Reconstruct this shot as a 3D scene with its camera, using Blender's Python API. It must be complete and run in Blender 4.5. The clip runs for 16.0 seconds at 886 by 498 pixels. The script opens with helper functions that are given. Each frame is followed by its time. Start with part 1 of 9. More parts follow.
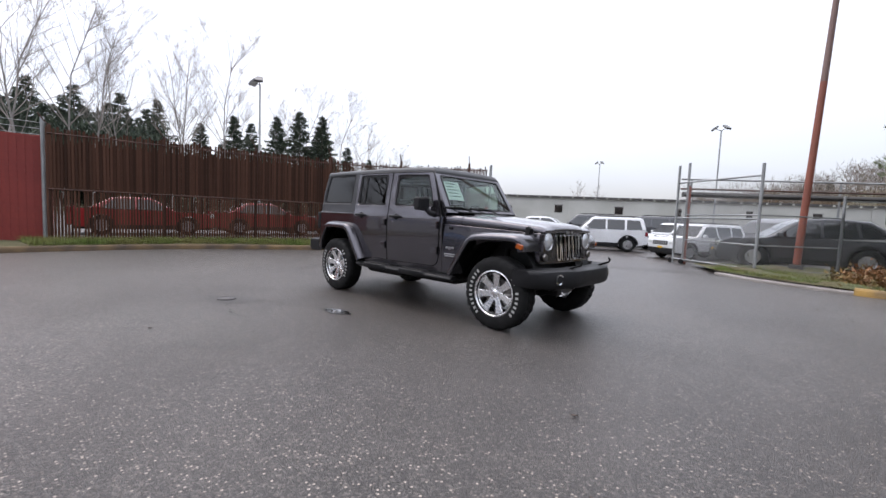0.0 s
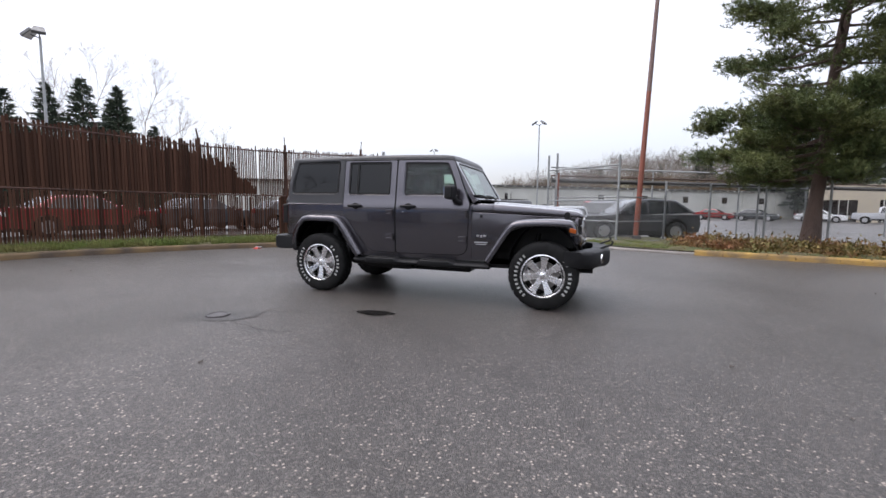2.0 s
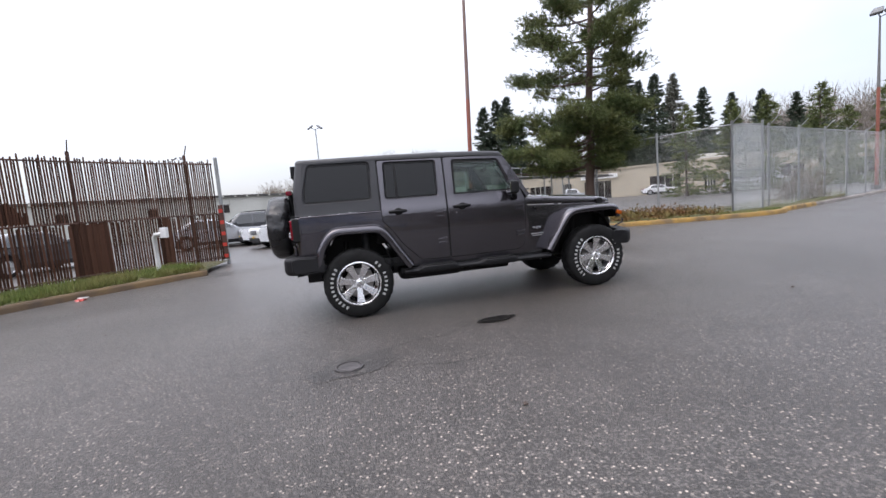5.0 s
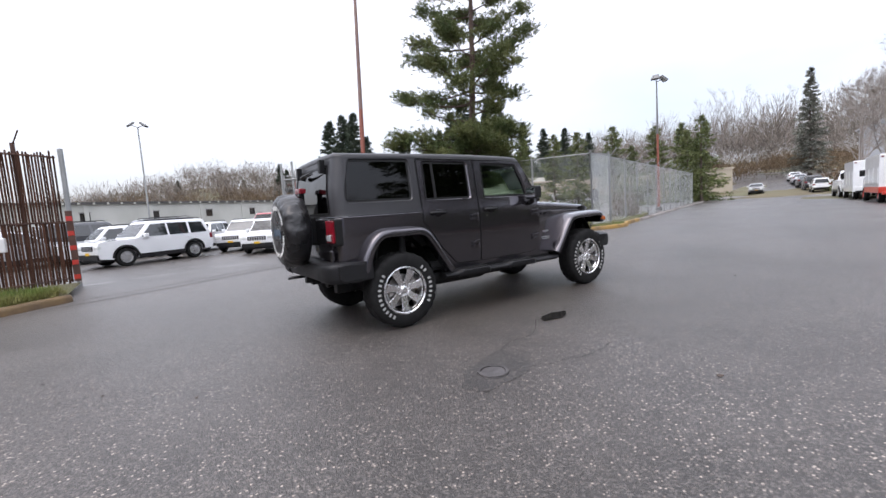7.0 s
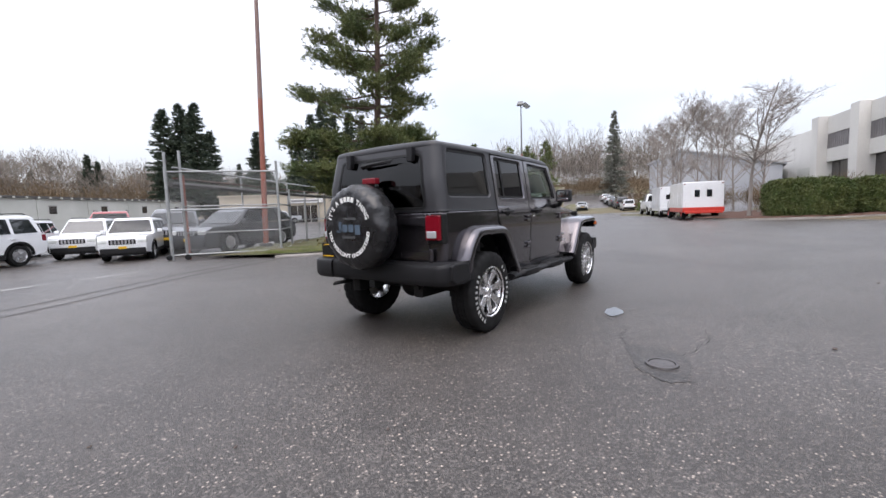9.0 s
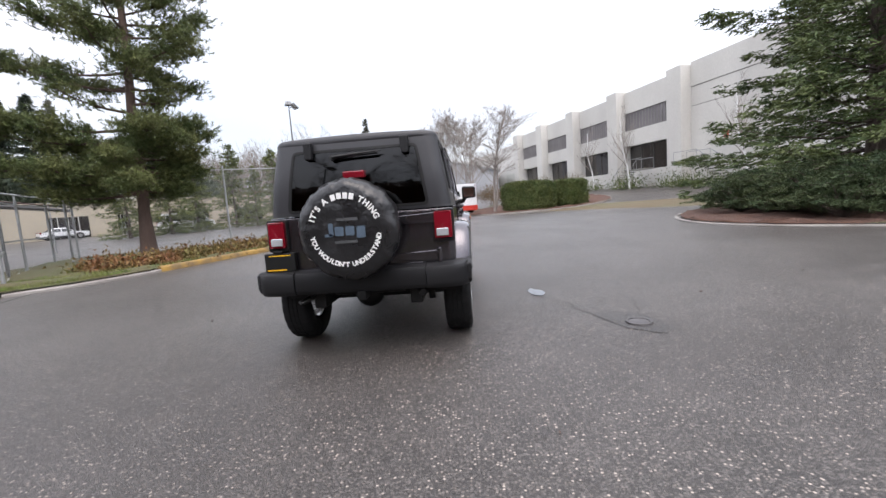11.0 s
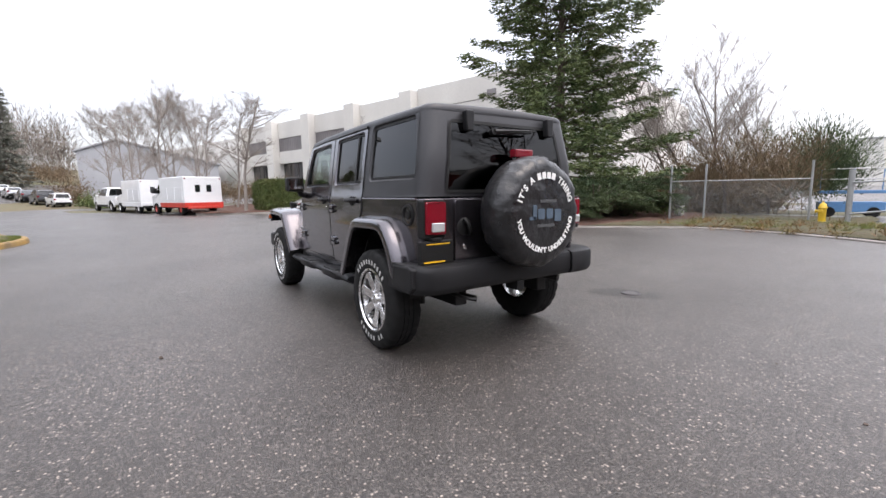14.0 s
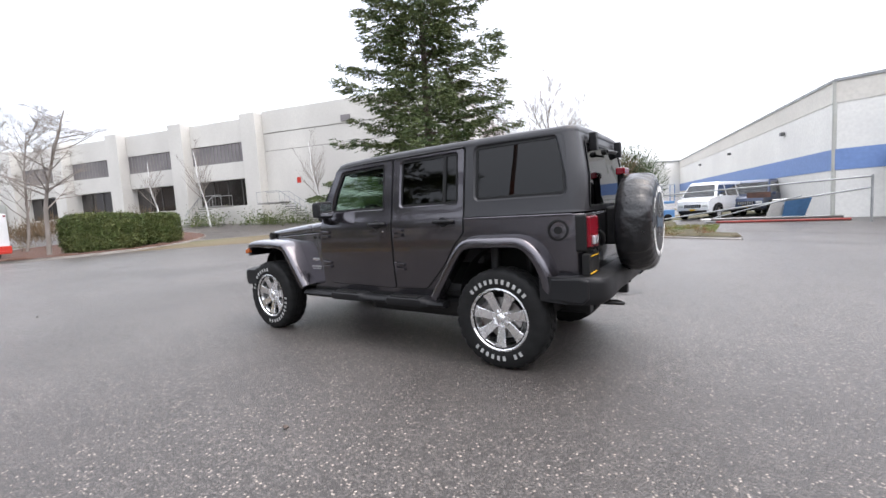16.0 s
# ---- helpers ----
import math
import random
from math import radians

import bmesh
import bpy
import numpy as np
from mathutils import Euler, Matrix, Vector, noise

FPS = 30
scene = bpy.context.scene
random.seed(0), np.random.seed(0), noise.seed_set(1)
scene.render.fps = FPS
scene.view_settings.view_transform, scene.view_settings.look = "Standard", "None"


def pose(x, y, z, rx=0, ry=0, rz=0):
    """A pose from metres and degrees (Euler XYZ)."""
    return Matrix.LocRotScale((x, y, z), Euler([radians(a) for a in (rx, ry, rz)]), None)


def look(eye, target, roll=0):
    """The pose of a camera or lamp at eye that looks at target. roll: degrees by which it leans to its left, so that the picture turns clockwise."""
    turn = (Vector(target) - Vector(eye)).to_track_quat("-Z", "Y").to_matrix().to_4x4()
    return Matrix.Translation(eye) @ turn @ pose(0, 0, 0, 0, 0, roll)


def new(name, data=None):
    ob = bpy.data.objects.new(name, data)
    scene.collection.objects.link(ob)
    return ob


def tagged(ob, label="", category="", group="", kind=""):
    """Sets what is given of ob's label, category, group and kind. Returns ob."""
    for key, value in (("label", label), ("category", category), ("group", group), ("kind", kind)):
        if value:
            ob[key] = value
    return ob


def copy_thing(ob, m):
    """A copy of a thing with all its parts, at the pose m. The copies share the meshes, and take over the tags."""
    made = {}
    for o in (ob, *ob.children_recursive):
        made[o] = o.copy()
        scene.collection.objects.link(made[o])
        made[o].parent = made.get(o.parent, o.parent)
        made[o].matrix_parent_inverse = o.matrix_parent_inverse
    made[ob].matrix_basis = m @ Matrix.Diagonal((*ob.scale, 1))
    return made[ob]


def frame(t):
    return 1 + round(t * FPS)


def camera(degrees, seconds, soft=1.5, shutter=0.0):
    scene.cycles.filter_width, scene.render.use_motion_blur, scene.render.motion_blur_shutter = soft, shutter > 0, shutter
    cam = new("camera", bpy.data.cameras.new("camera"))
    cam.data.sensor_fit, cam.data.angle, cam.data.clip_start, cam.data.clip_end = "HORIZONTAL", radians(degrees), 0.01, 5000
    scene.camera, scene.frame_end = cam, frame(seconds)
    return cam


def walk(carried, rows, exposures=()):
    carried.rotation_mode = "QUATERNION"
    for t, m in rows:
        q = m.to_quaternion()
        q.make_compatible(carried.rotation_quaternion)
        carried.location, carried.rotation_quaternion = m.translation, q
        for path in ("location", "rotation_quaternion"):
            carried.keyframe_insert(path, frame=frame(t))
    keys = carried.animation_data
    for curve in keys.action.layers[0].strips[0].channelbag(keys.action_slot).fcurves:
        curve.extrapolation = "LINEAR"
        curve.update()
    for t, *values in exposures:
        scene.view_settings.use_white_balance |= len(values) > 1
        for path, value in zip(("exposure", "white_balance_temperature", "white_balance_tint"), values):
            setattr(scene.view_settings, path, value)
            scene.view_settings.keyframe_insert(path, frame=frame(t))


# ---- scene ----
cam = camera(92.4, 16.0)
PATH = [
    (0, (4.053, -4.481, 1.175), (2.707, -3.01, 1.023), 2.4),
    (0.5, (3.619, -4.878, 1.165), (2.453, -3.264, 0.977), 1.6),
    (1, (3.087, -5.171, 1.152), (2.001, -3.499, 0.988), 1.4),
    (1.5, (2.577, -5.475, 1.135), (1.69, -3.689, 0.976), 0.7),
    (2, (2.01, -5.632, 1.139), (1.338, -3.758, 0.946), 0.7),
    (2.5, (1.451, -5.82, 1.157), (0.982, -3.887, 0.956), -0.9),
    (3, (0.853, -5.917, 1.163), (0.543, -3.952, 0.953), -0.9),
    (3.5, (0.248, -5.962, 1.195), (0.12, -3.974, 1.018), -0.4),
    (4, (-0.368, -5.964, 1.189), (-0.27, -3.976, 0.988), -0.4),
    (4.2, (-0.61, -5.906, 1.196), (-0.469, -3.919, 1.015), -2.0),
    (6.3, (-2.821, -5.071, 1.171), (-1.96, -3.283, 0.919), -2.6),
    (6.5, (-3.013, -4.946, 1.182), (-2.109, -3.176, 0.959), -2.5),
    (7, (-3.52, -4.642, 1.194), (-2.412, -2.988, 1.005), -3.9),
    (7.5, (-3.943, -4.223, 1.183), (-2.706, -2.67, 0.945), -3.4),
    (8, (-4.34, -3.815, 1.179), (-2.976, -2.365, 0.981), -2.7),
    (8.5, (-4.714, -3.354, 1.184), (-3.223, -2.04, 0.952), -2.5),
    (9, (-5.013, -2.87, 1.193), (-3.404, -1.696, 1.01), -2.0),
    (9.5, (-5.299, -2.403, 1.205), (-3.539, -1.481, 0.968), -3.6),
    (10, (-5.44, -1.886, 1.22), (-3.597, -1.134, 1.029), -1.5),
    (10.2, (-5.518, -1.692, 1.21), (-3.618, -1.097, 1.027), -2.6),
    (12.3, (-5.32, 0.505, 1.237), (-3.354, 0.19, 1.05), -1.4),
    (12.5, (-5.274, 0.735, 1.229), (-3.327, 0.311, 1.062), -1.8),
    (13, (-5.045, 1.253, 1.224), (-3.155, 0.641, 0.995), -2.4),
    (13.5, (-4.779, 1.726, 1.218), (-2.961, 0.913, 1.029), -0.6),
    (13.6, (-4.763, 1.827, 1.214), (-2.982, 0.935, 1.03), -2.6),
    (14, (-4.461, 2.177, 1.21), (-2.813, 1.075, 0.946), -0.8),
    (14.5, (-4.121, 2.586, 1.211), (-2.552, 1.368, 0.977), -0.7),
    (15, (-3.812, 3.025, 1.231), (-2.417, 1.609, 1.012), -1.7),
    (15.5, (-3.391, 3.364, 1.238), (-2.059, 1.885, 1.042), -2.4),
    (16, (-2.967, 3.682, 1.241), (-1.828, 2.047, 1.064), -3.4),
]
EXPOSURES = [(0.0, 0.53, 6400, 15), (4.0, 0.63, 6400, 15), (7.0, 0.75, 6400, 15), (8.5, 0.68, 6450, 15), (10.0, 0.76, 6500, 14), (12.5, 0.92, 6600, 15), (14.0, 0.98, 6650, 15), (15.0, 1.14, 6600, 14), (16.0, 1.18, 6550, 13)]
walk(cam, [(t, look(eye, target, roll)) for t, eye, target, roll in PATH], EXPOSURES)

# ---------- overcast daylight ----------
SUN_AZ, SUN_EL = 200.0, 64.0
world = bpy.data.worlds.new("overcast_sky")
scene.world = world
world.use_nodes = True
wn, wl = world.node_tree.nodes, world.node_tree.links
wn.clear()
w_out = wn.new("ShaderNodeOutputWorld")
w_sky = wn.new("ShaderNodeTexSky")
w_sky.sky_type = "NISHITA"
w_sky.sun_disc = False
w_sky.sun_elevation, w_sky.sun_rotation = radians(SUN_EL), radians(90 - SUN_AZ)
w_sky.dust_density, w_sky.air_density = 4.0, 1.0
w_bg_sky = wn.new("ShaderNodeBackground")
w_bg_sky.inputs["Strength"].default_value = 0.06
wl.new(w_sky.outputs[0], w_bg_sky.inputs["Color"])
w_co = wn.new("ShaderNodeTexCoord")
w_map = wn.new("ShaderNodeMapping")
w_map.inputs["Scale"].default_value = (1, 1, 2.5)
wl.new(w_co.outputs["Generated"], w_map.inputs["Vector"])
w_noise = wn.new("ShaderNodeTexNoise")
w_noise.inputs["Scale"].default_value, w_noise.inputs["Detail"].default_value = 1.6, 4
wl.new(w_map.outputs[0], w_noise.inputs["Vector"])
w_ramp = wn.new("ShaderNodeValToRGB")
w_ramp.color_ramp.elements[0].position, w_ramp.color_ramp.elements[0].color = 0.3, (0.76, 0.82, 0.90, 1)
w_ramp.color_ramp.elements[1].position, w_ramp.color_ramp.elements[1].color = 0.55, (0.94, 0.965, 1.0, 1)
wl.new(w_noise.outputs["Fac"], w_ramp.inputs[0])
w_bg_cloud = wn.new("ShaderNodeBackground")
w_sep = wn.new("ShaderNodeSeparateXYZ")
wl.new(w_co.outputs["Generated"], w_sep.inputs[0])
# an overcast sky is brightest overhead and dimmer towards the horizon
w_up = wn.new("ShaderNodeMapRange")
w_up.inputs["From Min"].default_value, w_up.inputs["From Max"].default_value = 0.0, 0.75
w_up.inputs["To Min"].default_value, w_up.inputs["To Max"].default_value = 0.36, 1.45
wl.new(w_sep.outputs[2], w_up.inputs["Value"])
# thinner cloud, and so more light, on the sun's side
w_dot = wn.new("ShaderNodeVectorMath")
w_dot.operation = "DOT_PRODUCT"
w_dot.inputs[1].default_value = (math.cos(radians(SUN_AZ)), math.sin(radians(SUN_AZ)), 0)
wl.new(w_co.outputs["Generated"], w_dot.inputs[0])
w_side = wn.new("ShaderNodeMapRange")
w_side.inputs["From Min"].default_value, w_side.inputs["From Max"].default_value = -1.0, 1.0
w_side.inputs["To Min"].default_value, w_side.inputs["To Max"].default_value = 0.82, 1.16
wl.new(w_dot.outputs["Value"], w_side.inputs["Value"])
w_mul = wn.new("ShaderNodeMath")
w_mul.operation = "MULTIPLY"
wl.new(w_up.outputs[0], w_mul.inputs[0])
wl.new(w_side.outputs[0], w_mul.inputs[1])
wl.new(w_mul.outputs[0], w_bg_cloud.inputs["Strength"])
wl.new(w_ramp.outputs[0], w_bg_cloud.inputs["Color"])
w_add = wn.new("ShaderNodeAddShader")
wl.new(w_bg_sky.outputs[0], w_add.inputs[0])
wl.new(w_bg_cloud.outputs[0], w_add.inputs[1])
wl.new(w_add.outputs[0], w_out.inputs["Surface"])

sun_data = bpy.data.lights.new("sun", "SUN")
sun_data.energy, sun_data.angle, sun_data.color = 0.5, radians(40), (1.0, 0.97, 0.93)
sun = new("sun", sun_data)
sun.matrix_world = look((0, 0, 60), (-math.cos(radians(SUN_AZ)) * math.cos(radians(SUN_EL)) * 10, -math.sin(radians(SUN_AZ)) * math.cos(radians(SUN_EL)) * 10, 60 - 10 * math.sin(radians(SUN_EL))))

# ---------- materials ----------
def nodes_of(name):
    m = bpy.data.materials.new(name)
    m.use_nodes = True
    n, l = m.node_tree.nodes, m.node_tree.links
    return m, n, l, n["Principled BSDF"]


def rgba(c):
    return (c[0], c[1], c[2], 1.0)


def coords(n, l, space="Object", scale=(1, 1, 1)):
    co, mp = n.new("ShaderNodeTexCoord"), n.new("ShaderNodeMapping")
    mp.inputs["Scale"].default_value = scale
    l.new(co.outputs[space], mp.inputs["Vector"])
    return mp.outputs[0]


def noise_fac(n, l, vec, scale, detail=4.0, lo=0.35, hi=0.65):
    t, r = n.new("ShaderNodeTexNoise"), n.new("ShaderNodeMapRange")
    t.inputs["Scale"].default_value, t.inputs["Detail"].default_value = scale, detail
    r.inputs["From Min"].default_value, r.inputs["From Max"].default_value = lo, hi
    l.new(vec, t.inputs["Vector"])
    l.new(t.outputs["Fac"], r.inputs["Value"])
    return r.outputs[0]


def mix_rgb(n, l, fac, a, b, blend="MIX"):
    m = n.new("ShaderNodeMix")
    m.data_type, m.blend_type = "RGBA", blend
    for sock, v in ((m.inputs[0], fac), (m.inputs[6], a), (m.inputs[7], b)):
        if hasattr(v, "is_linked"):
            l.new(v, sock)
        else:
            sock.default_value = rgba(v) if isinstance(v, tuple) else v
    return m.outputs[2]


def ranged(n, l, fac, lo, hi):
    r = n.new("ShaderNodeMapRange")
    r.inputs["To Min"].default_value, r.inputs["To Max"].default_value = lo, hi
    l.new(fac, r.inputs["Value"])
    return r.outputs[0]


def bump(n, l, b, height, strength, distance=0.01):
    k = n.new("ShaderNodeBump")
    k.inputs["Strength"].default_value, k.inputs["Distance"].default_value = strength, distance
    l.new(height, k.inputs["Height"])
    l.new(k.outputs[0], b.inputs["Normal"])


def surface(name, c1, c2, big=1.0, fine=30.0, rough=(0.5, 0.7), metal=0.0, relief=0.2, depth=0.004, stretch=(1, 1, 1), coat=0.0, vary=0.0, spec=0.5):
    """Two tones at two scales with fine relief."""
    m, n, l, b = nodes_of(name)
    vec = coords(n, l, scale=stretch)
    f1, f2 = noise_fac(n, l, vec, big), noise_fac(n, l, vec, fine, 3.0, 0.3, 0.7)
    col = mix_rgb(n, l, f1, c1, c2)
    half = tuple(0.72 * v for v in c1)
    col = mix_rgb(n, l, ranged(n, l, f2, 0.0, 0.4), col, half)
    if vary:
        info = n.new("ShaderNodeObjectInfo")
        hsv = n.new("ShaderNodeHueSaturation")
        l.new(ranged(n, l, info.outputs["Random"], 1 - vary, 1 + vary), hsv.inputs["Value"])
        l.new(col, hsv.inputs["Color"])
        col = hsv.outputs[0]
    l.new(col, b.inputs["Base Color"])
    l.new(ranged(n, l, f1, rough[0], rough[1]), b.inputs["Roughness"])
    b.inputs["Metallic"].default_value = metal
    b.inputs["Coat Weight"].default_value = coat
    b.inputs["Coat Roughness"].default_value = 0.06
    b.inputs["Specular IOR Level"].default_value = spec
    if relief:
        bump(n, l, b, f2, relief, depth)
    return m


def asphalt_material(name, dark, light, wet):
    m, n, l, b = nodes_of(name)
    vec = coords(n, l)

    def cells(scale):
        c, s = n.new("ShaderNodeTexVoronoi"), n.new("ShaderNodeSeparateColor")
        c.inputs["Scale"].default_value = scale
        l.new(vec, c.inputs["Vector"])
        l.new(c.outputs["Color"], s.inputs[0])
        return c, s

    small, small_c = cells(95)
    stone_, stone_c = cells(58)
    big = noise_fac(n, l, vec, 0.30, 3, 0.28, 0.72)
    mid = noise_fac(n, l, vec, 1.7, 6, 0.3, 0.7)
    grit = noise_fac(n, l, vec, 190, 2, 0.3, 0.7)
    col = mix_rgb(n, l, mid, dark, light)
    tone = n.new("ShaderNodeValToRGB")
    e = tone.color_ramp.elements
    e[0].position, e[0].color = 0.0, rgba(tuple(0.35 * v for v in dark))
    e[1].position, e[1].color = 1.0, rgba(tuple(2.3 * v for v in light))
    e2 = tone.color_ramp.elements.new(0.55)
    e2.color = rgba(dark)
    l.new(small_c.outputs[0], tone.inputs[0])
    col = mix_rgb(n, l, 0.6, col, tone.outputs[0])
    # scattered pale stones, each a rounded spot in its cell
    spot = n.new("ShaderNodeMapRange")
    spot.inputs["From Min"].default_value, spot.inputs["From Max"].default_value = 0.46, 0.24
    l.new(stone_.outputs["Distance"], spot.inputs["Value"])
    pick = n.new("ShaderNodeMapRange")
    pick.inputs["From Min"].default_value, pick.inputs["From Max"].default_value = 0.58, 0.82
    l.new(stone_c.outputs[1], pick.inputs["Value"])
    both = n.new("ShaderNodeMath")
    both.operation = "MULTIPLY"
    l.new(spot.outputs[0], both.inputs[0])
    l.new(pick.outputs[0], both.inputs[1])
    stone_col = mix_rgb(n, l, stone_c.outputs[2], (0.118, 0.100, 0.088), (0.57, 0.49, 0.42))
    col = mix_rgb(n, l, both.outputs[0], col, stone_col)
    col = mix_rgb(n, l, ranged(n, l, big, 0.0, 0.48), col, (0.62 * dark[0], 0.56 * dark[1], 0.52 * dark[2]))
    stain = noise_fac(n, l, coords(n, l, scale=(0.55, 1.0, 1.0)), 0.9, 5, 0.42, 0.74)
    col = mix_rgb(n, l, ranged(n, l, stain, 0.0, 0.26), col, (0.60 * dark[0], 0.52 * dark[1], 0.46 * dark[2]))
    l.new(col, b.inputs["Base Color"])
    l.new(ranged(n, l, big, wet[1], wet[0]), b.inputs["Roughness"])
    b.inputs["Specular IOR Level"].default_value = 0.62
    mh = n.new("ShaderNodeMath")
    mh.operation = "MULTIPLY_ADD"
    mh.inputs[1].default_value = -1.2
    l.new(small.outputs["Distance"], mh.inputs[0])
    l.new(grit, mh.inputs[2])
    bump(n, l, b, mh.outputs[0], 0.8, 0.0034)
    return m


def foliage_material(name, c1, c2, rough=0.6):
    m, n, l, b = nodes_of(name)
    geo = n.new("ShaderNodeNewGeometry")
    vec = coords(n, l)
    f = noise_fac(n, l, vec, 1.3, 3)
    col = mix_rgb(n, l, f, c1, c2)
    hsv = n.new("ShaderNodeHueSaturation")
    l.new(ranged(n, l, geo.outputs["Random Per Island"], 0.55, 1.5), hsv.inputs["Value"])
    l.new(col, hsv.inputs["Color"])
    l.new(hsv.outputs[0], b.inputs["Base Color"])
    b.inputs["Roughness"].default_value = rough
    b.inputs["Specular IOR Level"].default_value = 0.25
    return m


def glass_material(name, tint, reflect=1.0, rough=0.0):
    """A thin pane: tinted see-through with a sharp reflection that grows at grazing angles."""
    m, n, l, b = nodes_of(name)
    n.remove(b)
    tr, gl, mx, fr = n.new("ShaderNodeBsdfTransparent"), n.new("ShaderNodeBsdfGlossy"), n.new("ShaderNodeMixShader"), n.new("ShaderNodeLayerWeight")
    tr.inputs["Color"].default_value = rgba(tint)
    gl.inputs["Roughness"].default_value = rough
    gl.inputs["Color"].default_value = (reflect, reflect, reflect, 1)
    pw, ad = n.new("ShaderNodeMath"), n.new("ShaderNodeMath")
    pw.operation, ad.operation = "POWER", "MULTIPLY_ADD"
    pw.inputs[1].default_value = 4.0
    ad.inputs[1].default_value, ad.inputs[2].default_value = 0.80, 0.035
    fr.inputs["Blend"].default_value = 0.5
    l.new(fr.outputs["Facing"], pw.inputs[0])
    l.new(pw.outputs[0], ad.inputs[0])
    l.new(ad.outputs[0], mx.inputs[0])
    l.new(tr.outputs[0], mx.inputs[1])
    l.new(gl.outputs[0], mx.inputs[2])
    l.new(mx.outputs[0], n["Material Output"].inputs["Surface"])
    return m


def plain(name, c, rough=0.5, metal=0.0, coat=0.0, spec=0.5):
    m, n, l, b = nodes_of(name)
    vec = coords(n, l)
    f = noise_fac(n, l, vec, 9.0, 5, 0.3, 0.7)
    l.new(mix_rgb(n, l, f, c, tuple(0.82 * v for v in c)), b.inputs["Base Color"])
    l.new(ranged(n, l, f, rough * 0.85, min(1.0, rough * 1.2)), b.inputs["Roughness"])
    b.inputs["Metallic"].default_value, b.inputs["Coat Weight"].default_value = metal, coat
    b.inputs["Specular IOR Level"].default_value = spec
    return m


def paint_material(name, c, flake=0.35, coat=1.0, rough=0.35, coat_rough=0.03):
    m, n, l, b = nodes_of(name)
    vec = coords(n, l)
    f = noise_fac(n, l, vec, 1.2, 4)
    sp = noise_fac(n, l, vec, 900, 1)
    col = mix_rgb(n, l, sp, c, tuple(1.35 * v for v in c))
    l.new(mix_rgb(n, l, ranged(n, l, f, 0, 0.25), col, tuple(0.8 * v for v in c)), b.inputs["Base Color"])
    b.inputs["Metallic"].default_value = flake
    b.inputs["Roughness"].default_value = rough
    b.inputs["Coat Weight"].default_value = coat
    l.new(ranged(n, l, f, coat_rough, coat_rough + 0.05), b.inputs["Coat Roughness"])
    return m


def mesh_material(name, c, cell, wire, rough=0.45, metal=0.7):
    """Woven wire mesh: diamond wires with open air between."""
    m, n, l, b = nodes_of(name)
    b.inputs["Base Color"].default_value = rgba(c)
    b.inputs["Metallic"].default_value, b.inputs["Roughness"].default_value = metal, rough
    co = n.new("ShaderNodeTexCoord")
    sep = n.new("ShaderNodeSeparateXYZ")
    l.new(co.outputs["UV"], sep.inputs[0])
    facs = []
    for sign in (1, -1):
        a = n.new("ShaderNodeMath")
        a.operation = "ADD" if sign > 0 else "SUBTRACT"
        l.new(sep.outputs[0], a.inputs[0])
        l.new(sep.outputs[1], a.inputs[1])
        d = n.new("ShaderNodeMath")
        d.operation = "DIVIDE"
        d.inputs[1].default_value = cell
        l.new(a.outputs[0], d.inputs[0])
        p = n.new("ShaderNodeMath")
        p.operation = "PINGPONG"
        p.inputs[1].default_value = 0.5
        l.new(d.outputs[0], p.inputs[0])
        c_ = n.new("ShaderNodeMath")
        c_.operation = "LESS_THAN"
        c_.inputs[1].default_value = wire / cell
        l.new(p.outputs[0], c_.inputs[0])
        facs.append(c_.outputs[0])
    mx = n.new("ShaderNodeMath")
    mx.operation = "MAXIMUM"
    l.new(facs[0], mx.inputs[0])
    l.new(facs[1], mx.inputs[1])
    l.new(mx.outputs[0], b.inputs["Alpha"])
    return m


M_ASPHALT = asphalt_material("wet_asphalt", (0.039, 0.035, 0.0325), (0.086, 0.077, 0.071), (0.29, 0.42))
M_GROUND = surface("rough_grass_and_brush", (0.10, 0.10, 0.045), (0.12, 0.085, 0.05), 0.06, 1.5, (0.8, 0.95), relief=0.5, depth=0.1)
M_GRASS = foliage_material("grass_blades", (0.10, 0.145, 0.030), (0.17, 0.16, 0.055))
M_SOIL = surface("bark_mulch", (0.075, 0.036, 0.024), (0.11, 0.055, 0.036), 1.2, 25, (0.8, 0.95), relief=0.9, depth=0.03)
M_TURF = surface("mossy_turf", (0.075, 0.085, 0.030), (0.115, 0.092, 0.050), 1.5, 30, (0.85, 0.95), relief=0.9, depth=0.02)
M_KERB = surface("weathered_concrete_kerb", (0.27, 0.25, 0.23), (0.16, 0.14, 0.125), 1.5, 40, (0.6, 0.8), relief=0.4)
M_KERB_YELLOW = surface("worn_yellow_kerb_paint", (0.40, 0.235, 0.04), (0.13, 0.095, 0.06), 2.5, 30, (0.5, 0.75), relief=0.4)
M_SLAT = surface("rust_brown_fence_slat", (0.058, 0.026, 0.016), (0.080, 0.040, 0.026), 2.0, 45, (0.6, 0.8), relief=0.3, stretch=(1, 1, 0.25), vary=0.45, spec=0.15)
M_STEEL = surface("galvanised_steel", (0.36, 0.37, 0.37), (0.27, 0.28, 0.28), 3, 60, (0.4, 0.6), metal=0.55, relief=0.1)
M_RUST = surface("rusty_brown_steel", (0.10, 0.045, 0.03), (0.05, 0.03, 0.025), 3, 50, (0.6, 0.85), relief=0.3)
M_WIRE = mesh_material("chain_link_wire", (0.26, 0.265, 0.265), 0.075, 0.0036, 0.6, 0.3)
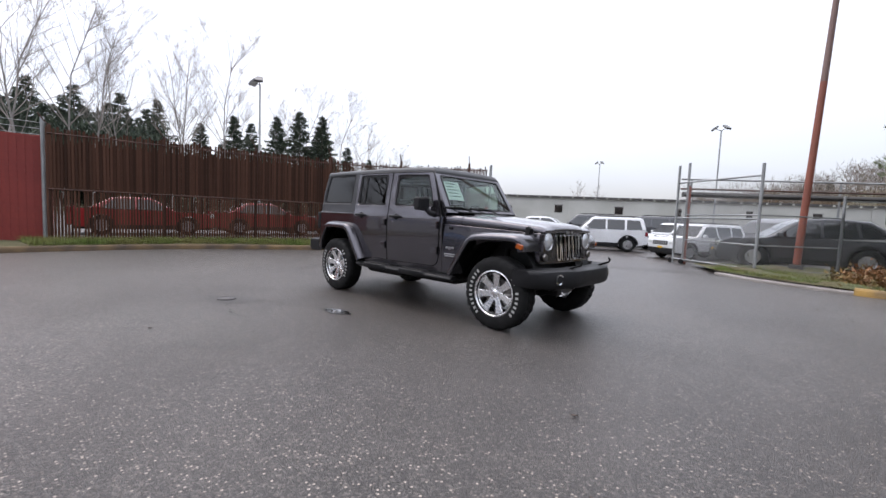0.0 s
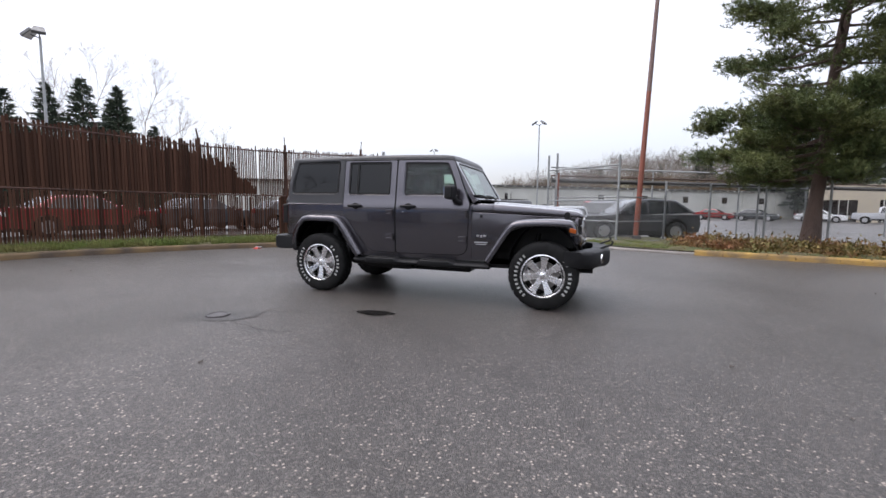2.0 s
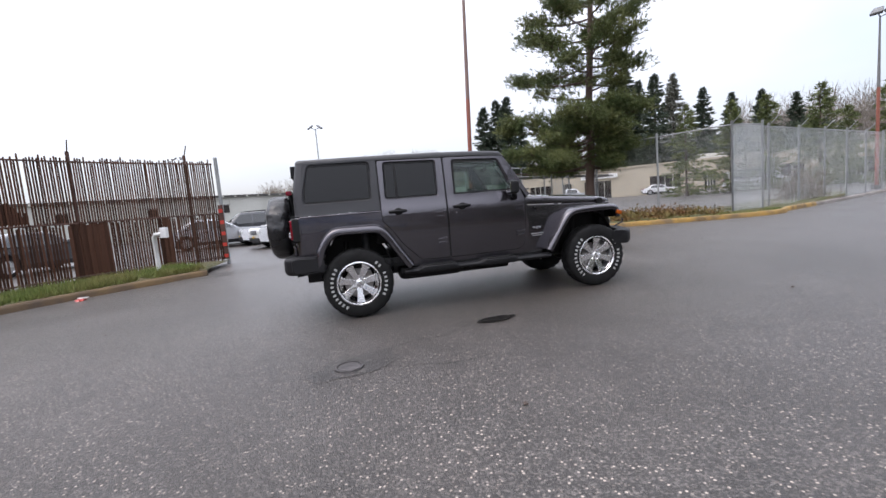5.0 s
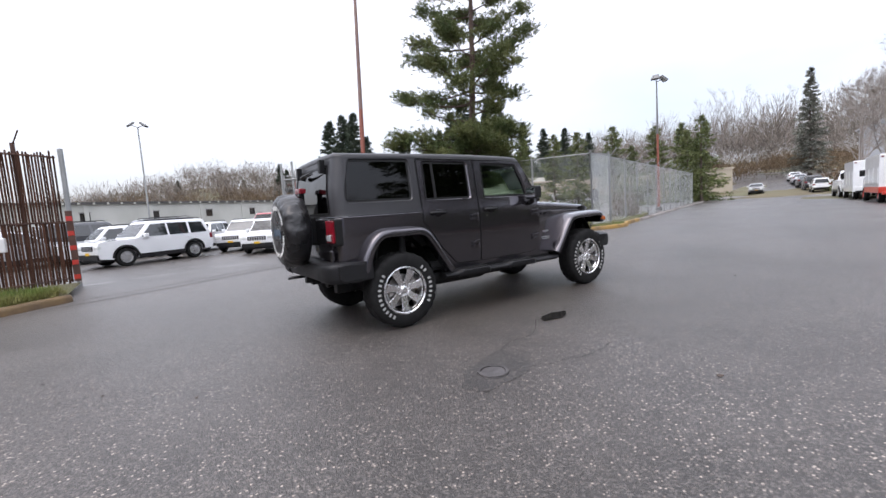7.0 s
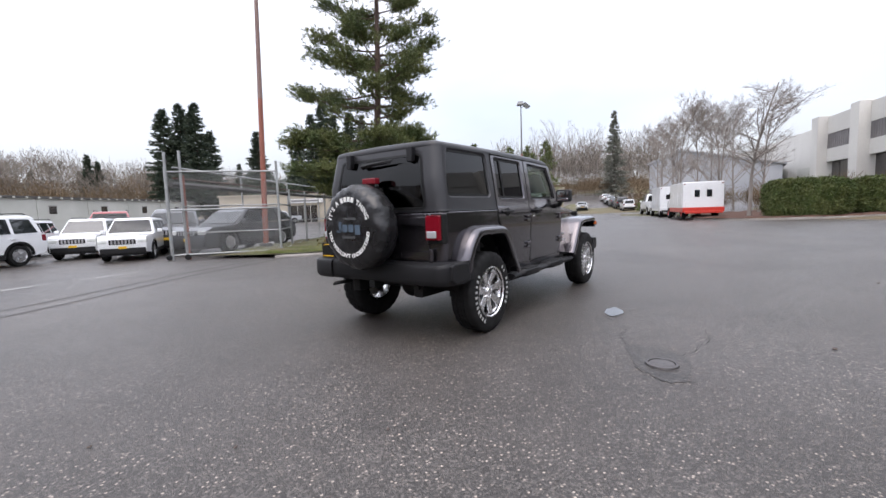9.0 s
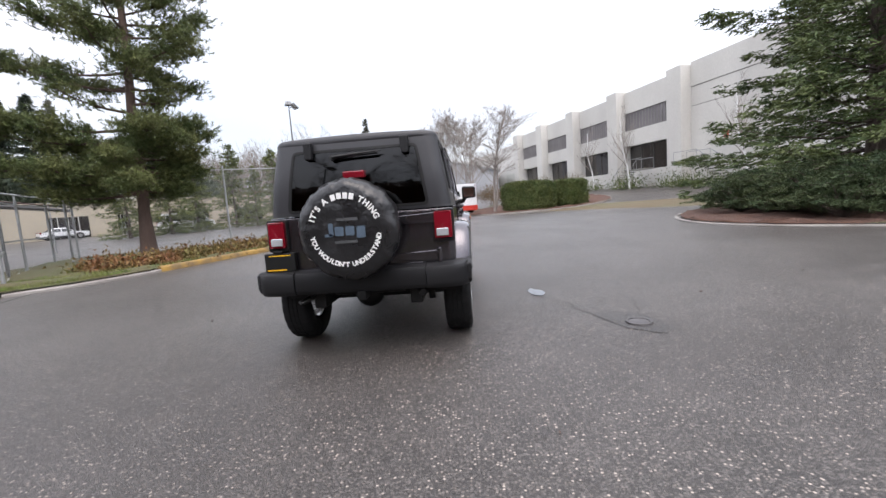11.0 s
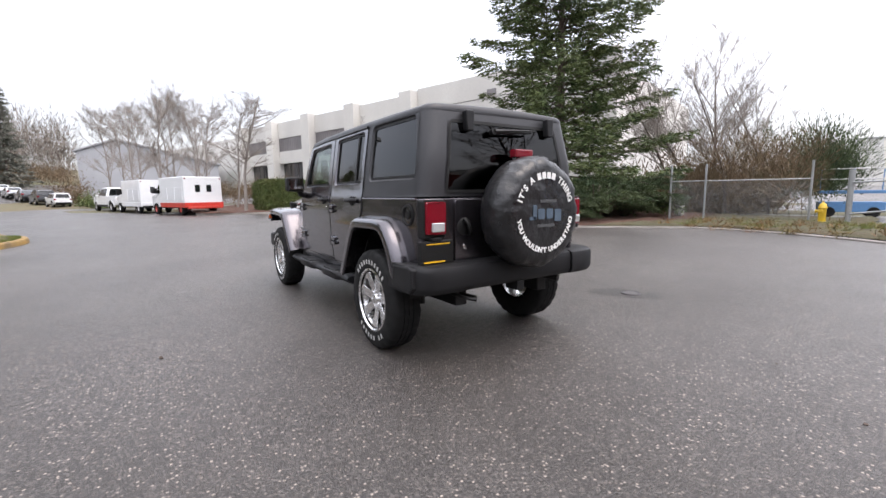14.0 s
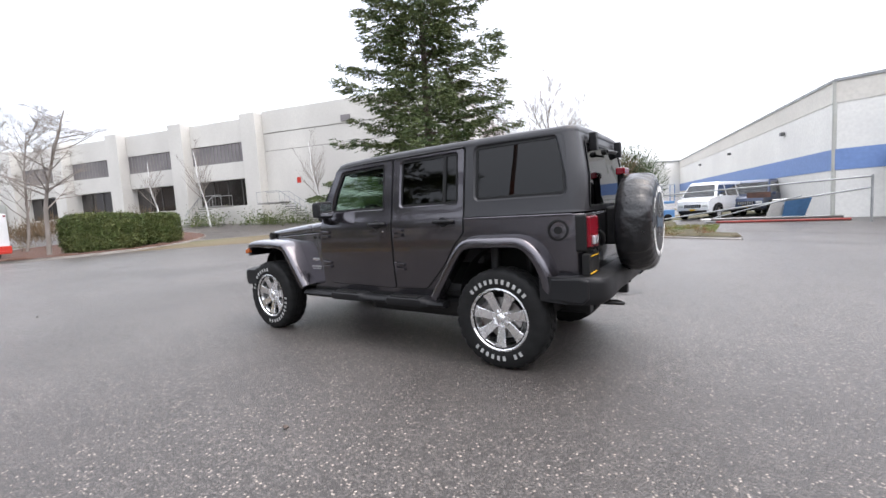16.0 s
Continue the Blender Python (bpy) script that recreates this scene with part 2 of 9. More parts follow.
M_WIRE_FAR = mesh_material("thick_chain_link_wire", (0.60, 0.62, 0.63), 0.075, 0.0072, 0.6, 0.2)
M_RED_POLE = surface("faded_red_pole_paint", (0.27, 0.080, 0.048), (0.20, 0.070, 0.048), 1.0, 25, (0.5, 0.7), relief=0.15)
M_POLE_TOP = surface("weathered_brown_pole", (0.17, 0.10, 0.085), (0.22, 0.15, 0.13), 1.0, 25, (0.5, 0.7), relief=0.15)
M_LAMP = plain("lamp_housing_grey", (0.16, 0.16, 0.16), 0.5, 0.3)
M_LENS = plain("lamp_lens", (0.6, 0.62, 0.6), 0.15)
M_CONC = surface("painted_concrete_panel", (0.60, 0.585, 0.545), (0.51, 0.495, 0.465), 0.25, 12, (0.7, 0.85), relief=0.15, stretch=(1, 1, 0.5))
M_CONC_DARK = surface("shadow_joint", (0.26, 0.25, 0.235), (0.22, 0.21, 0.2), 0.5, 12, (0.7, 0.85), relief=0.1)
M_LOUVRE = surface("grey_ribbed_spandrel", (0.19, 0.175, 0.18), (0.15, 0.14, 0.145), 0.5, 12, (0.4, 0.6), relief=0.1)
M_DARKGLASS = plain("bronze_window_glass", (0.022, 0.018, 0.017), 0.07, 0.0, 0.6)
M_WHITEWALL = surface("white_painted_block_wall", (0.52, 0.52, 0.48), (0.42, 0.42, 0.38), 0.3, 10, (0.7, 0.85), relief=0.15)
M_WHITEPANEL = surface("white_metal_wall_panel", (0.78, 0.77, 0.73), (0.70, 0.69, 0.66), 0.3, 8, (0.5, 0.65), relief=0.05)
M_BLUEPANEL = surface("blue_painted_band", (0.15, 0.25, 0.50), (0.18, 0.28, 0.53), 0.3, 8, (0.5, 0.65), relief=0.05)
M_BEIGE = surface("beige_stucco_wall", (0.42, 0.37, 0.29), (0.36, 0.32, 0.25), 0.3, 10, (0.75, 0.9), relief=0.15)
M_ROOF = surface("dark_roof_edge", (0.06, 0.058, 0.055), (0.09, 0.085, 0.08), 0.5, 12, (0.6, 0.8), relief=0.1)
M_BARK = surface("grey_brown_bark", (0.075, 0.055, 0.045), (0.12, 0.09, 0.075), 2, 25, (0.8, 0.95), relief=0.8, depth=0.02, stretch=(1, 1, 0.3))
M_PALEBARK = surface("pale_birch_bark", (0.30, 0.28, 0.26), (0.18, 0.165, 0.15), 1.5, 20, (0.8, 0.9), relief=0.3, stretch=(1, 1, 2))
M_TWIG = surface("bare_twig", (0.27, 0.24, 0.215), (0.19, 0.165, 0.145), 1, 10, (0.8, 0.9), relief=0)
M_PINE = foliage_material("pine_needles", (0.066, 0.092, 0.032), (0.125, 0.136, 0.048))
M_FIR = foliage_material("fir_needles", (0.048, 0.076, 0.028), (0.100, 0.120, 0.044))
# far firs: bluish green, with distance haze put into the needle colour
M_FARFIR = foliage_material("hazed_fir_needles", (0.030, 0.046, 0.034), (0.058, 0.072, 0.045))
M_JUNIPER = foliage_material("juniper_sprays", (0.035, 0.058, 0.026), (0.075, 0.095, 0.042))
M_HEDGE = foliage_material("clipped_hedge_leaves", (0.060, 0.088, 0.026), (0.105, 0.120, 0.042))
M_SHRUB = foliage_material("winter_ground_cover_leaves", (0.11, 0.10, 0.03), (0.16, 0.07, 0.03))
M_BRUSH = foliage_material("winter_brush", (0.14, 0.095, 0.06), (0.11, 0.085, 0.05), 0.9)
# far woods: the haze of distance is mixed into this paler, greyer brown
M_HAZEBRUSH = foliage_material("hazed_far_woods", (0.185, 0.160, 0.138), (0.140, 0.120, 0.102), 0.9)
M_RED = surface("faded_red_steel_panel", (0.20, 0.025, 0.02), (0.26, 0.04, 0.03), 0.8, 20, (0.5, 0.7), relief=0.1)
M_YELLOW = plain("hydrant_yellow_paint", (0.55, 0.36, 0.02), 0.4)
M_WHITE = plain("white_gloss_paint", (0.75, 0.75, 0.74), 0.3, 0.0, 0.8)
M_REDPAINT = plain("bright_red_paint", (0.50, 0.035, 0.02), 0.35, 0.0, 0.5)
M_BLUE = plain("lift_blue_paint", (0.10, 0.24, 0.46), 0.4)
M_BLACK = plain("black_plastic", (0.010, 0.010, 0.011), 0.45, spec=0.3)
M_RUBBER = plain("tyre_rubber", (0.010, 0.010, 0.010), 0.7, spec=0.22)
M_TYREWHITE = plain("raised_white_lettering", (0.40, 0.40, 0.39), 0.6)
M_CARGLASS = plain("dark_car_glass", (0.015, 0.018, 0.02), 0.04, 0.0, 0.8)
M_TAIL = plain("red_tail_lens", (0.17, 0.004, 0.012), 0.16, 0.0, 0.35)
M_SILVER = plain("silver_wheel_alloy", (0.55, 0.55, 0.56), 0.3, 0.9)
M_WATER = plain("rain_water", (0.02, 0.019, 0.018), 0.12, 0.0, 0.6)
M_IRON = surface("cast_iron_cover", (0.09, 0.085, 0.085), (0.14, 0.13, 0.13), 20, 120, (0.4, 0.6), metal=0.6, relief=0.4)

# ---------- geometry helpers ----------
def finish(name, bm, material, smooth=None, bevel=0.0, segments=2):
    me = bpy.data.meshes.new(name)
    bm.to_mesh(me)
    bm.free()
    for m in material if isinstance(material, (list, tuple)) else [material]:
        me.materials.append(m)
    if smooth is not None:
        me.polygons.foreach_set("use_smooth", [True] * len(me.polygons))
        me.set_sharp_from_angle(angle=radians(smooth))
    ob = new(name, me)
    if bevel:
        b = ob.modifiers.new("bevel", "BEVEL")
        b.width, b.segments, b.limit_method, b.angle_limit = bevel, segments, "ANGLE", radians(35)
        b.harden_normals = False
    return ob


def part(name, bm, material, parent, label="", smooth=None, bevel=0.0, segments=2):
    """One mesh object under a thing or under a part."""
    ob = finish(name, bm, material, smooth, bevel, segments)
    ob.parent = parent
    return tagged(ob, label)


def sheet(name, verts, faces, material, parent=None, smooth=False):
    me = bpy.data.meshes.new(name)
    me.from_pydata(verts, [], faces)
    me.materials.append(material)
    if smooth:
        me.polygons.foreach_set("use_smooth", [True] * len(me.polygons))
    me.update()
    ob = new(name, me)
    if parent:
        ob.parent = parent
    return ob


def add_box(bm, x0, x1, y0, y1, z0, z1, m=None, mat=0):
    vs = [bm.verts.new((x, y, z)) for z in (z0, z1) for y in (y0, y1) for x in (x0, x1)]
    if m is not None:
        for v in vs:
            v.co = m @ v.co
    for f in ((0, 2, 3, 1), (4, 5, 7, 6), (0, 1, 5, 4), (2, 6, 7, 3), (0, 4, 6, 2), (1, 3, 7, 5)):
        bm.faces.new([vs[i] for i in f]).material_index = mat
    return vs


def box_bm(*a, m=None):
    bm = bmesh.new()
    add_box(bm, *a, m=m)
    return bm


def add_tube(bm, pts, radii, sides=6, caps=True):
    """A tube along points, tapering by its radii."""
    pts = [Vector(p) for p in pts]
    if not isinstance(radii, (list, tuple)):
        radii = [radii] * len(pts)
    rings, up = [], None
    for i, p in enumerate(pts):
        d = (pts[min(i + 1, len(pts) - 1)] - pts[max(i - 1, 0)]).normalized()
        if up is None:
            up = Vector((0, 0, 1)) if abs(d.z) < 0.9 else Vector((1, 0, 0))
        side = d.cross(up)
        side = side.normalized() if side.length > 1e-5 else Vector((1, 0, 0))
        up = side.cross(d).normalized()
        rings.append([bm.verts.new(p + radii[i] * (side * math.cos(a) + up * math.sin(a))) for a in (2 * math.pi * k / sides for k in range(sides))])
    for a, b in zip(rings, rings[1:]):
        for k in range(sides):
            bm.faces.new((a[k], a[(k + 1) % sides], b[(k + 1) % sides], b[k]))
    if caps:
        bm.faces.new(rings[0][::-1])
        bm.faces.new(rings[-1])


def tube_bm(pts, radii, sides=8):
    bm = bmesh.new()
    add_tube(bm, pts, radii, sides)
    return bm


def add_lathe(bm, profile, m=None, sides=32, closed=False):
    """Turns (radius, height) points round the z axis, then places them by m."""
    m = m or Matrix()
    rings = []
    for r, h in profile:
        if r < 1e-6:
            rings.append([bm.verts.new(m @ Vector((0, 0, h)))])
        else:
            rings.append([bm.verts.new(m @ Vector((r * math.cos(a), r * math.sin(a), h))) for a in (2 * math.pi * k / sides for k in range(sides))])
    pairs = list(zip(rings, rings[1:])) + ([(rings[-1], rings[0])] if closed else [])
    for a, b in pairs:
        for k in range(sides):
            q = [a[k % len(a)], a[(k + 1) % len(a)], b[(k + 1) % len(b)], b[k % len(b)]]
            q = list(dict.fromkeys(q))
            if len(q) > 2:
                bm.faces.new(q)


def add_prism(bm, poly, fn, a, b):
    """Extrudes a polygon (p, q) between depths a and b; fn(p, q, depth) gives the place."""
    va = [bm.verts.new(fn(p, q, a)) for p, q in poly]
    vb = [bm.verts.new(fn(p, q, b)) for p, q in poly]
    n = len(poly)
    bm.faces.new(va[::-1])
    bm.faces.new(vb)
    for i in range(n):
        bm.faces.new((va[i], va[(i + 1) % n], vb[(i + 1) % n], vb[i]))


def smooth01(t):
    t = min(1.0, max(0.0, t))
    return t * t * (3 - 2 * t)


def ground_z(x, y):
    """Height of the ground: flat round the car, rising to the concrete building, the road's far end and the far woods."""
    s = (x - 12) * 0.943 + (y - 5) * 0.333
    z = 13 * smooth01((s - 40) / 190)
    z += 1.3 * smooth01((0.6 * x - 0.8 * y - 20) / 20) * (1 - smooth01((s - 60) / 60))
    z += 15 * smooth01((y - 78) / 110) * (1 - smooth01((s - 60) / 60)) * smooth01((x + 35) / 50)
    z += 8 * smooth01((-x - 45) / 100)
    return z


def grid_sheet(name, xs, ys, lift, material):
    verts = [(x, y, ground_z(x, y) + lift) for y in ys for x in xs]
    n = len(xs)
    faces = [(j * n + i, j * n + i + 1, (j + 1) * n + i + 1, (j + 1) * n + i) for j in range(len(ys) - 1) for i in range(n - 1)]
    return sheet(name, verts, faces, material, smooth=True)


def smooth_line(pts, per=6):
    """Points along a smooth curve through the given points."""
    out, P = [], [Vector(p) for p in pts]
    for i in range(len(P) - 1):
        p0, p1, p2, p3 = P[max(i - 1, 0)], P[i], P[i + 1], P[min(i + 2, len(P) - 1)]
        for k in range(per):
            t = k / per
            out.append(0.5 * ((2 * p1) + (p2 - p0) * t + (2 * p0 - 5 * p1 + 4 * p2 - p3) * t * t + (3 * p1 - p0 - 3 * p2 + p3) * t ** 3))
    return out + [P[-1]]


def along(pts, step):
    """Places at even steps along a line of points, with the heading at each."""
    P, out, left = [Vector(p) for p in pts], [], 0.0
    for a, b in zip(P, P[1:]):
        d = (b - a).length
        while left <= d:
            out.append((a + (b - a) * (left / d), math.atan2(b.y - a.y, b.x - a.x)))
            left += step
        left -= d
    return out


def kerb(name, line, width, height, material, label, side=1):
    """A kerb whose road face follows the line; it lies on the left of the line's way for side 1."""
    bm = bmesh.new()
    P = [Vector((p[0], p[1])) for p in line]
    rows = []
    for i, p in enumerate(P):
        d = (P[min(i + 1, len(P) - 1)] - P[max(i - 1, 0)]).normalized()
        nrm = Vector((-d.y, d.x)) * side
        jog = 0.006 * noise.noise((p.x * 2, p.y * 2, 3))
        g = ground_z(p.x, p.y)
        sect = ((0.0, -0.05), (0.012, height * 0.6), (0.02, height - 0.025), (0.045, height), (width - 0.03, height), (width, height - 0.02), (width, -0.05))
        rows.append([bm.verts.new((*(p + nrm * (o + jog)), g + h + jog)) for o, h in sect])
    for a, b in zip(rows, rows[1:]):
        for k in range(len(a) - 1):
            bm.faces.new((a[k], a[k + 1], b[k + 1], b[k]) if side > 0 else (a[k], b[k], b[k + 1], a[k + 1]))
    bm.faces.new(rows[0])
    bm.faces.new(rows[-1][::-1])
    bmesh.ops.recalc_face_normals(bm, faces=bm.faces)
    return tagged(finish(name, bm, material, smooth=40), label, "kerb", kind="structure")


def bed(name, outline, lift, material, label, rough=0.03, step=0.45):
    """A raised planting bed that fills an outline, with an uneven top."""
    bm = bmesh.new()
    vs = [bm.verts.new((x, y, 0)) for x, y in outline]
    es = [bm.edges.new((vs[i], vs[(i + 1) % len(vs)])) for i in range(len(vs))]
    bmesh.ops.triangle_fill(bm, use_beauty=True, use_dissolve=False, edges=es)
    for axis, lo, hi in ((0, min(p[0] for p in outline), max(p[0] for p in outline)), (1, min(p[1] for p in outline), max(p[1] for p in outline))):
        v = lo + step
        while v < hi:
            co, no = [0, 0, 0], [0, 0, 0]
            co[axis], no[axis] = v, 1
            bmesh.ops.bisect_plane(bm, geom=bm.verts[:] + bm.edges[:] + bm.faces[:], plane_co=co, plane_no=no)
            v += step
    for v in bm.verts:
        v.co.z = ground_z(v.co.x, v.co.y) + lift + (0 if v.is_boundary else rough * (0.5 + noise.noise((v.co.x * 1.3, v.co.y * 1.3, 0))))
    for f in bm.faces:
        if f.normal.z < 0:
            f.normal_flip()
    bmesh.ops.recalc_face_normals(bm, faces=bm.faces)
    return tagged(finish(name, bm, material, smooth=80), label, "planting bed", kind="structure")




def blades(name, centres, size, width, material, parent=None, spread=1.0, lift=0.0, dirs=None, seed=1, quad=False):
    """Many small leaves or needles: a pointed blade at each centre."""
    r = np.random.default_rng(seed)
    C = np.asarray(centres, dtype=float)
    n = len(C)
    d = r.normal(size=(n, 3)) * spread
    if dirs is not None:
        d += np.asarray(dirs)
    d[:, 2] += lift
    d /= np.linalg.norm(d, axis=1)[:, None]
    s = np.cross(d, r.normal(size=(n, 3)))
    s /= np.linalg.norm(s, axis=1)[:, None] + 1e-9
    L = size * r.uniform(0.6, 1.3, (n, 1))
    W = width * r.uniform(0.7, 1.3, (n, 1))
    if quad:
        V = np.stack([C - s * W * 0.5, C + d * L * 0.5 - s * W, C + d * L, C + d * L * 0.5 + s * W], 1).reshape(-1, 3)
        k = 4
    else:
        V = np.stack([C - s * W, C + s * W, C + d * L], 1).reshape(-1, 3)
        k = 3
    me = bpy.data.meshes.new(name)
    me.vertices.add(n * k)
    me.vertices.foreach_set("co", V.ravel())
    me.loops.add(n * k)
    me.loops.foreach_set("vertex_index", np.arange(n * k, dtype=np.int32))
    me.polygons.add(n)
    me.polygons.foreach_set("loop_start", np.arange(0, n * k, k, dtype=np.int32))
    me.update(calc_edges=True)
    me.materials.append(material)
    ob = new(name, me)
    if parent:
        ob.parent = parent
    return ob

# ---------- ground, kerbs and beds ----------
def spaced(lo, hi, near, fine, coarse):
    out, v = [lo], lo
    while v < hi:
        v += fine if abs(v) < near else coarse
        out.append(min(v, hi))
    return out


ground = grid_sheet("ground", spaced(-600, 900, 120, 10, 60), spaced(-600, 900, 120, 10, 60), -0.03, M_GROUND)
tagged(ground, "rough grass and winter brush land", "ground", kind="structure")
road = grid_sheet("road", spaced(-60, 150, 150, 3, 3), spaced(-90, 76, 100, 3, 3), 0.0, M_ASPHALT)
tagged(road, "wet dark grey asphalt lot and road with pale aggregate", "road", kind="structure")

KERB_LEFT = smooth_line([(-8.5, -14), (-8.9, -6), (-9.1, -3), (-8.95, -1), (-8.4, 0.6), (-7.4, 2.35), (-6.25, 3.8), (-5.3, 4.75), (-4.85, 5.2)])
# dark brown kerb with yellow traces; its shadow is also darkened into the colour
kerb("kerb", KERB_LEFT, 0.16, 0.13, surface("shaded_kerb_with_yellow_traces", (0.15, 0.092, 0.034), (0.055, 0.040, 0.032), 2.2, 30, (0.6, 0.8), relief=0.5), "low kerb with worn yellow paint beside grass strip", side=1)
FENCE_LEFT = smooth_line([(-10.7, -3.3), (-10.15, -0.75), (-9.6, 1.6), (-9.15, 3.6), (-7.7, 5.7), (-5.15, 7.75)], 8)
inner = [(p.x - 0.1, p.y + 0.02) for p in KERB_LEFT]
bed("grass_strip", inner + [(-5.0, 7.6), (-6.6, 7.3), (-8.2, 6.0), (-9.6, 3.8), (-10.2, 1.2), (-11.6, -3.5), (-14, -14)], 0.11, M_TURF, "narrow strip of green mossy grass along the fence", 0.07)

KERB_RIGHT = smooth_line([(1.9, 8.1), (2.8, 7.4), (3.8, 6.95), (5.2, 6.6), (7.4, 6.05), (9.4, 5.45), (11.0, 5.15), (12.1, 5.3), (12.9, 5.85), (14.5, 6.4), (20, 8.4), (27, 11.0), (36, 14.2), (45, 17.4)])
cut = next(i for i, p in enumerate(KERB_RIGHT) if p.x > 14.5)
start_y = next(i for i, p in enumerate(KERB_RIGHT) if p.x > 4.4)
kerb("kerb", KERB_RIGHT[:start_y + 1], 0.16, 0.07, M_KERB, "weathered concrete kerb dropping to the driveway", side=1)
kerb("kerb", KERB_RIGHT[start_y:cut + 1], 0.16, 0.14, M_KERB_YELLOW, "concrete kerb with worn yellow paint round the pine bed", side=1)
kerb("kerb", KERB_RIGHT[cut:], 0.16, 0.12, M_KERB, "weathered concrete kerb along the chain-link fence", side=1)
bed("planting_bed", [(p.x, p.y + 0.1) for p in KERB_RIGHT[:cut + 1]] + [(20.0, 9.0), (24.0, 11.6), (22.0, 12.4), (15.0, 9.6), (11.6, 8.4), (10.2, 11.0), (9.4, 14.2), (5.5, 12.4), (2.0, 10.7), (1.0, 10.0)], 0.10, M_TURF, "mossy grass bed round the large pine", 0.10)
# Flush concrete gutter where the driveway meets the lot.
bm = bmesh.new()
G = [(-5.0, 4.55), (-3.3, 5.3), (-1.1, 6.5), (0.8, 7.25), (2.3, 7.8)]
for off, wid in ((0.0, 0.07), (0.52, 0.05)):
    L = smooth_line([(x - 0.1 * off, y + off) for x, y in G], 5)
    vs = [(bm.verts.new((p.x, p.y, 0.006)), bm.verts.new((p.x, p.y + wid, 0.006))) for p in L]
    for a, b in zip(vs, vs[1:]):
        bm.faces.new((a[0], b[0], b[1], a[1]))
tagged(finish("gutter_joint", bm, M_ROOF), "dark joints along the driveway gutter", "road joint", kind="structure")

# Worn white line across the lot's entrance.
bm = bmesh.new()
L = smooth_line([(-5.3, 7.75), (-4.0, 8.05), (-2.4, 8.35), (-1.1, 8.62)], 6)
vs = [(bm.verts.new((p.x, p.y, 0.006)), bm.verts.new((p.x - 0.02, p.y + 0.10 + 0.02 * math.sin(5 * p.x), 0.006))) for p in L]
for i, (a, b) in enumerate(zip(vs, vs[1:])):
    if i % 7 != 4:
        bm.faces.new((a[0], b[0], b[1], a[1]))
tagged(finish("road_marking", bm, surface("worn_white_road_paint", (0.42, 0.42, 0.41), (0.20, 0.195, 0.19), 3.0, 40, (0.5, 0.7))), "worn white painted line across the lot entrance", "road marking", kind="structure")

KERB_HEDGE = smooth_line([(26.4, 0.2), (25.0, -1.2), (24.7, -2.6), (25.0, -4.6), (26.0, -7.6), (27.4, -10.4), (29.4, -12.2), (32.5, -12.8)])
kerb("kerb", KERB_HEDGE, 0.18, 0.14, M_KERB, "pale concrete kerb round the hedge bed", side=1)
bed("mulch_bed", [(p.x, p.y + 0.08) for p in KERB_HEDGE] + [(36.0, -11.5), (37.0, -4.0), (34.5, 1.2), (30, 0.6)], 0.13, M_SOIL, "red-brown bark mulch bed under the hedge", 0.12)

ISLAND = smooth_line([(16, -12.5), (12.6, -9.6), (10.0, -8.25), (7.6, -7.9), (5.6, -8.6), (3.6, -10.4), (2.0, -11.6), (0.2, -11.6), (-1.4, -11.1), (-2.6, -10.5), (-3.1, -10.3)])
kerb("kerb", ISLAND, 0.15, 0.05, M_KERB, "low weathered kerb round the conifer island", side=-1)
bed("mulch_bed", [(p.x, p.y - 0.08) for p in ISLAND[:28]] + [(3.8, -13.2), (4.5, -19), (18, -22), (18, -15)], 0.06, M_SOIL, "red-brown bark mulch under the conifer", 0.12)
M_VERGE = surface("weedy_winter_verge", (0.060, 0.062, 0.024), (0.092, 0.068, 0.040), 1.8, 26, (0.85, 0.95), relief=0.9, depth=0.03)
bed("grass_verge", [(p.x, p.y - 0.08) for p in ISLAND[27:]] + [(-2.9, -12), (-1.2, -13.6), (-0.6, -19), (4.5, -19), (3.8, -13.2)], 0.06, M_VERGE, "patchy weedy winter verge beside the hydrant", 0.10)


# ---------- slatted fence ----------
def slat_mesh(name, w, t, h):
    bm = bmesh.new()
    add_prism(bm, [(-w / 2, 0), (w / 2, 0), (w / 2, h * 0.985), (w * 0.2, h), (-w * 0.35, h * 0.995), (-w / 2, h * 0.975)], lambda p, q, d: (p, d, q), -t / 2, t / 2)
    me = bpy.data.meshes.new(name)
    bm.to_mesh(me)
    bm.free()
    me.materials.append(M_SLAT)
    return me


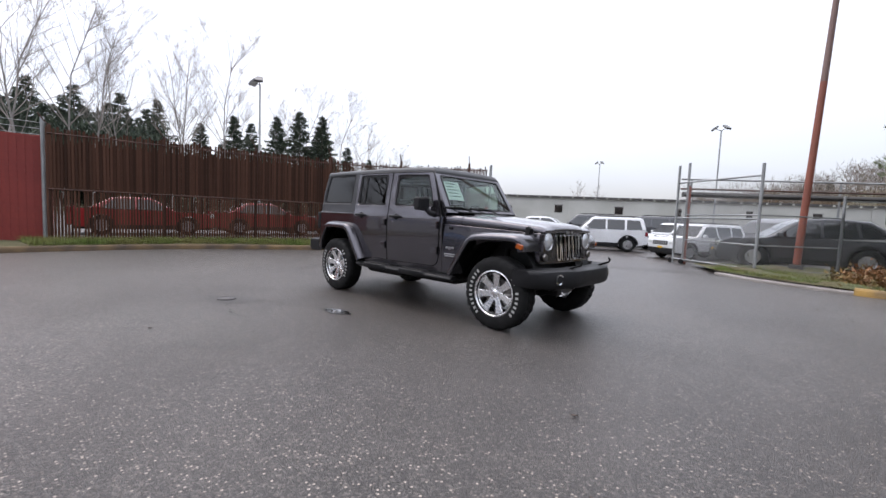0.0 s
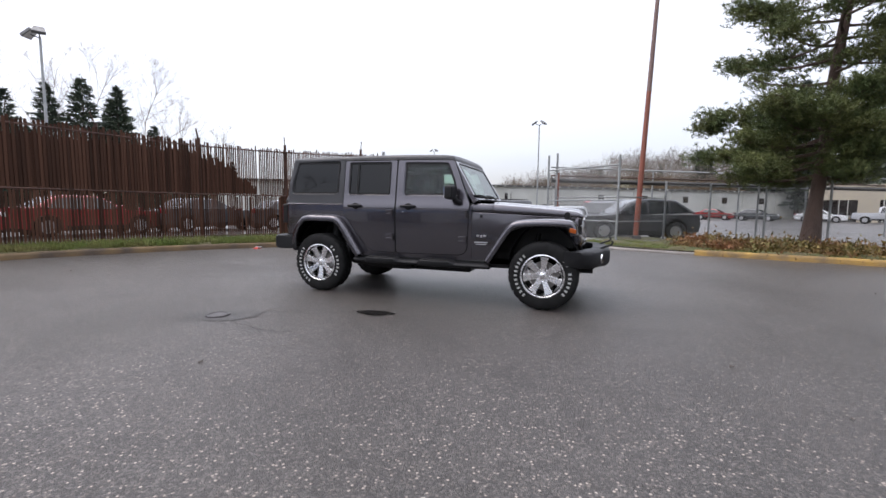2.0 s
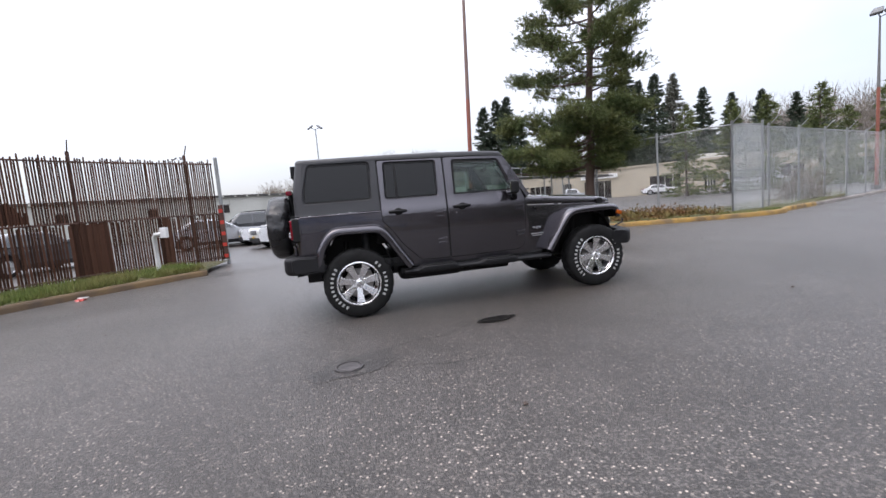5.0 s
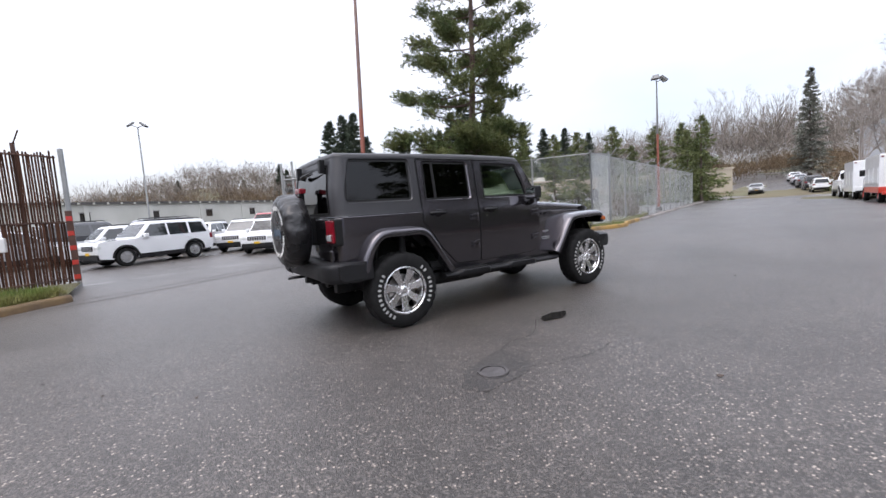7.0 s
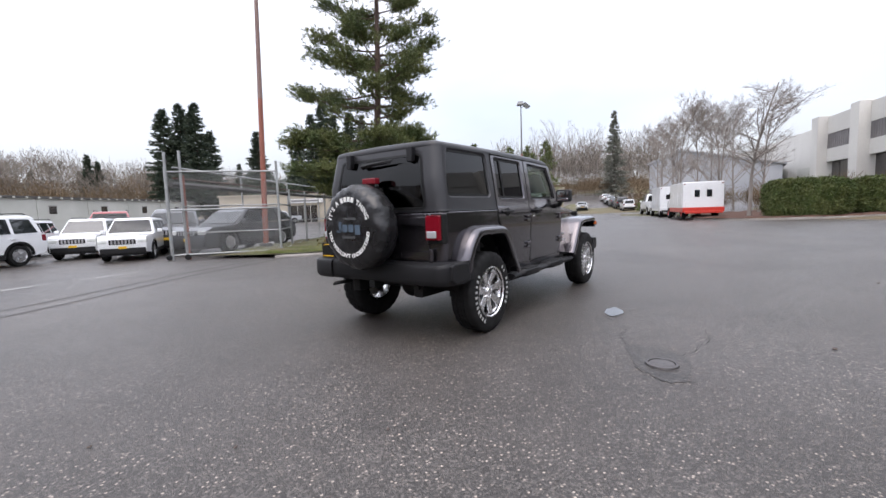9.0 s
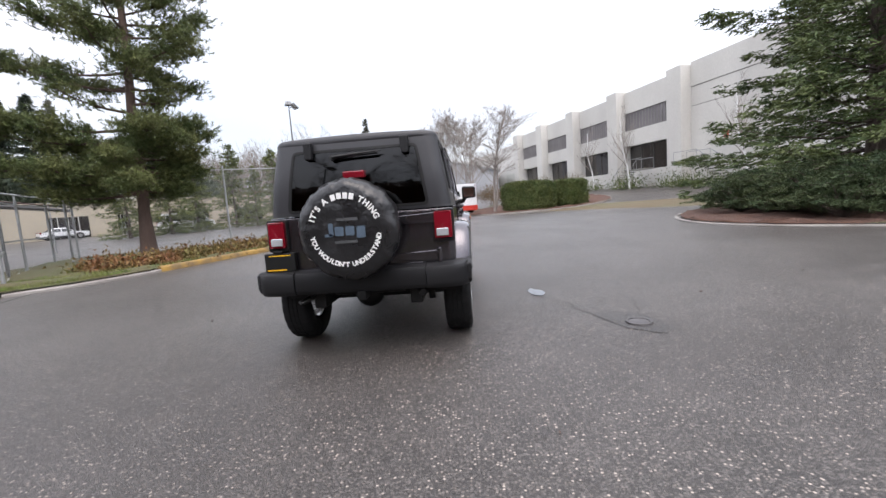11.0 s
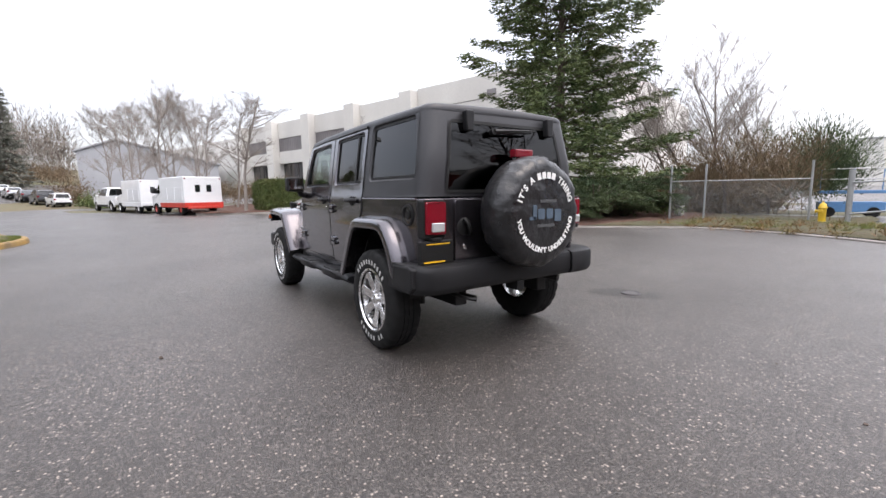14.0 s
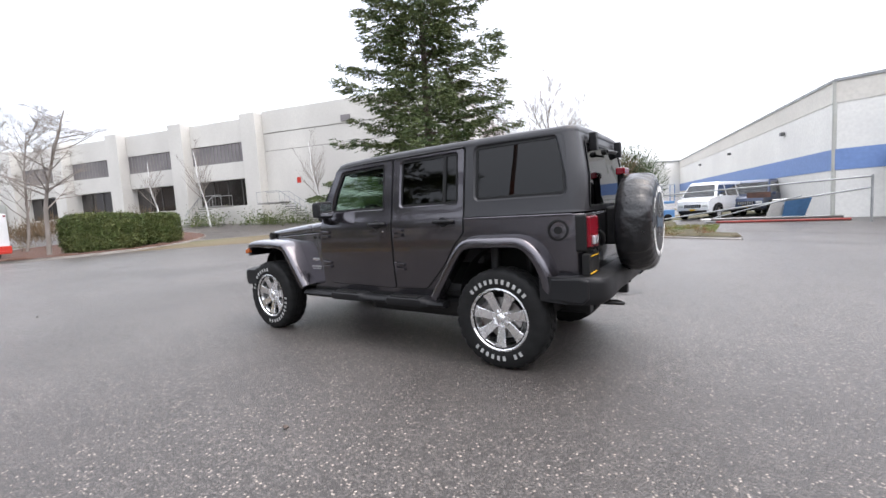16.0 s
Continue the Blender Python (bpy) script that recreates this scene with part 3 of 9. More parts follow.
def slatted_fence(line, label, dense):
    root = tagged(new("slatted_fence"), label, "fence", "slatted fence sections")
    root.location = (line[0].x, line[0].y, 0)
    base = Matrix.Translation(root.location).inverted()
    r = random.Random(11 if dense else 12)
    for z in (0.22, 1.46, 2.86):
        part("rail", tube_bm([base @ Vector((p.x, p.y, z)) for p in line], 0.022, 6), M_RUST, root, smooth=60)
    for p, _ in along(line, 2.45):
        bm = tube_bm([base @ Vector((p.x - 0.05, p.y + 0.05, 0.0)), base @ Vector((p.x - 0.05, p.y + 0.05, 3.1))], 0.04, 8)
        part("post", bm, M_RUST, root, smooth=60)
        part("barb_arm", tube_bm([base @ Vector((p.x - 0.05, p.y + 0.05, 3.05)), base @ Vector((p.x + 0.1, p.y - 0.16, 3.32))], 0.014, 5), M_RUST, root, smooth=60)
    tiers = ((0.12, 1.34, 0.066, 0.050), (1.44, 1.55, 0.0715, 0.056)) if dense else ((0.12, 1.34, 0.056, 0.042), (1.44, 1.5, 0.052, 0.035))
    for z0, h, pitch, w in tiers:
        me = slat_mesh("slat", w, 0.008, h)
        spots = along(line, pitch)
        for i, (p, a) in enumerate(spots):
            share = i / len(spots)
            patch = noise.noise((p.x * 0.9, p.y * 0.9, z0))
            if r.random() < (0.008 if dense else 0.03):
                continue
            o = new("slat", me)
            o.parent = root
            wide = 1.0
            if not dense and patch > 0.12 and z0 < 1:
                wide = 1.6
            o.matrix_basis = base @ pose(p.x, p.y, z0 + r.uniform(-0.04, 0.04), r.gauss(0, 0.3), r.gauss(0, 0.22), math.degrees(a)) @ Matrix.Translation((0, 0.006 if i % 2 else -0.006, 0)) @ Matrix.Diagonal((wide, 1, r.uniform(0.97, 1.03), 1))
    # ragged boards standing in for dead vines behind the upper pickets, which run out where the fence stands open
    runs = ((1.50, 1.0, 1.18, 0.14),) if dense else ((1.50, 0.40, 1.10, 0.30),)
    for z_foot, share, tall, jag in runs:
        stretch_ = line[:max(2, int(len(line) * share))]
        for i, (a, b) in enumerate(zip(stretch_, stretch_[1:])):
            d = (b - a).normalized()
            off_ = Vector((-d.y, d.x, 0)) * 0.05
            lo, hi = base @ (Vector((a.x, a.y, z_foot)) + off_), base @ (Vector((b.x, b.y, z_foot)) + off_)
            for k in range(6):
                drop = 0.0 if dense else ((i + k / 6) / max(1, len(stretch_) - 1)) ** 1.6
                top_ = tall * (1 - 0.85 * drop) + jag * noise.noise((a.x * 2.7 + 0.7 * k, a.y * 2.7, 5))
                bm = bmesh.new()
                add_prism(bm, [(k / 6, 0), ((k + 1) / 6, 0), ((k + 1) / 6, top_ + 0.05 * math.sin(9 * k)), (k / 6, top_)], lambda p, q, e: lo.lerp(hi, p) + Vector((0, 0, q)) + off_ * e, 0.0, 0.3)
                part("backing_board", bm, M_SLAT, root)
    return root


half = next(i for i, p in enumerate(FENCE_LEFT) if p.y > 3.6)
slatted_fence(FENCE_LEFT[:half + 1], "rust-brown slatted fence with closely set upper slats", True)
slatted_fence(FENCE_LEFT[half:], "rust-brown slatted fence with open gaps and broken slats", False)

# Red steel container beyond the fence's end, with a grey post.
container = tagged(new("container"), "faded dark red steel container beside the fence", "container")
container.matrix_basis = Matrix.Translation((-10.95, -3.38, 0.05)) @ Matrix.Rotation(radians(-100), 4, "Z")
part("body", box_bm(0, 6.0, -2.3, -0.02, 0.05, 2.75), M_RED, container, bevel=0.012)
rib = finish("rib", box_bm(0, 0.075, -0.02, -0.010, 0.1, 2.72), M_RED)
rib.parent = container
for i in range(1, 40):
    o = new("rib", rib.data)
    o.parent = container
    o.location = (i * 0.15, 0, 0)
bm = tube_bm([(-10.8, -3.36, 0), (-10.8, -3.36, 3.25)], 0.042, 10)
fp = tagged(finish("fence_post", bm, M_STEEL, smooth=60), "grey galvanised end post of the slatted fence", "post")
bm = bmesh.new()
for k, z in enumerate((2.8, 2.95, 3.1)):
    add_tube(bm, [(-10.8, -3.36, z), (-11.6, -9.5, z + 0.05)], 0.009, 5)
tagged(finish("barbed_wire", bm, M_STEEL), "strands of barbed wire over the container", "wire")


# ---------- chain-link fences ----------
def wire_panel(parent, a, b, z0, z1, mat=None):
    d = (Vector(b) - Vector(a)).length
    me = bpy.data.meshes.new("wire_mesh")
    me.from_pydata([(a[0], a[1], z0), (b[0], b[1], z0), (b[0], b[1], z1), (a[0], a[1], z1)], [], [(0, 1, 2, 3)])
    uv = me.uv_layers.new()
    for i, c in enumerate(((0, 0), (d, 0), (d, z1 - z0), (0, z1 - z0))):
        uv.data[i].uv = c
    me.materials.append(mat or M_WIRE)
    o = new("wire_mesh", me)
    o.parent = parent
    return o


def chain_fence(pts, height, label, arms=True, mid=False, mat=None, tops=0.12, arm_side=1):
    root = tagged(new("chain_link_fence"), label, "fence", "chain-link fence sections")
    for i, p in enumerate(pts):
        g = ground_z(*p)
        part("post", tube_bm([(*p, g), (*p, g + height + tops)], 0.035, 8), M_STEEL, root, smooth=60)
        q = pts[min(i + 1, len(pts) - 1)] if i < len(pts) - 1 else pts[i - 1]
        if arms:
            d = Vector((q[1] - p[1], p[0] - q[0])).normalized() * 0.3 * arm_side
            part("barb_arm", tube_bm([(*p, g + height), (p[0] + d.x, p[1] + d.y, g + height + 0.32)], 0.015, 5), M_STEEL, root)
    for a, b in zip(pts, pts[1:]):
        ga, gb = ground_z(*a), ground_z(*b)
        for z in ((height, height * 0.5, 0.12) if mid else (height,)):
            part("rail", tube_bm([(*a, ga + z), (*b, gb + z)], 0.021, 6), M_STEEL, root, smooth=60)
        wire_panel(root, a, b, min(ga, gb) + 0.05, min(ga, gb) + height, mat)
    return root


def steps_between(a, b, n):
    return [(a[0] + (b[0] - a[0]) * i / n, a[1] + (b[1] - a[1]) * i / n) for i in range(n + 1)]


CORNER = (10.75, 5.95)
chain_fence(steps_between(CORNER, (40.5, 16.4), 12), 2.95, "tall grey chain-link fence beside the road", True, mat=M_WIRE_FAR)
chain_fence([CORNER, (9.6, 7.95), (8.5, 10.1), (7.55, 12.2)], 2.95, "tall grey chain-link fence behind the pine", False)
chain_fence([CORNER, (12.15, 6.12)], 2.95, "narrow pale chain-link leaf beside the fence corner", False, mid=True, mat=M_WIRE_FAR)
# Sliding gate and lot fence with the tall posts.
LOT = [(0.60, 10.5), (2.63, 8.88), (4.2, 10.6), (5.8, 11.9), (7.5, 12.8), (9.2, 13.6)]
gate = tagged(new("sliding_gate"), "grey chain-link sliding gate with tall posts and wheels", "gate")
for p, h in ((LOT[0], 3.15), ((0.28, 10.68), 3.1), (LOT[1], 2.85)):
    part("post", tube_bm([(*p, 0), (*p, h)], 0.038, 10), M_STEEL, gate, smooth=60)
part("red_post", tube_bm([(0.66, 10.5, 0), (0.66, 10.5, 2.45)], 0.036, 10), M_RED_POLE, gate, "red painted latch post", smooth=60)
for z in (2.55, 1.45, 0.15):
    part("rail", tube_bm([(0.28, 10.68, z), (2.63, 8.88, z)], 0.024, 8), M_STEEL, gate, smooth=60)
wire_panel(gate, (0.28, 10.68), (2.63, 8.88), 0.12, 2.55)
for k in range(2):
    bm = bmesh.new()
    add_lathe(bm, [(0, -0.03), (0.07, -0.03), (0.085, 0), (0.07, 0.03), (0, 0.03)], pose(0.20 + 0.38 * k, 10.7 - 0.27 * k, 0.085, 90, 0, -24), 16)
    part("gate_wheel", bm, M_BLACK, gate, smooth=40)
chain_fence(LOT[2:], 2.0, "low grey chain-link fence round the car lot", False, mid=True)
chain_fence([LOT[0], LOT[1], LOT[2]], 1.55, "low grey chain-link fence beside the gate", False, mid=True)

# Long upper rails on far posts behind the lot.
far_rail = tagged(new("canopy_frame"), "weathered open steel canopy frame over the car lot", "canopy")
for (x0, y0), (x1, y1), z, m in (((0.4, 10.5), (16, 20.3), 2.66, M_STEEL), ((0.4, 10.5), (16, 20.3), 2.36, M_RUST), ((0.4, 10.7), (16, 20.5), 2.20, M_ROOF)):
    part("rail", tube_bm([(x0, y0, z), (x1, y1, z)], 0.09 if m is M_ROOF else 0.03, 6), m, far_rail, smooth=60)
for i in range(5):
    x, y = 0.5 + 3.6 * i, 11.3 + 2.28 * i
    part("post", tube_bm([(x, y, 0), (x, y, 2.75)], 0.035, 6), M_STEEL, far_rail, smooth=60)


# ---------- poles and lamps ----------
def lamp_pole(x, y, h, heads, label, red=0.0, r=0.075, lean=0.0):
    root = tagged(new("street_lamp"), label, "street lamp")
    g = ground_z(x, y)
    root.location = (x, y, g)
    if red:
        part("pole", tube_bm([(0, 0, 0), (lean * red, 0, red)], [r * 1.15, r], 12), M_RED_POLE, root, "faded red painted lower pole", smooth=60)
        part("upper_pole", tube_bm([(lean * red, 0, red), (lean * h, 0, h)], [r, r * 0.5], 12), M_POLE_TOP if heads == 0 else M_LAMP, root, smooth=60)
    else:
        part("pole", tube_bm([(0, 0, 0), (0, 0, h)], [r, r * 0.7], 10), M_STEEL, root, smooth=60)
    part("base_plate", box_bm(-0.16, 0.16, -0.16, 0.16, 0, 0.25), M_ROOF, root, bevel=0.02)
    for k in range(heads):
        a = radians(200 + 130 * k)
        arm = [(0, 0, h - 0.05), (0.45 * math.cos(a), 0.45 * math.sin(a), h + 0.12)]
        part("arm", tube_bm(arm, 0.03, 6), M_LAMP, root, smooth=60)
        m = Matrix.Translation(Vector(arm[1])) @ Matrix.Rotation(a, 4, "Z") @ Matrix.Rotation(radians(38), 4, "Y")
        bm = bmesh.new()
        add_prism(bm, [(-0.28, -0.2), (0.28, -0.26), (0.28, 0.26), (-0.28, 0.2)], lambda p, q, d: m @ Vector((p, q, d)), -0.02, 0.14)
        head = part("lamp_head", bm, M_LAMP, root, bevel=0.03)
        bm = bmesh.new()
        add_prism(bm, [(-0.22, -0.17), (0.22, -0.21), (0.22, 0.21), (-0.22, 0.17)], lambda p, q, d: m @ Vector((p, q, d)), -0.03, -0.021)
        part("lens", bm, M_LENS, head)
    return root


lamp_pole(-3.8, 39, 9.6, 2, "tall grey twin-head lamp post in the car lot")
lamp_pole(-23.3, 7.7, 9.0, 2, "tall grey twin-head lamp post behind the fence")
lamp_pole(27.2, 12.4, 9.2, 2, "tall red-brown lamp post beside the road", red=5.5)
lamp_pole(-24, 62, 10.5, 2, "distant twin-head lamp post behind the lot")
red_pole = lamp_pole(3.35, 10.91, 13.5, 0, "tall slim pole with faded red lower half", red=5.2, r=0.080, lean=0.034)
bm = tube_bm([(-5.05, 7.8, 0), (-5.05, 7.8, 3.05)], 0.05, 10)
tagged(finish("fence_post", bm, M_STEEL, smooth=60), "tall grey end post beside the driveway", "post")
strip = tagged(new("reflector_strip"), "red reflector bands on a dark backing at the fence end", "reflector")
part("backing", box_bm(-5.11, -4.99, 7.645, 7.68, 0.15, 1.7), M_RUST, strip)
for k in range(5):
    part("band", box_bm(-5.105, -4.995, 7.635, 7.645, 0.2 + 0.32 * k, 0.30 + 0.32 * k), M_REDPAINT, strip)
# White pipe post with a bent top on the grass.
wp = tagged(new("pipe_post"), "white painted pipe post with a small box head", "post")
part("post", tube_bm([(-5.95, 5.45, 0.1), (-5.95, 5.45, 0.98), (-5.9, 5.4, 1.05), (-5.7, 5.3, 1.06)], 0.05, 10), M_WHITE, wp, smooth=50)
part("box_head", box_bm(-5.74, -5.6, 5.22, 5.36, 0.96, 1.2), M_WHITE, wp, bevel=0.015)

# ---------- buildings ----------
def local(x, y, yaw, z=0.0):
    return Matrix.Translation((x, y, z)) @ Matrix.Rotation(radians(yaw), 4, "Z")


def block(name, parent, x0, x1, y0, y1, z0, z1, mat, label="", bevel=0.0):
    return part(name, box_bm(x0, x1, y0, y1, z0, z1), mat, parent, label, bevel=bevel)


# Concrete two-storey building: local x runs along the front, -y looks out over the lot.
off = tagged(new("office_building"), "grey concrete two-storey building with tall piers and dark windows", "building")
off.matrix_basis = local(35.05, -20.57, 196.45, 1.0) @ Matrix.Diagonal((1, -1, 1, 1))


# local +x runs back toward the lot side; the window bays lie on negative x
def bay(x0, x1):
    w = block("upper_window", off, x0, x1, 0.62, 0.8, 6.1, 7.9, M_LOUVRE, "grey ribbed upper window band")
    n = max(4, int((x1 - x0) / 0.42))
    for k in range(n + 1):
        x = x0 + (x1 - x0) * k / n
        block("mullion", w, x - 0.03, x + 0.03, 0.815, 0.85, 6.1, 7.9, M_CONC_DARK)
    block("wall_band", off, x0, x1, 0.4, 0.9, 4.5, 6.1, M_CONC)
    g = block("lower_window", off, x0, x1, 0.1, 0.3, 1.95, 4.5, M_DARKGLASS, "dark bronze ground-floor window")
    for k in range(1, 4):
        x = x0 + (x1 - x0) * k / 4
        block("mullion", g, x - 0.04, x + 0.04, 0.305, 0.36, 1.95, 4.5, M_ROOF)
    block("sill_wall", off, x0, x1, 0.2, 0.9, -0.5, 1.95, M_CONC)
    block("parapet_wall", off, x0, x1, 0.4, 0.9, 7.9, 10.0, M_CONC)


BAY, HALF, pier_h = 8.82, 0.85, 10.18
x = HALF
for k in range(4):
    block("pier", off, x - HALF, x + HALF, 0.0, 1.9, -0.8, pier_h, M_CONC, bevel=0.05)
    bay(x - BAY + HALF, x - HALF)
    x -= BAY
block("pier", off, x - HALF, x + HALF, 0.0, 1.9, -0.8, pier_h, M_CONC, bevel=0.05)
for k in range(5):
    block("wall_panel", off, x - HALF - 7.4 * (k + 1), x - HALF - 0.02 - 7.4 * k, 0.2, 0.9, -0.8, 9.0, M_CONC)
block("blank_wall", off, 1.7, 21.0, 0.0, 0.9, -1.2, 6.7, M_CONC)
block("blank_wall", off, 1.7, 21.0, 0.0, 0.86, 6.76, 8.3, M_CONC)
block("blank_wall", off, 1.7, 21.0, 0.0, 0.9, 8.36, 10.35, M_CONC)
block("wall_joint", off, 1.7, 21.0, 0.2, 0.80, 6.6, 8.5, M_CONC_DARK)
block("core", off, -90.0, 20.9, -25.0, 0.0, -1.2, 9.4, M_CONC)
block("alarm_sign", off, 5.0, 5.4, 0.9, 0.95, 3.6, 4.1, M_REDPAINT, "small red alarm sign")
block("wall_vent", off, 10.0, 10.9, 0.9, 1.0, 8.5, 9.0, M_LOUVRE)
for k in range(3):
    block("loading_door", off, x - 7.0 - 7.4 * k, x - 3.0 - 7.4 * k, 0.92, 0.97, 0.0, 4.2, M_WHITEWALL)


def outside_stair(x0, x1, z0, z1, way, label):
    st = tagged(new("entrance_stair"), label, "stair", "outside stairs")
    st.matrix_basis = off.matrix_basis.copy()
    n = 9
    for k in range(n):
        f = k / (n - 1)
        xs = x0 + (x1 - x0) * f
        z = z0 + (z1 - z0) * f
        block("step", st, xs - 0.17, xs + 0.17, 2.0, 3.3, z - 0.05, z, M_ROOF)
    xe = x1 + way * 2.4
    block("landing", st, min(x1, xe), max(x1, xe), 1.9, 3.3, z1 - 0.12, z1, M_CONC_DARK)
    for y in (2.0, 3.3):
        part("handrail", tube_bm([(x0, y, z0 + 0.95), (x1, y, z1 + 0.95), (xe, y, z1 + 0.95)], 0.03, 6), M_STEEL, st)
        for k in range(6):
            f = k / 5
            xx, zz = x0 + (x1 - x0) * f, z0 + (z1 - z0) * f
            part("baluster", tube_bm([(xx, y, zz), (xx, y, zz + 0.95)], 0.02, 5), M_STEEL, st)
        part("baluster", tube_bm([(xe, y, z1), (xe, y, z1 + 0.95)], 0.02, 5), M_STEEL, st)
    return st


outside_stair(-6.0, -4.0, 0.35, 1.95, 1, "grey steel entrance stair with handrails at the concrete building")
outside_stair(7.4, 4.8, 0.2, 1.9, -1, "dark steel stair against the blank concrete wall")

# Long white block building behind the car lot.
wb = tagged(new("warehouse"), "long low white block building with small dark openings", "building")
wb.matrix_basis = local(-34, 35.2, 32.7)
block("wall", wb, -6, 92, 0, 8, 0, 4.05, M_WHITEWALL)
block("roof_edge", wb, -6.2, 92.2, -0.25, 8.2, 4.05, 4.28, M_ROOF)
for k in range(74):
    block("rafter_end", wb, -5.5 + 1.32 * k, -5.35 + 1.32 * k, -0.42, -0.26, 4.0, 4.2, M_WHITEWALL)
for k in range(13):
    w = block("small_window", wb, 1.0 + 7.0 * k, 1.9 + 7.0 * k, -0.04, 0.1, 2.3, 3.15, M_DARKGLASS)
    block("window_frame", w, 0.9 + 7.0 * k, 2.0 + 7.0 * k, -0.07, -0.045, 3.16, 3.26, M_CONC_DARK)
for k in range(15):
    block("pilaster", wb, -2.6 + 6.4 * k, -2.2 + 6.4 * k, -0.08, 0, 0, 4.0, M_WHITEWALL)

# Beige single-storey shops behind the second lot.
bb = tagged(new("shop_building"), "low beige shop building with dark shopfronts and a white sign", "building")
bb.matrix_basis = local(28.3, 64.0, -42.0)
block("wall", bb, 0, 58, 0, 14, -0.5, 4.3, M_BEIGE)
block("parapet", bb, -0.2, 58.2, -0.15, 14, 4.3, 4.55, M_BEIGE)
for x0, x1 in ((1.5, 5.0), (7.0, 8.4), (10.5, 14.5), (20.0, 24.0), (27.0, 28.3), (33, 38), (42, 46), (50, 54)):
    w = block("shopfront", bb, x0, x1, -0.05, 0.2, 0.0, 2.7, M_DARKGLASS, "dark glazed shopfront")
    for k in range(1, 4):
        xx = x0 + (x1 - x0) * k / 4
        block("mullion", w, xx - 0.04, xx + 0.04, -0.09, -0.055, 0, 2.7, M_WHITEWALL)
sg = block("sign_board", bb, 10.0, 15.5, -0.2, -0.06, 3.1, 3.75, M_WHITE, "white sign board with grey bars")
block("sign_bars", sg, 10.6, 14.9, -0.215, -0.2, 3.3, 3.55, M_LOUVRE)
block("roof_unit", bb, 26, 30, 4, 7, 4.55, 5.4, M_WHITEWALL)

# White building with a blue band.
M_CREAM = surface("cream_metal_wall_panel", (0.66, 0.63, 0.57), (0.60, 0.575, 0.525), 0.3, 8, (0.5, 0.65), relief=0.05)
wh = tagged(new("metal_building"), "tall white panel building with a blue band and an awning", "building")
wh.matrix_basis = local(-6.3, -20.6, 0)
m = Matrix.Rotation(radians(-75.7), 4, "Z")


def wall_run(parent, length, yaw, x, y, out):
    """One long wall from the corner with its band and roof edge; out: +1 or -1, which side faces the lot."""
    mm = Matrix.Translation((x, y, 0)) @ Matrix.Rotation(radians(yaw), 4, "Z")
    lo, hi = (0, 0.3) if out < 0 else (-0.3, 0)
    f = -0.02 if out < 0 else 0.02
    for nm, z0, z1, mt, push in (("wall_low", -0.3, 1.98, M_WHITEPANEL, 0), ("blue_band", 1.98, 2.85, M_BLUEPANEL, 1), ("wall_high", 2.85, 4.75, M_WHITEPANEL, 0), ("wall_top", 4.75, 5.6, M_CREAM, 1), ("roof_edge", 5.6, 5.72, M_STEEL, 3)):
        part(nm, box_bm(0, length, lo + min(0, f * push), hi + max(0, f * push), z0, z1, m=mm), mt, parent)
    n = int(length / 6)
    for k in (0, n):
        part("wall_joint", box_bm(k * length / n - 0.03, k * length / n + 0.03, lo + min(0, 4 * f), hi + max(0, 4 * f), -0.3, 5.6, m=mm), M_WHITEWALL, parent)
    return mm


a = wall_run(wh, 37.4, -75.7, 0, 0, 1)
b = wall_run(wh, 26.0, 168.0, 0, 0, -1)
part("inner_wall", box_bm(0, 5.4, 0, 0.3, -0.3, 5.6, m=Matrix.Translation((9.24, -36.24, 0)) @ Matrix.Rotation(radians(35), 4, "Z")), M_WHITEPANEL, wh)
part("inner_roof_edge", box_bm(0, 5.5, -0.1, 0.4, 5.6, 5.75, m=Matrix.Translation((9.24, -36.24, 0)) @ Matrix.Rotation(radians(35), 4, "Z")), M_STEEL, wh)
side_m = Matrix.Translation((13.66, -33.14, 0)) @ Matrix.Rotation(radians(-73.6), 4, "Z")
part("side_wall", box_bm(0, 63, 0, 0.3, -0.3, 5.6, m=side_m), M_WHITEPANEL, wh)
part("side_roof_edge", box_bm(-0.1, 63.2, -0.1, 0.4, 5.6, 5.75, m=side_m), M_STEEL, wh)
part("window", box_bm(2.0, 4.6, -0.34, -0.05, 4.0, 5.0, m=b), M_DARKGLASS, wh, "dark upper window")
part("doorway", box_bm(1.9, 5.2, -0.36, -0.05, 0, 1.9, m=b), M_DARKGLASS, wh, "dark glazed doorway")
bm = bmesh.new()
add_prism(bm, [(0, 2.75), (0, 2.0), (-1.1, 1.9), (-1.1, 2.02)], lambda p, q, d: b @ Vector((d, p - 0.3, q)), 1.6, 5.6)
part("awning", bm, M_BLUE, wh, "blue fabric awning")
for k in range(3):
    part("wall_lamp", box_bm(5 + 10 * k, 5.28 + 10 * k, 0.02, 0.22, 4.15, 4.32, m=a), M_LAMP, wh, bevel=0.03)

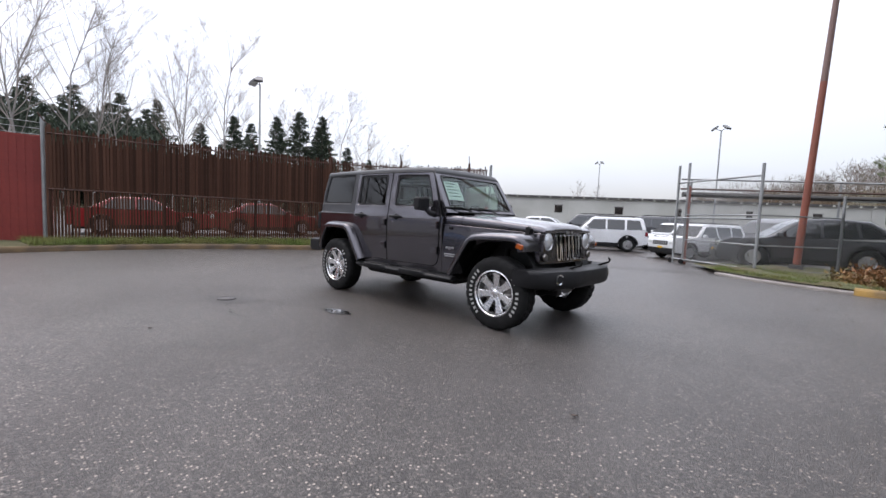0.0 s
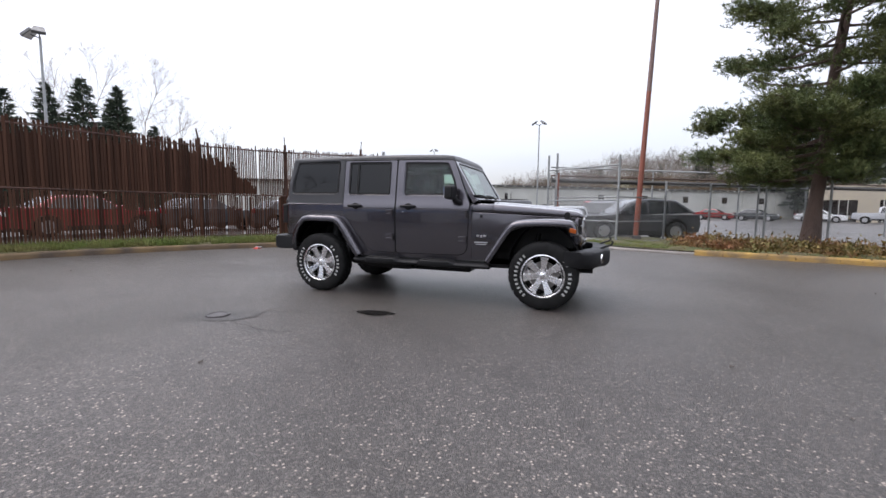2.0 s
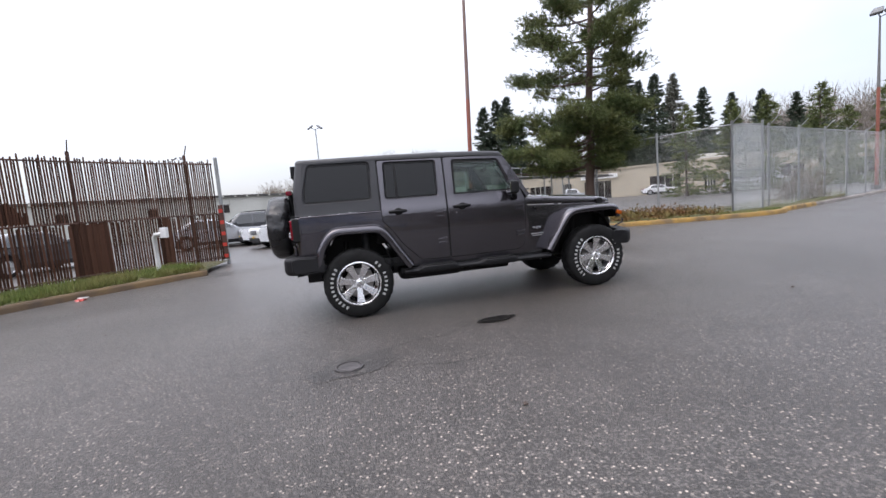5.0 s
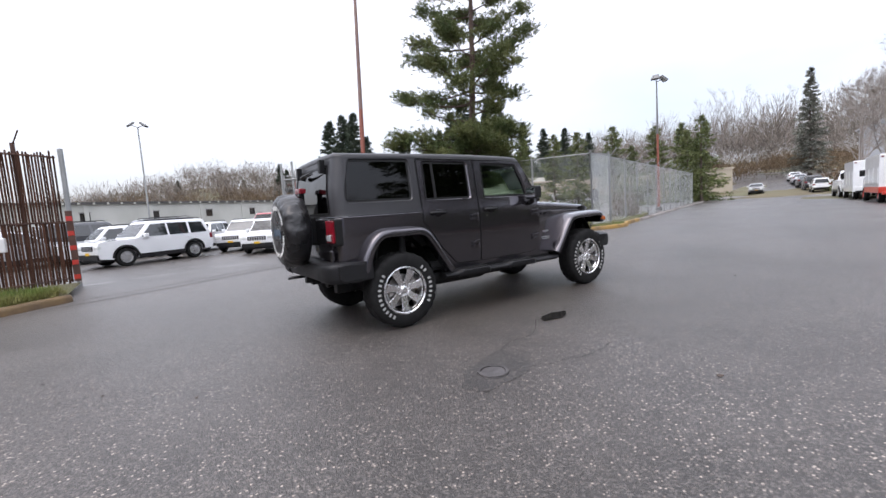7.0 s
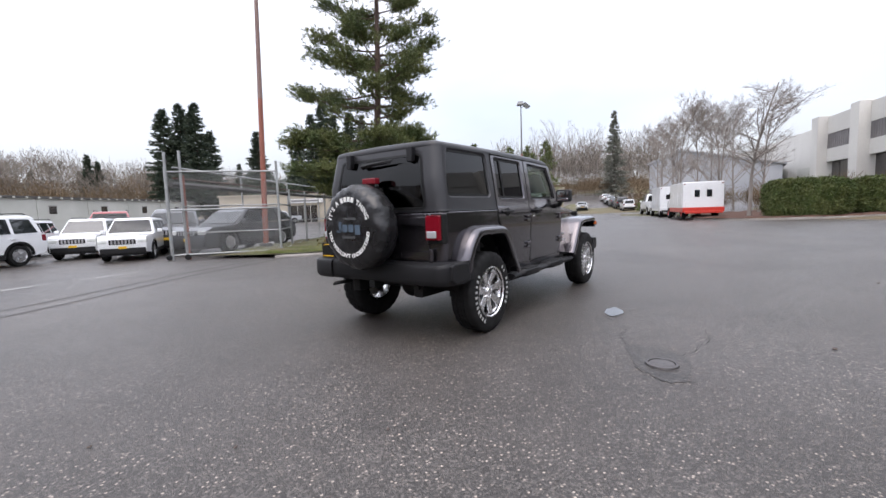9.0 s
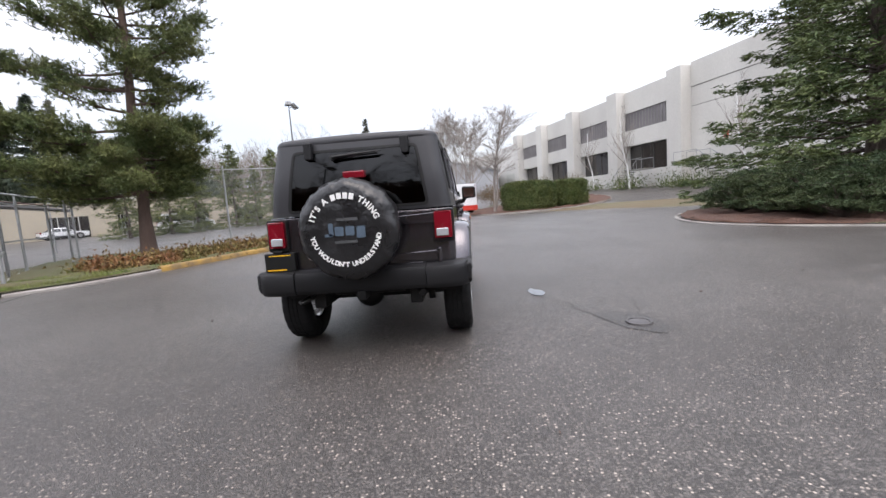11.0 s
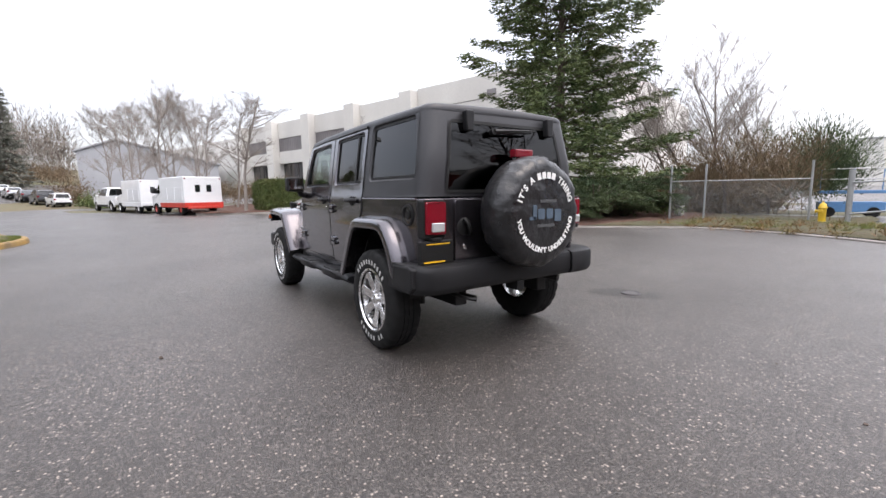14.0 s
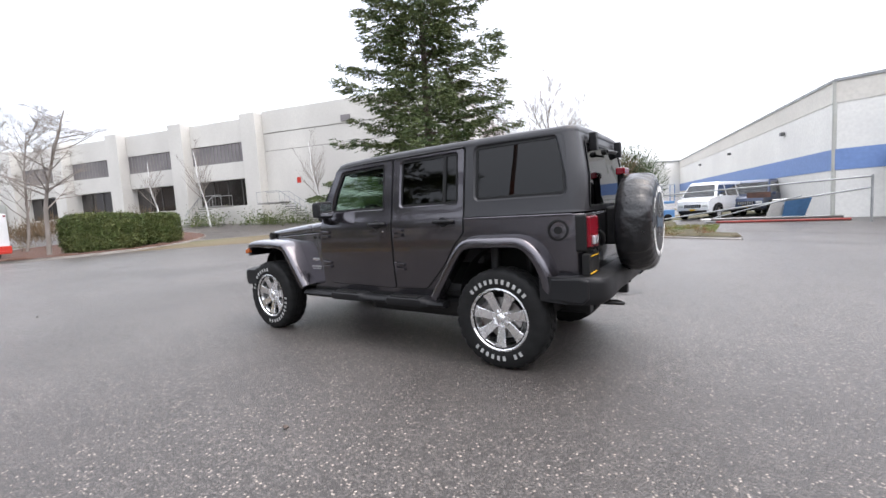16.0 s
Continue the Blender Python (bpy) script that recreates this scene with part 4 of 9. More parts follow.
# Grey gabled shed far along the road.
sh = tagged(new("shed"), "grey gabled metal shed behind leafless trees", "building")
sh.matrix_basis = local(68, 6, 0, ground_z(68, 6))
bm = bmesh.new()
add_prism(bm, [(-12, -1), (4.2, -1), (4.2, 5.8), (0, 7.4), (-12, 4.4)], lambda p, q, d: (d, p, q), 0, 14)
M_SHED = surface("pale_grey_metal_shed", (0.36, 0.37, 0.39), (0.31, 0.32, 0.34), 0.4, 9, (0.5, 0.7), relief=0.05)
part("wall", bm, M_SHED, sh)
for far_y, far_z in ((4.5, 5.7), (-12.4, 4.32)):
    bm = bmesh.new()
    add_prism(bm, [(0, 7.42), (far_y, far_z), (far_y, far_z + 0.18), (0, 7.6)], lambda p, q, d: (d, p, q), -0.3, 14.3)
    part("roof", bm, M_SHED, sh)

# ---------- things by the lot ----------
hy = tagged(new("fire_hydrant"), "yellow cast-iron fire hydrant on the grass verge", "hydrant")
hy.location = (0.15, -15.7, 0.06)
bm = bmesh.new()
add_lathe(bm, [(0, 0), (0.15, 0), (0.15, 0.04), (0.10, 0.06), (0.10, 0.45), (0.125, 0.47), (0.125, 0.50), (0.11, 0.52), (0.09, 0.60), (0.04, 0.65), (0, 0.66)], None, 20)
part("barrel", bm, M_YELLOW, hy, smooth=40)
bm = bmesh.new()
add_lathe(bm, [(0.025, 0.65), (0.025, 0.70), (0, 0.70)], None, 5)
part("cap_nut", bm, M_YELLOW, hy)
for a_ in (0, 90, 180):
    bm = bmesh.new()
    add_lathe(bm, [(0.05, 0.08), (0.05, 0.15), (0.06, 0.15), (0.06, 0.18), (0.02, 0.19), (0, 0.19)], pose(0, 0, 0.38, 90, 0, a_), 14)
    part("outlet", bm, M_YELLOW, hy, smooth=40)

ub = tagged(new("utility_box"), "pale grey metal utility cabinet on a post", "utility box")
ub.location = (4.7, -15.7, 0.05)
part("cabinet", box_bm(-0.14, 0.14, -0.12, 0.12, 0.12, 0.78), M_WHITEWALL, ub, bevel=0.015)
part("meter_dial", box_bm(-0.05, 0.05, 0.12, 0.13, 0.55, 0.64), M_LAMP, ub)
part("foot", box_bm(-0.10, 0.10, -0.08, 0.08, 0, 0.12), M_CONC_DARK, ub)

# Swing barrier bars and the low fence before the white building.
bar = tagged(new("barrier_gate"), "grey pipe swing gate with red reflector boards", "gate")
for p0, p1, r_ in (((-0.4, -16.2, 1.35), (-6.5, -15.3, 1.55), 0.03), ((-0.4, -16.2, 0.35), (-6.5, -15.3, 1.2), 0.03), ((-6.5, -15.3, 0.1), (-6.5, -15.3, 1.6), 0.035), ((-2.2, -15.9, 0.35), (-4.8, -15.5, 1.05), 0.025), ((-6.9, -15.1, 1.15), (-14, -13.4, 1.5), 0.035), ((-6.9, -15.1, 0.2), (-14, -13.4, 1.0), 0.03)):
    part("bar", tube_bm([p0, p1], r_, 8), M_STEEL, bar, smooth=60)
part("gate_post", tube_bm([(-0.35, -16.25, 0), (-0.35, -16.25, 1.75)], 0.08, 10), M_STEEL, bar, smooth=60)
for x, y, z in ((-3.6, -15.7, 1.15), (-8.6, -14.65, 1.22)):
    part("reflector_board", box_bm(x - 0.35, x + 0.35, y + 0.03, y + 0.06, z - 0.1, z + 0.1), M_RUST, bar, "faded rust-red reflector board")
chain_fence([(4.3, -14.2), (3.25, -14.6), (0.55, -15.9)], 1.5, "rusty chain-link fence behind the verge", False, tops=0.6)
for k in range(4):
    o = tagged(finish("loose_pipe", tube_bm([(-6.5 + 0.2 * k, -18.2 - 0.13 * k, 0.05 + 0.1 * (k % 2)), (-2.2 + 0.2 * k, -18.5 - 0.13 * k, 0.05 + 0.1 * (k % 2))], 0.05, 8), (M_RED, M_ROOF, M_STEEL, M_WHITE)[k], smooth=60), "length of pipe lying on the yard", "pipe", "loose pipes")
for k, (x, y, mt) in enumerate(((-4.75, -19.6, M_BLUE), (-4.45, -19.7, M_WHITEPANEL), (-5.05, -19.8, M_BLUE), (-4.15, -19.5, M_WHITEPANEL))):
    bm = box_bm(-0.24, 0.24, -0.02, 0.02, 0, 1.05, m=pose(x, y, 0.02, -32, 0, 12 + 5 * k))
    tagged(finish("leaning_board", bm, mt), "blue or white sheet board leaning in the yard", "board", "leaning boards")

lift = tagged(new("scissor_lift"), "blue and white scissor lift parked in the yard", "lift")
lift.matrix_basis = local(0.75, -21.2, 20) @ Matrix.Scale(0.82, 4)
part("chassis", box_bm(-1.2, 1.2, -0.55, 0.55, 0.25, 0.75), M_BLUE, lift, bevel=0.03)
part("platform", box_bm(-1.2, 1.2, -0.55, 0.55, 1.15, 1.3), M_BLUE, lift, bevel=0.02)
for z in (1.85, 2.35):
    part("guard_rail", tube_bm([(-1.2, -0.55, z), (1.2, -0.55, z), (1.2, 0.55, z), (-1.2, 0.55, z), (-1.2, -0.55, z)], 0.03, 6), M_WHITE, lift)
for x in (-1.2, 0, 1.2):
    for y in (-0.55, 0.55):
        part("rail_post", tube_bm([(x, y, 1.3), (x, y, 2.35)], 0.025, 6), M_BLUE, lift)
for x in (-0.8, 0.8):
    for y in (-0.5, 0.5):
        bm = bmesh.new()
        add_lathe(bm, [(0, -0.1), (0.22, -0.1), (0.25, -0.06), (0.25, 0.06), (0.22, 0.1), (0, 0.1)], pose(x, y, 0.25, 90, 0, 0), 16)
        part("wheel", bm, M_RUBBER, lift, smooth=40)

# Puddle, cover plate, cracks and litter on the asphalt.
def blob(name, cx, cy, rx, ry, z, mat, label, seed, cat, yaw=0.0):
    bm = bmesh.new()
    c, s = math.cos(yaw), math.sin(yaw)
    vs = []
    for k in range(48):
        a = 2 * math.pi * k / 48
        r = 1 + 0.28 * noise.noise((1.6 * math.cos(a) + seed, 1.6 * math.sin(a), seed)) + 0.10 * noise.noise((6 * math.cos(a), 6 * math.sin(a), seed))
        x, y = rx * r * math.cos(a), ry * r * math.sin(a)
        vs.append(bm.verts.new((cx + c * x - s * y, cy + s * x + c * y, z)))
    bm.faces.new(vs)
    return tagged(finish(name, bm, mat), label, cat, kind="structure")


M_DAMP = asphalt_material("damp_asphalt_patch", (0.026, 0.024, 0.023), (0.052, 0.048, 0.045), (0.28, 0.44))
blob("damp_patch", -1.58, -2.33, 0.40, 0.20, 0.004, M_DAMP, "dark damp worn asphalt round the cover plate", 3, "asphalt patch", 0.5)
blob("puddle", -0.19, -1.66, 0.21, 0.085, 0.009, M_WATER, "small rain puddle on the asphalt", 5, "puddle", 0.15)
plate_ = tagged(new("cover_plate"), "small round cast-iron valve cover in the asphalt", "cover plate")
plate_.location = (-1.63, -2.36, 0.004)
bm = bmesh.new()
add_lathe(bm, [(0.085, 0.0), (0.085, 0.010), (0.08, 0.012), (0.0, 0.012)], None, 28)
part("lid", bm, M_IRON, plate_, smooth=40)
bm = bmesh.new()
add_lathe(bm, [(0.092, 0.0), (0.092, 0.014), (0.112, 0.014), (0.115, 0.0)], None, 28)
part("rim", bm, M_IRON, plate_, smooth=40)


def crack(pts, w, seed):
    r = random.Random(seed)
    L = smooth_line(pts, 8)
    bm, vs = bmesh.new(), []
    for p in L:
        j = r.uniform(-0.02, 0.02)
        ww = w * r.uniform(0.2, 0.8)
        vs.append((bm.verts.new((p.x + j, p.y + j - ww, 0.0035)), bm.verts.new((p.x + j, p.y + j + ww, 0.0035))))
    for a_, b_ in zip(vs, vs[1:]):
        bm.faces.new((a_[0], b_[0], b_[1], a_[1]))
    return tagged(finish("asphalt_crack", bm, M_CRACK_SHADE), "thin dark crack in the asphalt", "crack", "asphalt cracks", kind="structure")


# cracks are flat strips; the shade inside them is this dark colour
M_CRACK_SHADE = plain("crack_shadow", (0.035, 0.033, 0.033), 0.8)
crack([(-2.9, -10.35), (-4.2, -9.7), (-5.6, -8.9), (-7.6, -8.2), (-10, -7.9)], 0.035, 7)
crack([(-2.2, -14.1), (-4.0, -12.9), (-6.0, -11.7), (-9.0, -10.6)], 0.045, 8)
crack([(-1.5, -2.2), (-1.1, -1.95), (-0.75, -1.9), (-0.4, -1.6)], 0.007, 1)
crack([(-1.35, -2.45), (-0.9, -2.6), (-0.5, -2.55)], 0.006, 3)
crack([(-1.6, -2.1), (-1.75, -1.7), (-1.6, -1.35), (-1.8, -1.0)], 0.006, 4)
lit = tagged(new("litter"), "small crumpled red and white wrapper beside the kerb", "litter")
lit.location = (-6.4, 3.25, 0.0)
bm = bmesh.new()
bmesh.ops.create_icosphere(bm, subdivisions=2, radius=0.11)
for v in bm.verts:
    v.co *= 0.75 + 0.5 * noise.noise(v.co * 14)
    v.co.z = abs(v.co.z) * 0.5
part("wrapper", bm, M_REDPAINT, lit)
part("label_strip", box_bm(-0.05, 0.1, -0.02, 0.05, 0.04, 0.06), M_WHITE, lit)
pb = random.Random(77)
leaf = bmesh.new()
for k in range(24):
    x, y = pb.uniform(-7, 6), pb.uniform(-6.5, 5)
    if abs(x) < 2.5 and abs(y) < 1.1:
        continue
    s_ = pb.uniform(0.008, 0.022)
    m_ = pose(x, y, 0.004 + s_ * 0.2, pb.uniform(-20, 20), pb.uniform(-20, 20), pb.uniform(0, 360))
    add_prism(leaf, [(-s_, -s_ * 0.5), (s_ * 0.6, -s_ * 0.7), (s_, s_ * 0.2), (-s_ * 0.2, s_ * 0.7)], lambda p, q, d: m_ @ Vector((p, q, d)), 0.0, s_ * 0.35)
tagged(finish("debris", leaf, M_BARK), "scattered dark crumbs and bits of leaf on the asphalt", "debris", kind="stuff")

# ---------- the off-road vehicle (its middle on the ground is the origin, x ahead) ----------
M_BODY = paint_material("granite_grey_metallic_paint", (0.069, 0.064, 0.073), 0.92, 1.0, 0.26)
M_TOP = surface("textured_dark_grey_hardtop", (0.027, 0.027, 0.030), (0.021, 0.021, 0.024), 2.0, 400, (0.36, 0.46), relief=0.12, depth=0.001, spec=0.45)
M_TRIM = surface("grained_black_plastic", (0.008, 0.008, 0.009), (0.011, 0.011, 0.012), 3.0, 350, (0.45, 0.58), relief=0.15, depth=0.001, spec=0.28)
M_SEAL = plain("black_rubber_seal", (0.007, 0.007, 0.007), 0.5, spec=0.3)
M_CHROME = plain("bright_chrome", (0.85, 0.85, 0.86), 0.06, 1.0)
M_ALLOY = plain("polished_wheel_alloy", (0.93, 0.93, 0.94), 0.26, 1.0)
M_DISC = plain("brake_steel", (0.25, 0.24, 0.23), 0.35, 0.9)
M_PRIVACY = glass_material("dark_privacy_glass", (0.050, 0.050, 0.056), 0.80)
M_CLEAR = glass_material("green_tinted_clear_glass", (0.76, 0.84, 0.80), 0.7)
M_AMBER = plain("amber_marker_lens", (0.36, 0.075, 0.008), 0.15, 0.0, 0.7)
M_LAMPGLASS = plain("clear_headlamp_lens", (0.62, 0.64, 0.66), 0.05, 0.45, 1.0)
M_CABIN = plain("dark_cabin_trim", (0.02, 0.02, 0.021), 0.7)
M_SEAT = plain("dark_grey_seat_cloth", (0.035, 0.034, 0.035), 0.85)
M_PAPER = plain("white_window_sticker", (0.75, 0.78, 0.76), 0.6)
M_VINYL = surface("black_vinyl_cover", (0.010, 0.010, 0.011), (0.014, 0.014, 0.015), 4, 11, (0.22, 0.36), relief=0.55, depth=0.010)
M_LOGO = plain("slate_blue_print", (0.060, 0.090, 0.125), 0.6)
M_FAINT = plain("faint_grey_print", (0.055, 0.058, 0.06), 0.6)
M_LETTER = plain("white_print", (0.78, 0.78, 0.76), 0.55)
M_STRIPE = plain("yellow_plate_print", (0.72, 0.42, 0.01), 0.5)

car = tagged(new("off_road_vehicle"), "dark grey four-door off-road vehicle with hardtop on wet asphalt", "car")


def lerp_table(t, v):
    for (a, fa), (b, fb) in zip(t, t[1:]):
        if v <= b:
            k = max(0.0, (v - a) / (b - a))
            return fa + (fb - fa) * k
    return t[-1][1]


SIDE = ((0.45, 0.732), (0.60, 0.750), (0.80, 0.766), (1.00, 0.770), (1.17, 0.764), (1.20, 0.752), (1.45, 0.718), (1.79, 0.664))


def side_y(z):
    return lerp_table(SIDE, z)


def rounded(poly, radius, n=4):
    """A polygon with rounded corners; radius is one number or one for each corner."""
    out, m = [], len(poly)
    for i, p in enumerate(poly):
        r = radius[i] if isinstance(radius, (list, tuple)) else radius
        p, a, b = Vector(p), Vector(poly[i - 1]), Vector(poly[(i + 1) % m])
        if r <= 0:
            out.append(tuple(p))
            continue
        u, v = (a - p).normalized(), (b - p).normalized()
        half_angle = math.acos(max(-1, min(1, u.dot(v)))) / 2
        cut = min(r / math.tan(half_angle), (a - p).length * 0.48, (b - p).length * 0.48)
        s, e = p + u * cut, p + v * cut
        for k in range(n + 1):
            t = k / n
            out.append(tuple((s * (1 - t) + p * t) * (1 - t) + (p * (1 - t) + e * t) * t))
    return out


def inset(poly, d):
    """The polygon moved inwards by d."""
    area = sum(a[0] * b[1] - b[0] * a[1] for a, b in zip(poly, poly[1:] + poly[:1]))
    s, out, m = (1 if area > 0 else -1), [], len(poly)
    for i, p in enumerate(poly):
        a, b = Vector(poly[i - 1]), Vector(poly[(i + 1) % m])
        t = (b - a).normalized()
        out.append((p[0] - s * t.y * d, p[1] + s * t.x * d))
    return out


def panel_bm(outer, holes, place, thick, cuts_p=(), cuts_q=()):
    """A bent sheet with holes: drawn flat in (p, q), cut along lines, placed by place(p, q) and given thickness."""
    bm = bmesh.new()
    edges = []
    for loop in [outer] + list(holes):
        vs = [bm.verts.new((p, q, 0)) for p, q in loop]
        edges += [bm.edges.new((vs[i], vs[(i + 1) % len(vs)])) for i in range(len(vs))]
    bmesh.ops.triangle_fill(bm, use_beauty=True, use_dissolve=False, edges=edges)
    for axis, cuts in ((0, cuts_p), (1, cuts_q)):
        for v in cuts:
            co, no = [0, 0, 0], [0, 0, 0]
            co[axis], no[axis] = v, 1
            bmesh.ops.bisect_plane(bm, geom=bm.verts[:] + bm.edges[:] + bm.faces[:], plane_co=co, plane_no=no)
    bmesh.ops.recalc_face_normals(bm, faces=bm.faces)
    flat = [(v, v.co.x, v.co.y) for v in bm.verts]
    front = {v: Vector(place(p, q, 0.0)) for v, p, q in flat}
    back = {v: Vector(place(p, q, thick)) for v, p, q in flat}
    twin = {v: bm.verts.new(back[v]) for v, _, _ in flat}
    rim = [e for e in bm.edges if e.is_boundary]
    faces = bm.faces[:]
    for f in faces:
        bm.faces.new([twin[v] for v in reversed(f.verts)])
    for e in rim:
        a, b = e.verts
        bm.faces.new((a, b, twin[b], twin[a]))
    for v, co in front.items():
        v.co = co
    bmesh.ops.recalc_face_normals(bm, faces=bm.faces)
    return bm


Z_CUTS = (0.6, 0.7, 0.8, 0.9, 1.0, 1.1, 1.17, 1.2, 1.32, 1.45, 1.6)


def side_place(s, proud):
    return lambda x, z, d: (x, s * (side_y(z) + proud - d), z)


REAR_R = 0.07


def wrap_place(x_start, rear_x, r, proud, width):
    """Follows one side back from x_start, round the rear corner, across the rear and forward again."""
    def place(u, z, d):
        w, rx = width(z) + proud - d, rear_x(z) - proud + d
        L = x_start - (rear_x(1.2) + r)
        A, B = 0.5 * math.pi * r, 1.4
        flip = u > L + A + B / 2
        if flip:
            u = 2 * L + 2 * A + B - u
        if u <= L:
            k = u / L
            x, y = x_start + (rx + r - x_start) * k, -w
        elif u <= L + A:
            a = (u - L) / r
            x, y = rx + r - r * math.sin(a), -(w - r) - r * math.cos(a)
        else:
            x, y = rx, -(w - r) * (1 - (u - L - A) / (B / 2))
        return (x, -y if flip else y, z)
    L = x_start - (rear_x(1.2) + r)
    return place, L, 0.5 * math.pi * r, 1.4


# Lower body: sides and rear in one sheet, with the rear wheel openings.
place, L, A, B = wrap_place(0.62, lambda z: -2.10, REAR_R, -0.004, side_y)
W = 2 * L + 2 * A + B


def side_u(x, left=False):
    u = 0.62 - x
    return W - u if left else u


arch = [(-0.90, 0.50), (-1.02, 0.72), (-1.16, 0.93), (-1.24, 0.97), (-1.70, 0.97), (-1.80, 0.93), (-1.89, 0.72), (-1.90, 0.62)]
low = [(side_u(0.62), 0.50)] + [(side_u(x), z) for x, z in arch] + [(side_u(x, True), z) for x, z in reversed(arch)] + [(side_u(0.62, True), 0.50)]
outline = low + [(W, 1.17), (0, 1.17)]
cuts = [L + A * k / 5 for k in range(6)] + [W - (L + A * k / 5) for k in range(6)] + [L + A + B * k / 6 for k in range(1, 6)]
part("lower_body", panel_bm(outline, [], place, 0.03, cuts, Z_CUTS[:7]), M_BODY, car, smooth=35, bevel=0.005)

# Hardtop sides and rear.
top_rear = lambda z: lerp_table(((1.17, -2.095), (1.45, -2.09), (1.78, -2.035)), z)
place_t, Lt, At, Bt = wrap_place(-1.155, top_rear, 0.10, 0.0, side_y)
Wt = 2 * Lt + 2 * At + Bt
quarter = rounded([(-1.235, 1.300), (-1.998, 1.300), (-1.962, 1.745), (-1.230, 1.745)], 0.06)
rear_hole = rounded([(Lt + At + 0.085, 1.205), (Wt - Lt - At - 0.085, 1.205), (Wt - Lt - At - 0.095, 1.70), (Lt + At + 0.095, 1.70)], 0.05)
quarter_u = [(-1.155 - x, z) for x, z in quarter]
cuts = [Lt + At * k / 5 for k in range(6)] + [Wt - (Lt + At * k / 5) for k in range(6)] + [Lt + At + Bt * k / 4 for k in range(1, 4)]
bm = panel_bm([(0, 1.182), (Wt, 1.182), (Wt, 1.775), (0, 1.775)], [quarter_u, [(Wt - u, z) for u, z in quarter_u], rear_hole], place_t, 0.035, cuts, (1.25, 1.32, 1.45, 1.6, 1.7))
part("hardtop", bm, M_TOP, car, "dark grey textured hardtop shell", smooth=35, bevel=0.006)


def ring(poly, width):
    return poly, [inset(poly, width)]


def sloped_ring(poly, place, width, sunk):
    """The pressed edge round a window: a band that slopes in to the glass."""
    bm = bmesh.new()
    inner_ = inset(poly, width)
    a = [bm.verts.new(place(p, q, -0.0015)) for p, q in poly]
    b = [bm.verts.new(place(p, q, sunk)) for p, q in inner_]
    c = [bm.verts.new(place(p, q, sunk + 0.02)) for p, q in inner_]
    n = len(a)
    for i in range(n):
        j = (i + 1) % n
        bm.faces.new((a[i], a[j], b[j], b[i]))
        bm.faces.new((b[i], b[j], c[j], c[i]))
    bmesh.ops.recalc_face_normals(bm, faces=bm.faces)
    return bm


def window(s, poly, glass, name, proud=0.0, seal=0.018):
    pl = side_place(s, proud)
    part("window_edge", sloped_ring(poly, lambda p, q, d: pl(p, q, d), 0.016, 0.018), M_TOP, car, smooth=30)
    poly = inset(poly, 0.015)
    o, h = ring(poly, seal)
    bm = panel_bm(o, h, lambda p, q, d: pl(p, q, d + 0.012), 0.02, (), (1.45, 1.6))
    frame_ = part("window_seal", bm, M_SEAL, car, smooth=30)
    bm = panel_bm(inset(poly, seal * 0.5), [], lambda p, q, d: pl(p, q, d + 0.018), 0.004, (), (1.45, 1.6))
    pane = part(name, bm, glass, car, smooth=60)
    return pane


for s in (-1, 1):
    window(s, quarter, M_PRIVACY, "quarter_window")
bm = panel_bm(rear_hole, [inset(rear_hole, 0.022)], lambda p, q, d: place_t(p, q, d - 0.010), 0.03, (), (1.45,))
part("rear_glass_seal", bm, M_SEAL, car, smooth=30)
bm = panel_bm(inset(rear_hole, 0.01), [], lambda p, q, d: place_t(p, q, d - 0.004), 0.005, (Wt / 2,), (1.45,))
part("rear_glass", bm, M_PRIVACY, car, "dark tinted lift-up rear glass", smooth=60)

# Roof.
bm = bmesh.new()
rows = []
for x, zb, k in ((-2.040, 1.752, 0.3), (-2.036, 1.748, 0.55), (-2.026, 1.744, 0.8), (-2.008, 1.740, 0.93), (-1.975, 1.738, 1), (-1.94, 1.736, 1), (-1.4, 1.742, 1), (-0.9, 1.744, 1), (-0.44, 1.742, 1), (0.0, 1.732, 1), (0.25, 1.722, 1), (0.34, 1.716, 0.9), (0.375, 1.708, 0.45), (0.385, 1.702, 0.2)):
    turn_in = 0.10 - math.sqrt(max(0.0, 0.01 - max(0.0, -1.94 - x) ** 2))
    half = [(0.671, 0), (0.672, 0.022), (0.660, 0.046), (0.635, 0.060), (0.58, 0.068), (0.3, 0.078), (0, 0.082)]
    sec = [(max(0.0, y * (0.985 + 0.015 * k) - turn_in * min(1, y / 0.55)), zb + h * k) for y, h in half]
    rows.append([bm.verts.new((x, y, z)) for y, z in sec] + [bm.verts.new((x, -y, z)) for y, z in reversed(sec[:-1])])
for a, b in zip(rows, rows[1:]):
    for k in range(len(a) - 1):
        bm.faces.new((a[k], a[k + 1], b[k + 1], b[k]))
    bm.faces.new((a[-1], a[0], b[0], b[-1]))
bm.faces.new(rows[0]), bm.faces.new(rows[-1])
bmesh.ops.recalc_face_normals(bm, faces=bm.faces)
part("roof", bm, M_TOP, car, "dark grey textured roof panels", smooth=45)
for x in (-0.44,):
    bm = bmesh.new()
    add_tube(bm, [(x, y, 1.742 + 0.083 - 0.09 * (abs(y) / 0.66) ** 6 * 0.5) for y in (-0.64, -0.5, -0.2, 0, 0.2, 0.5, 0.64)], 0.005, 5)
    part("roof_joint", bm, M_SEAL, car)
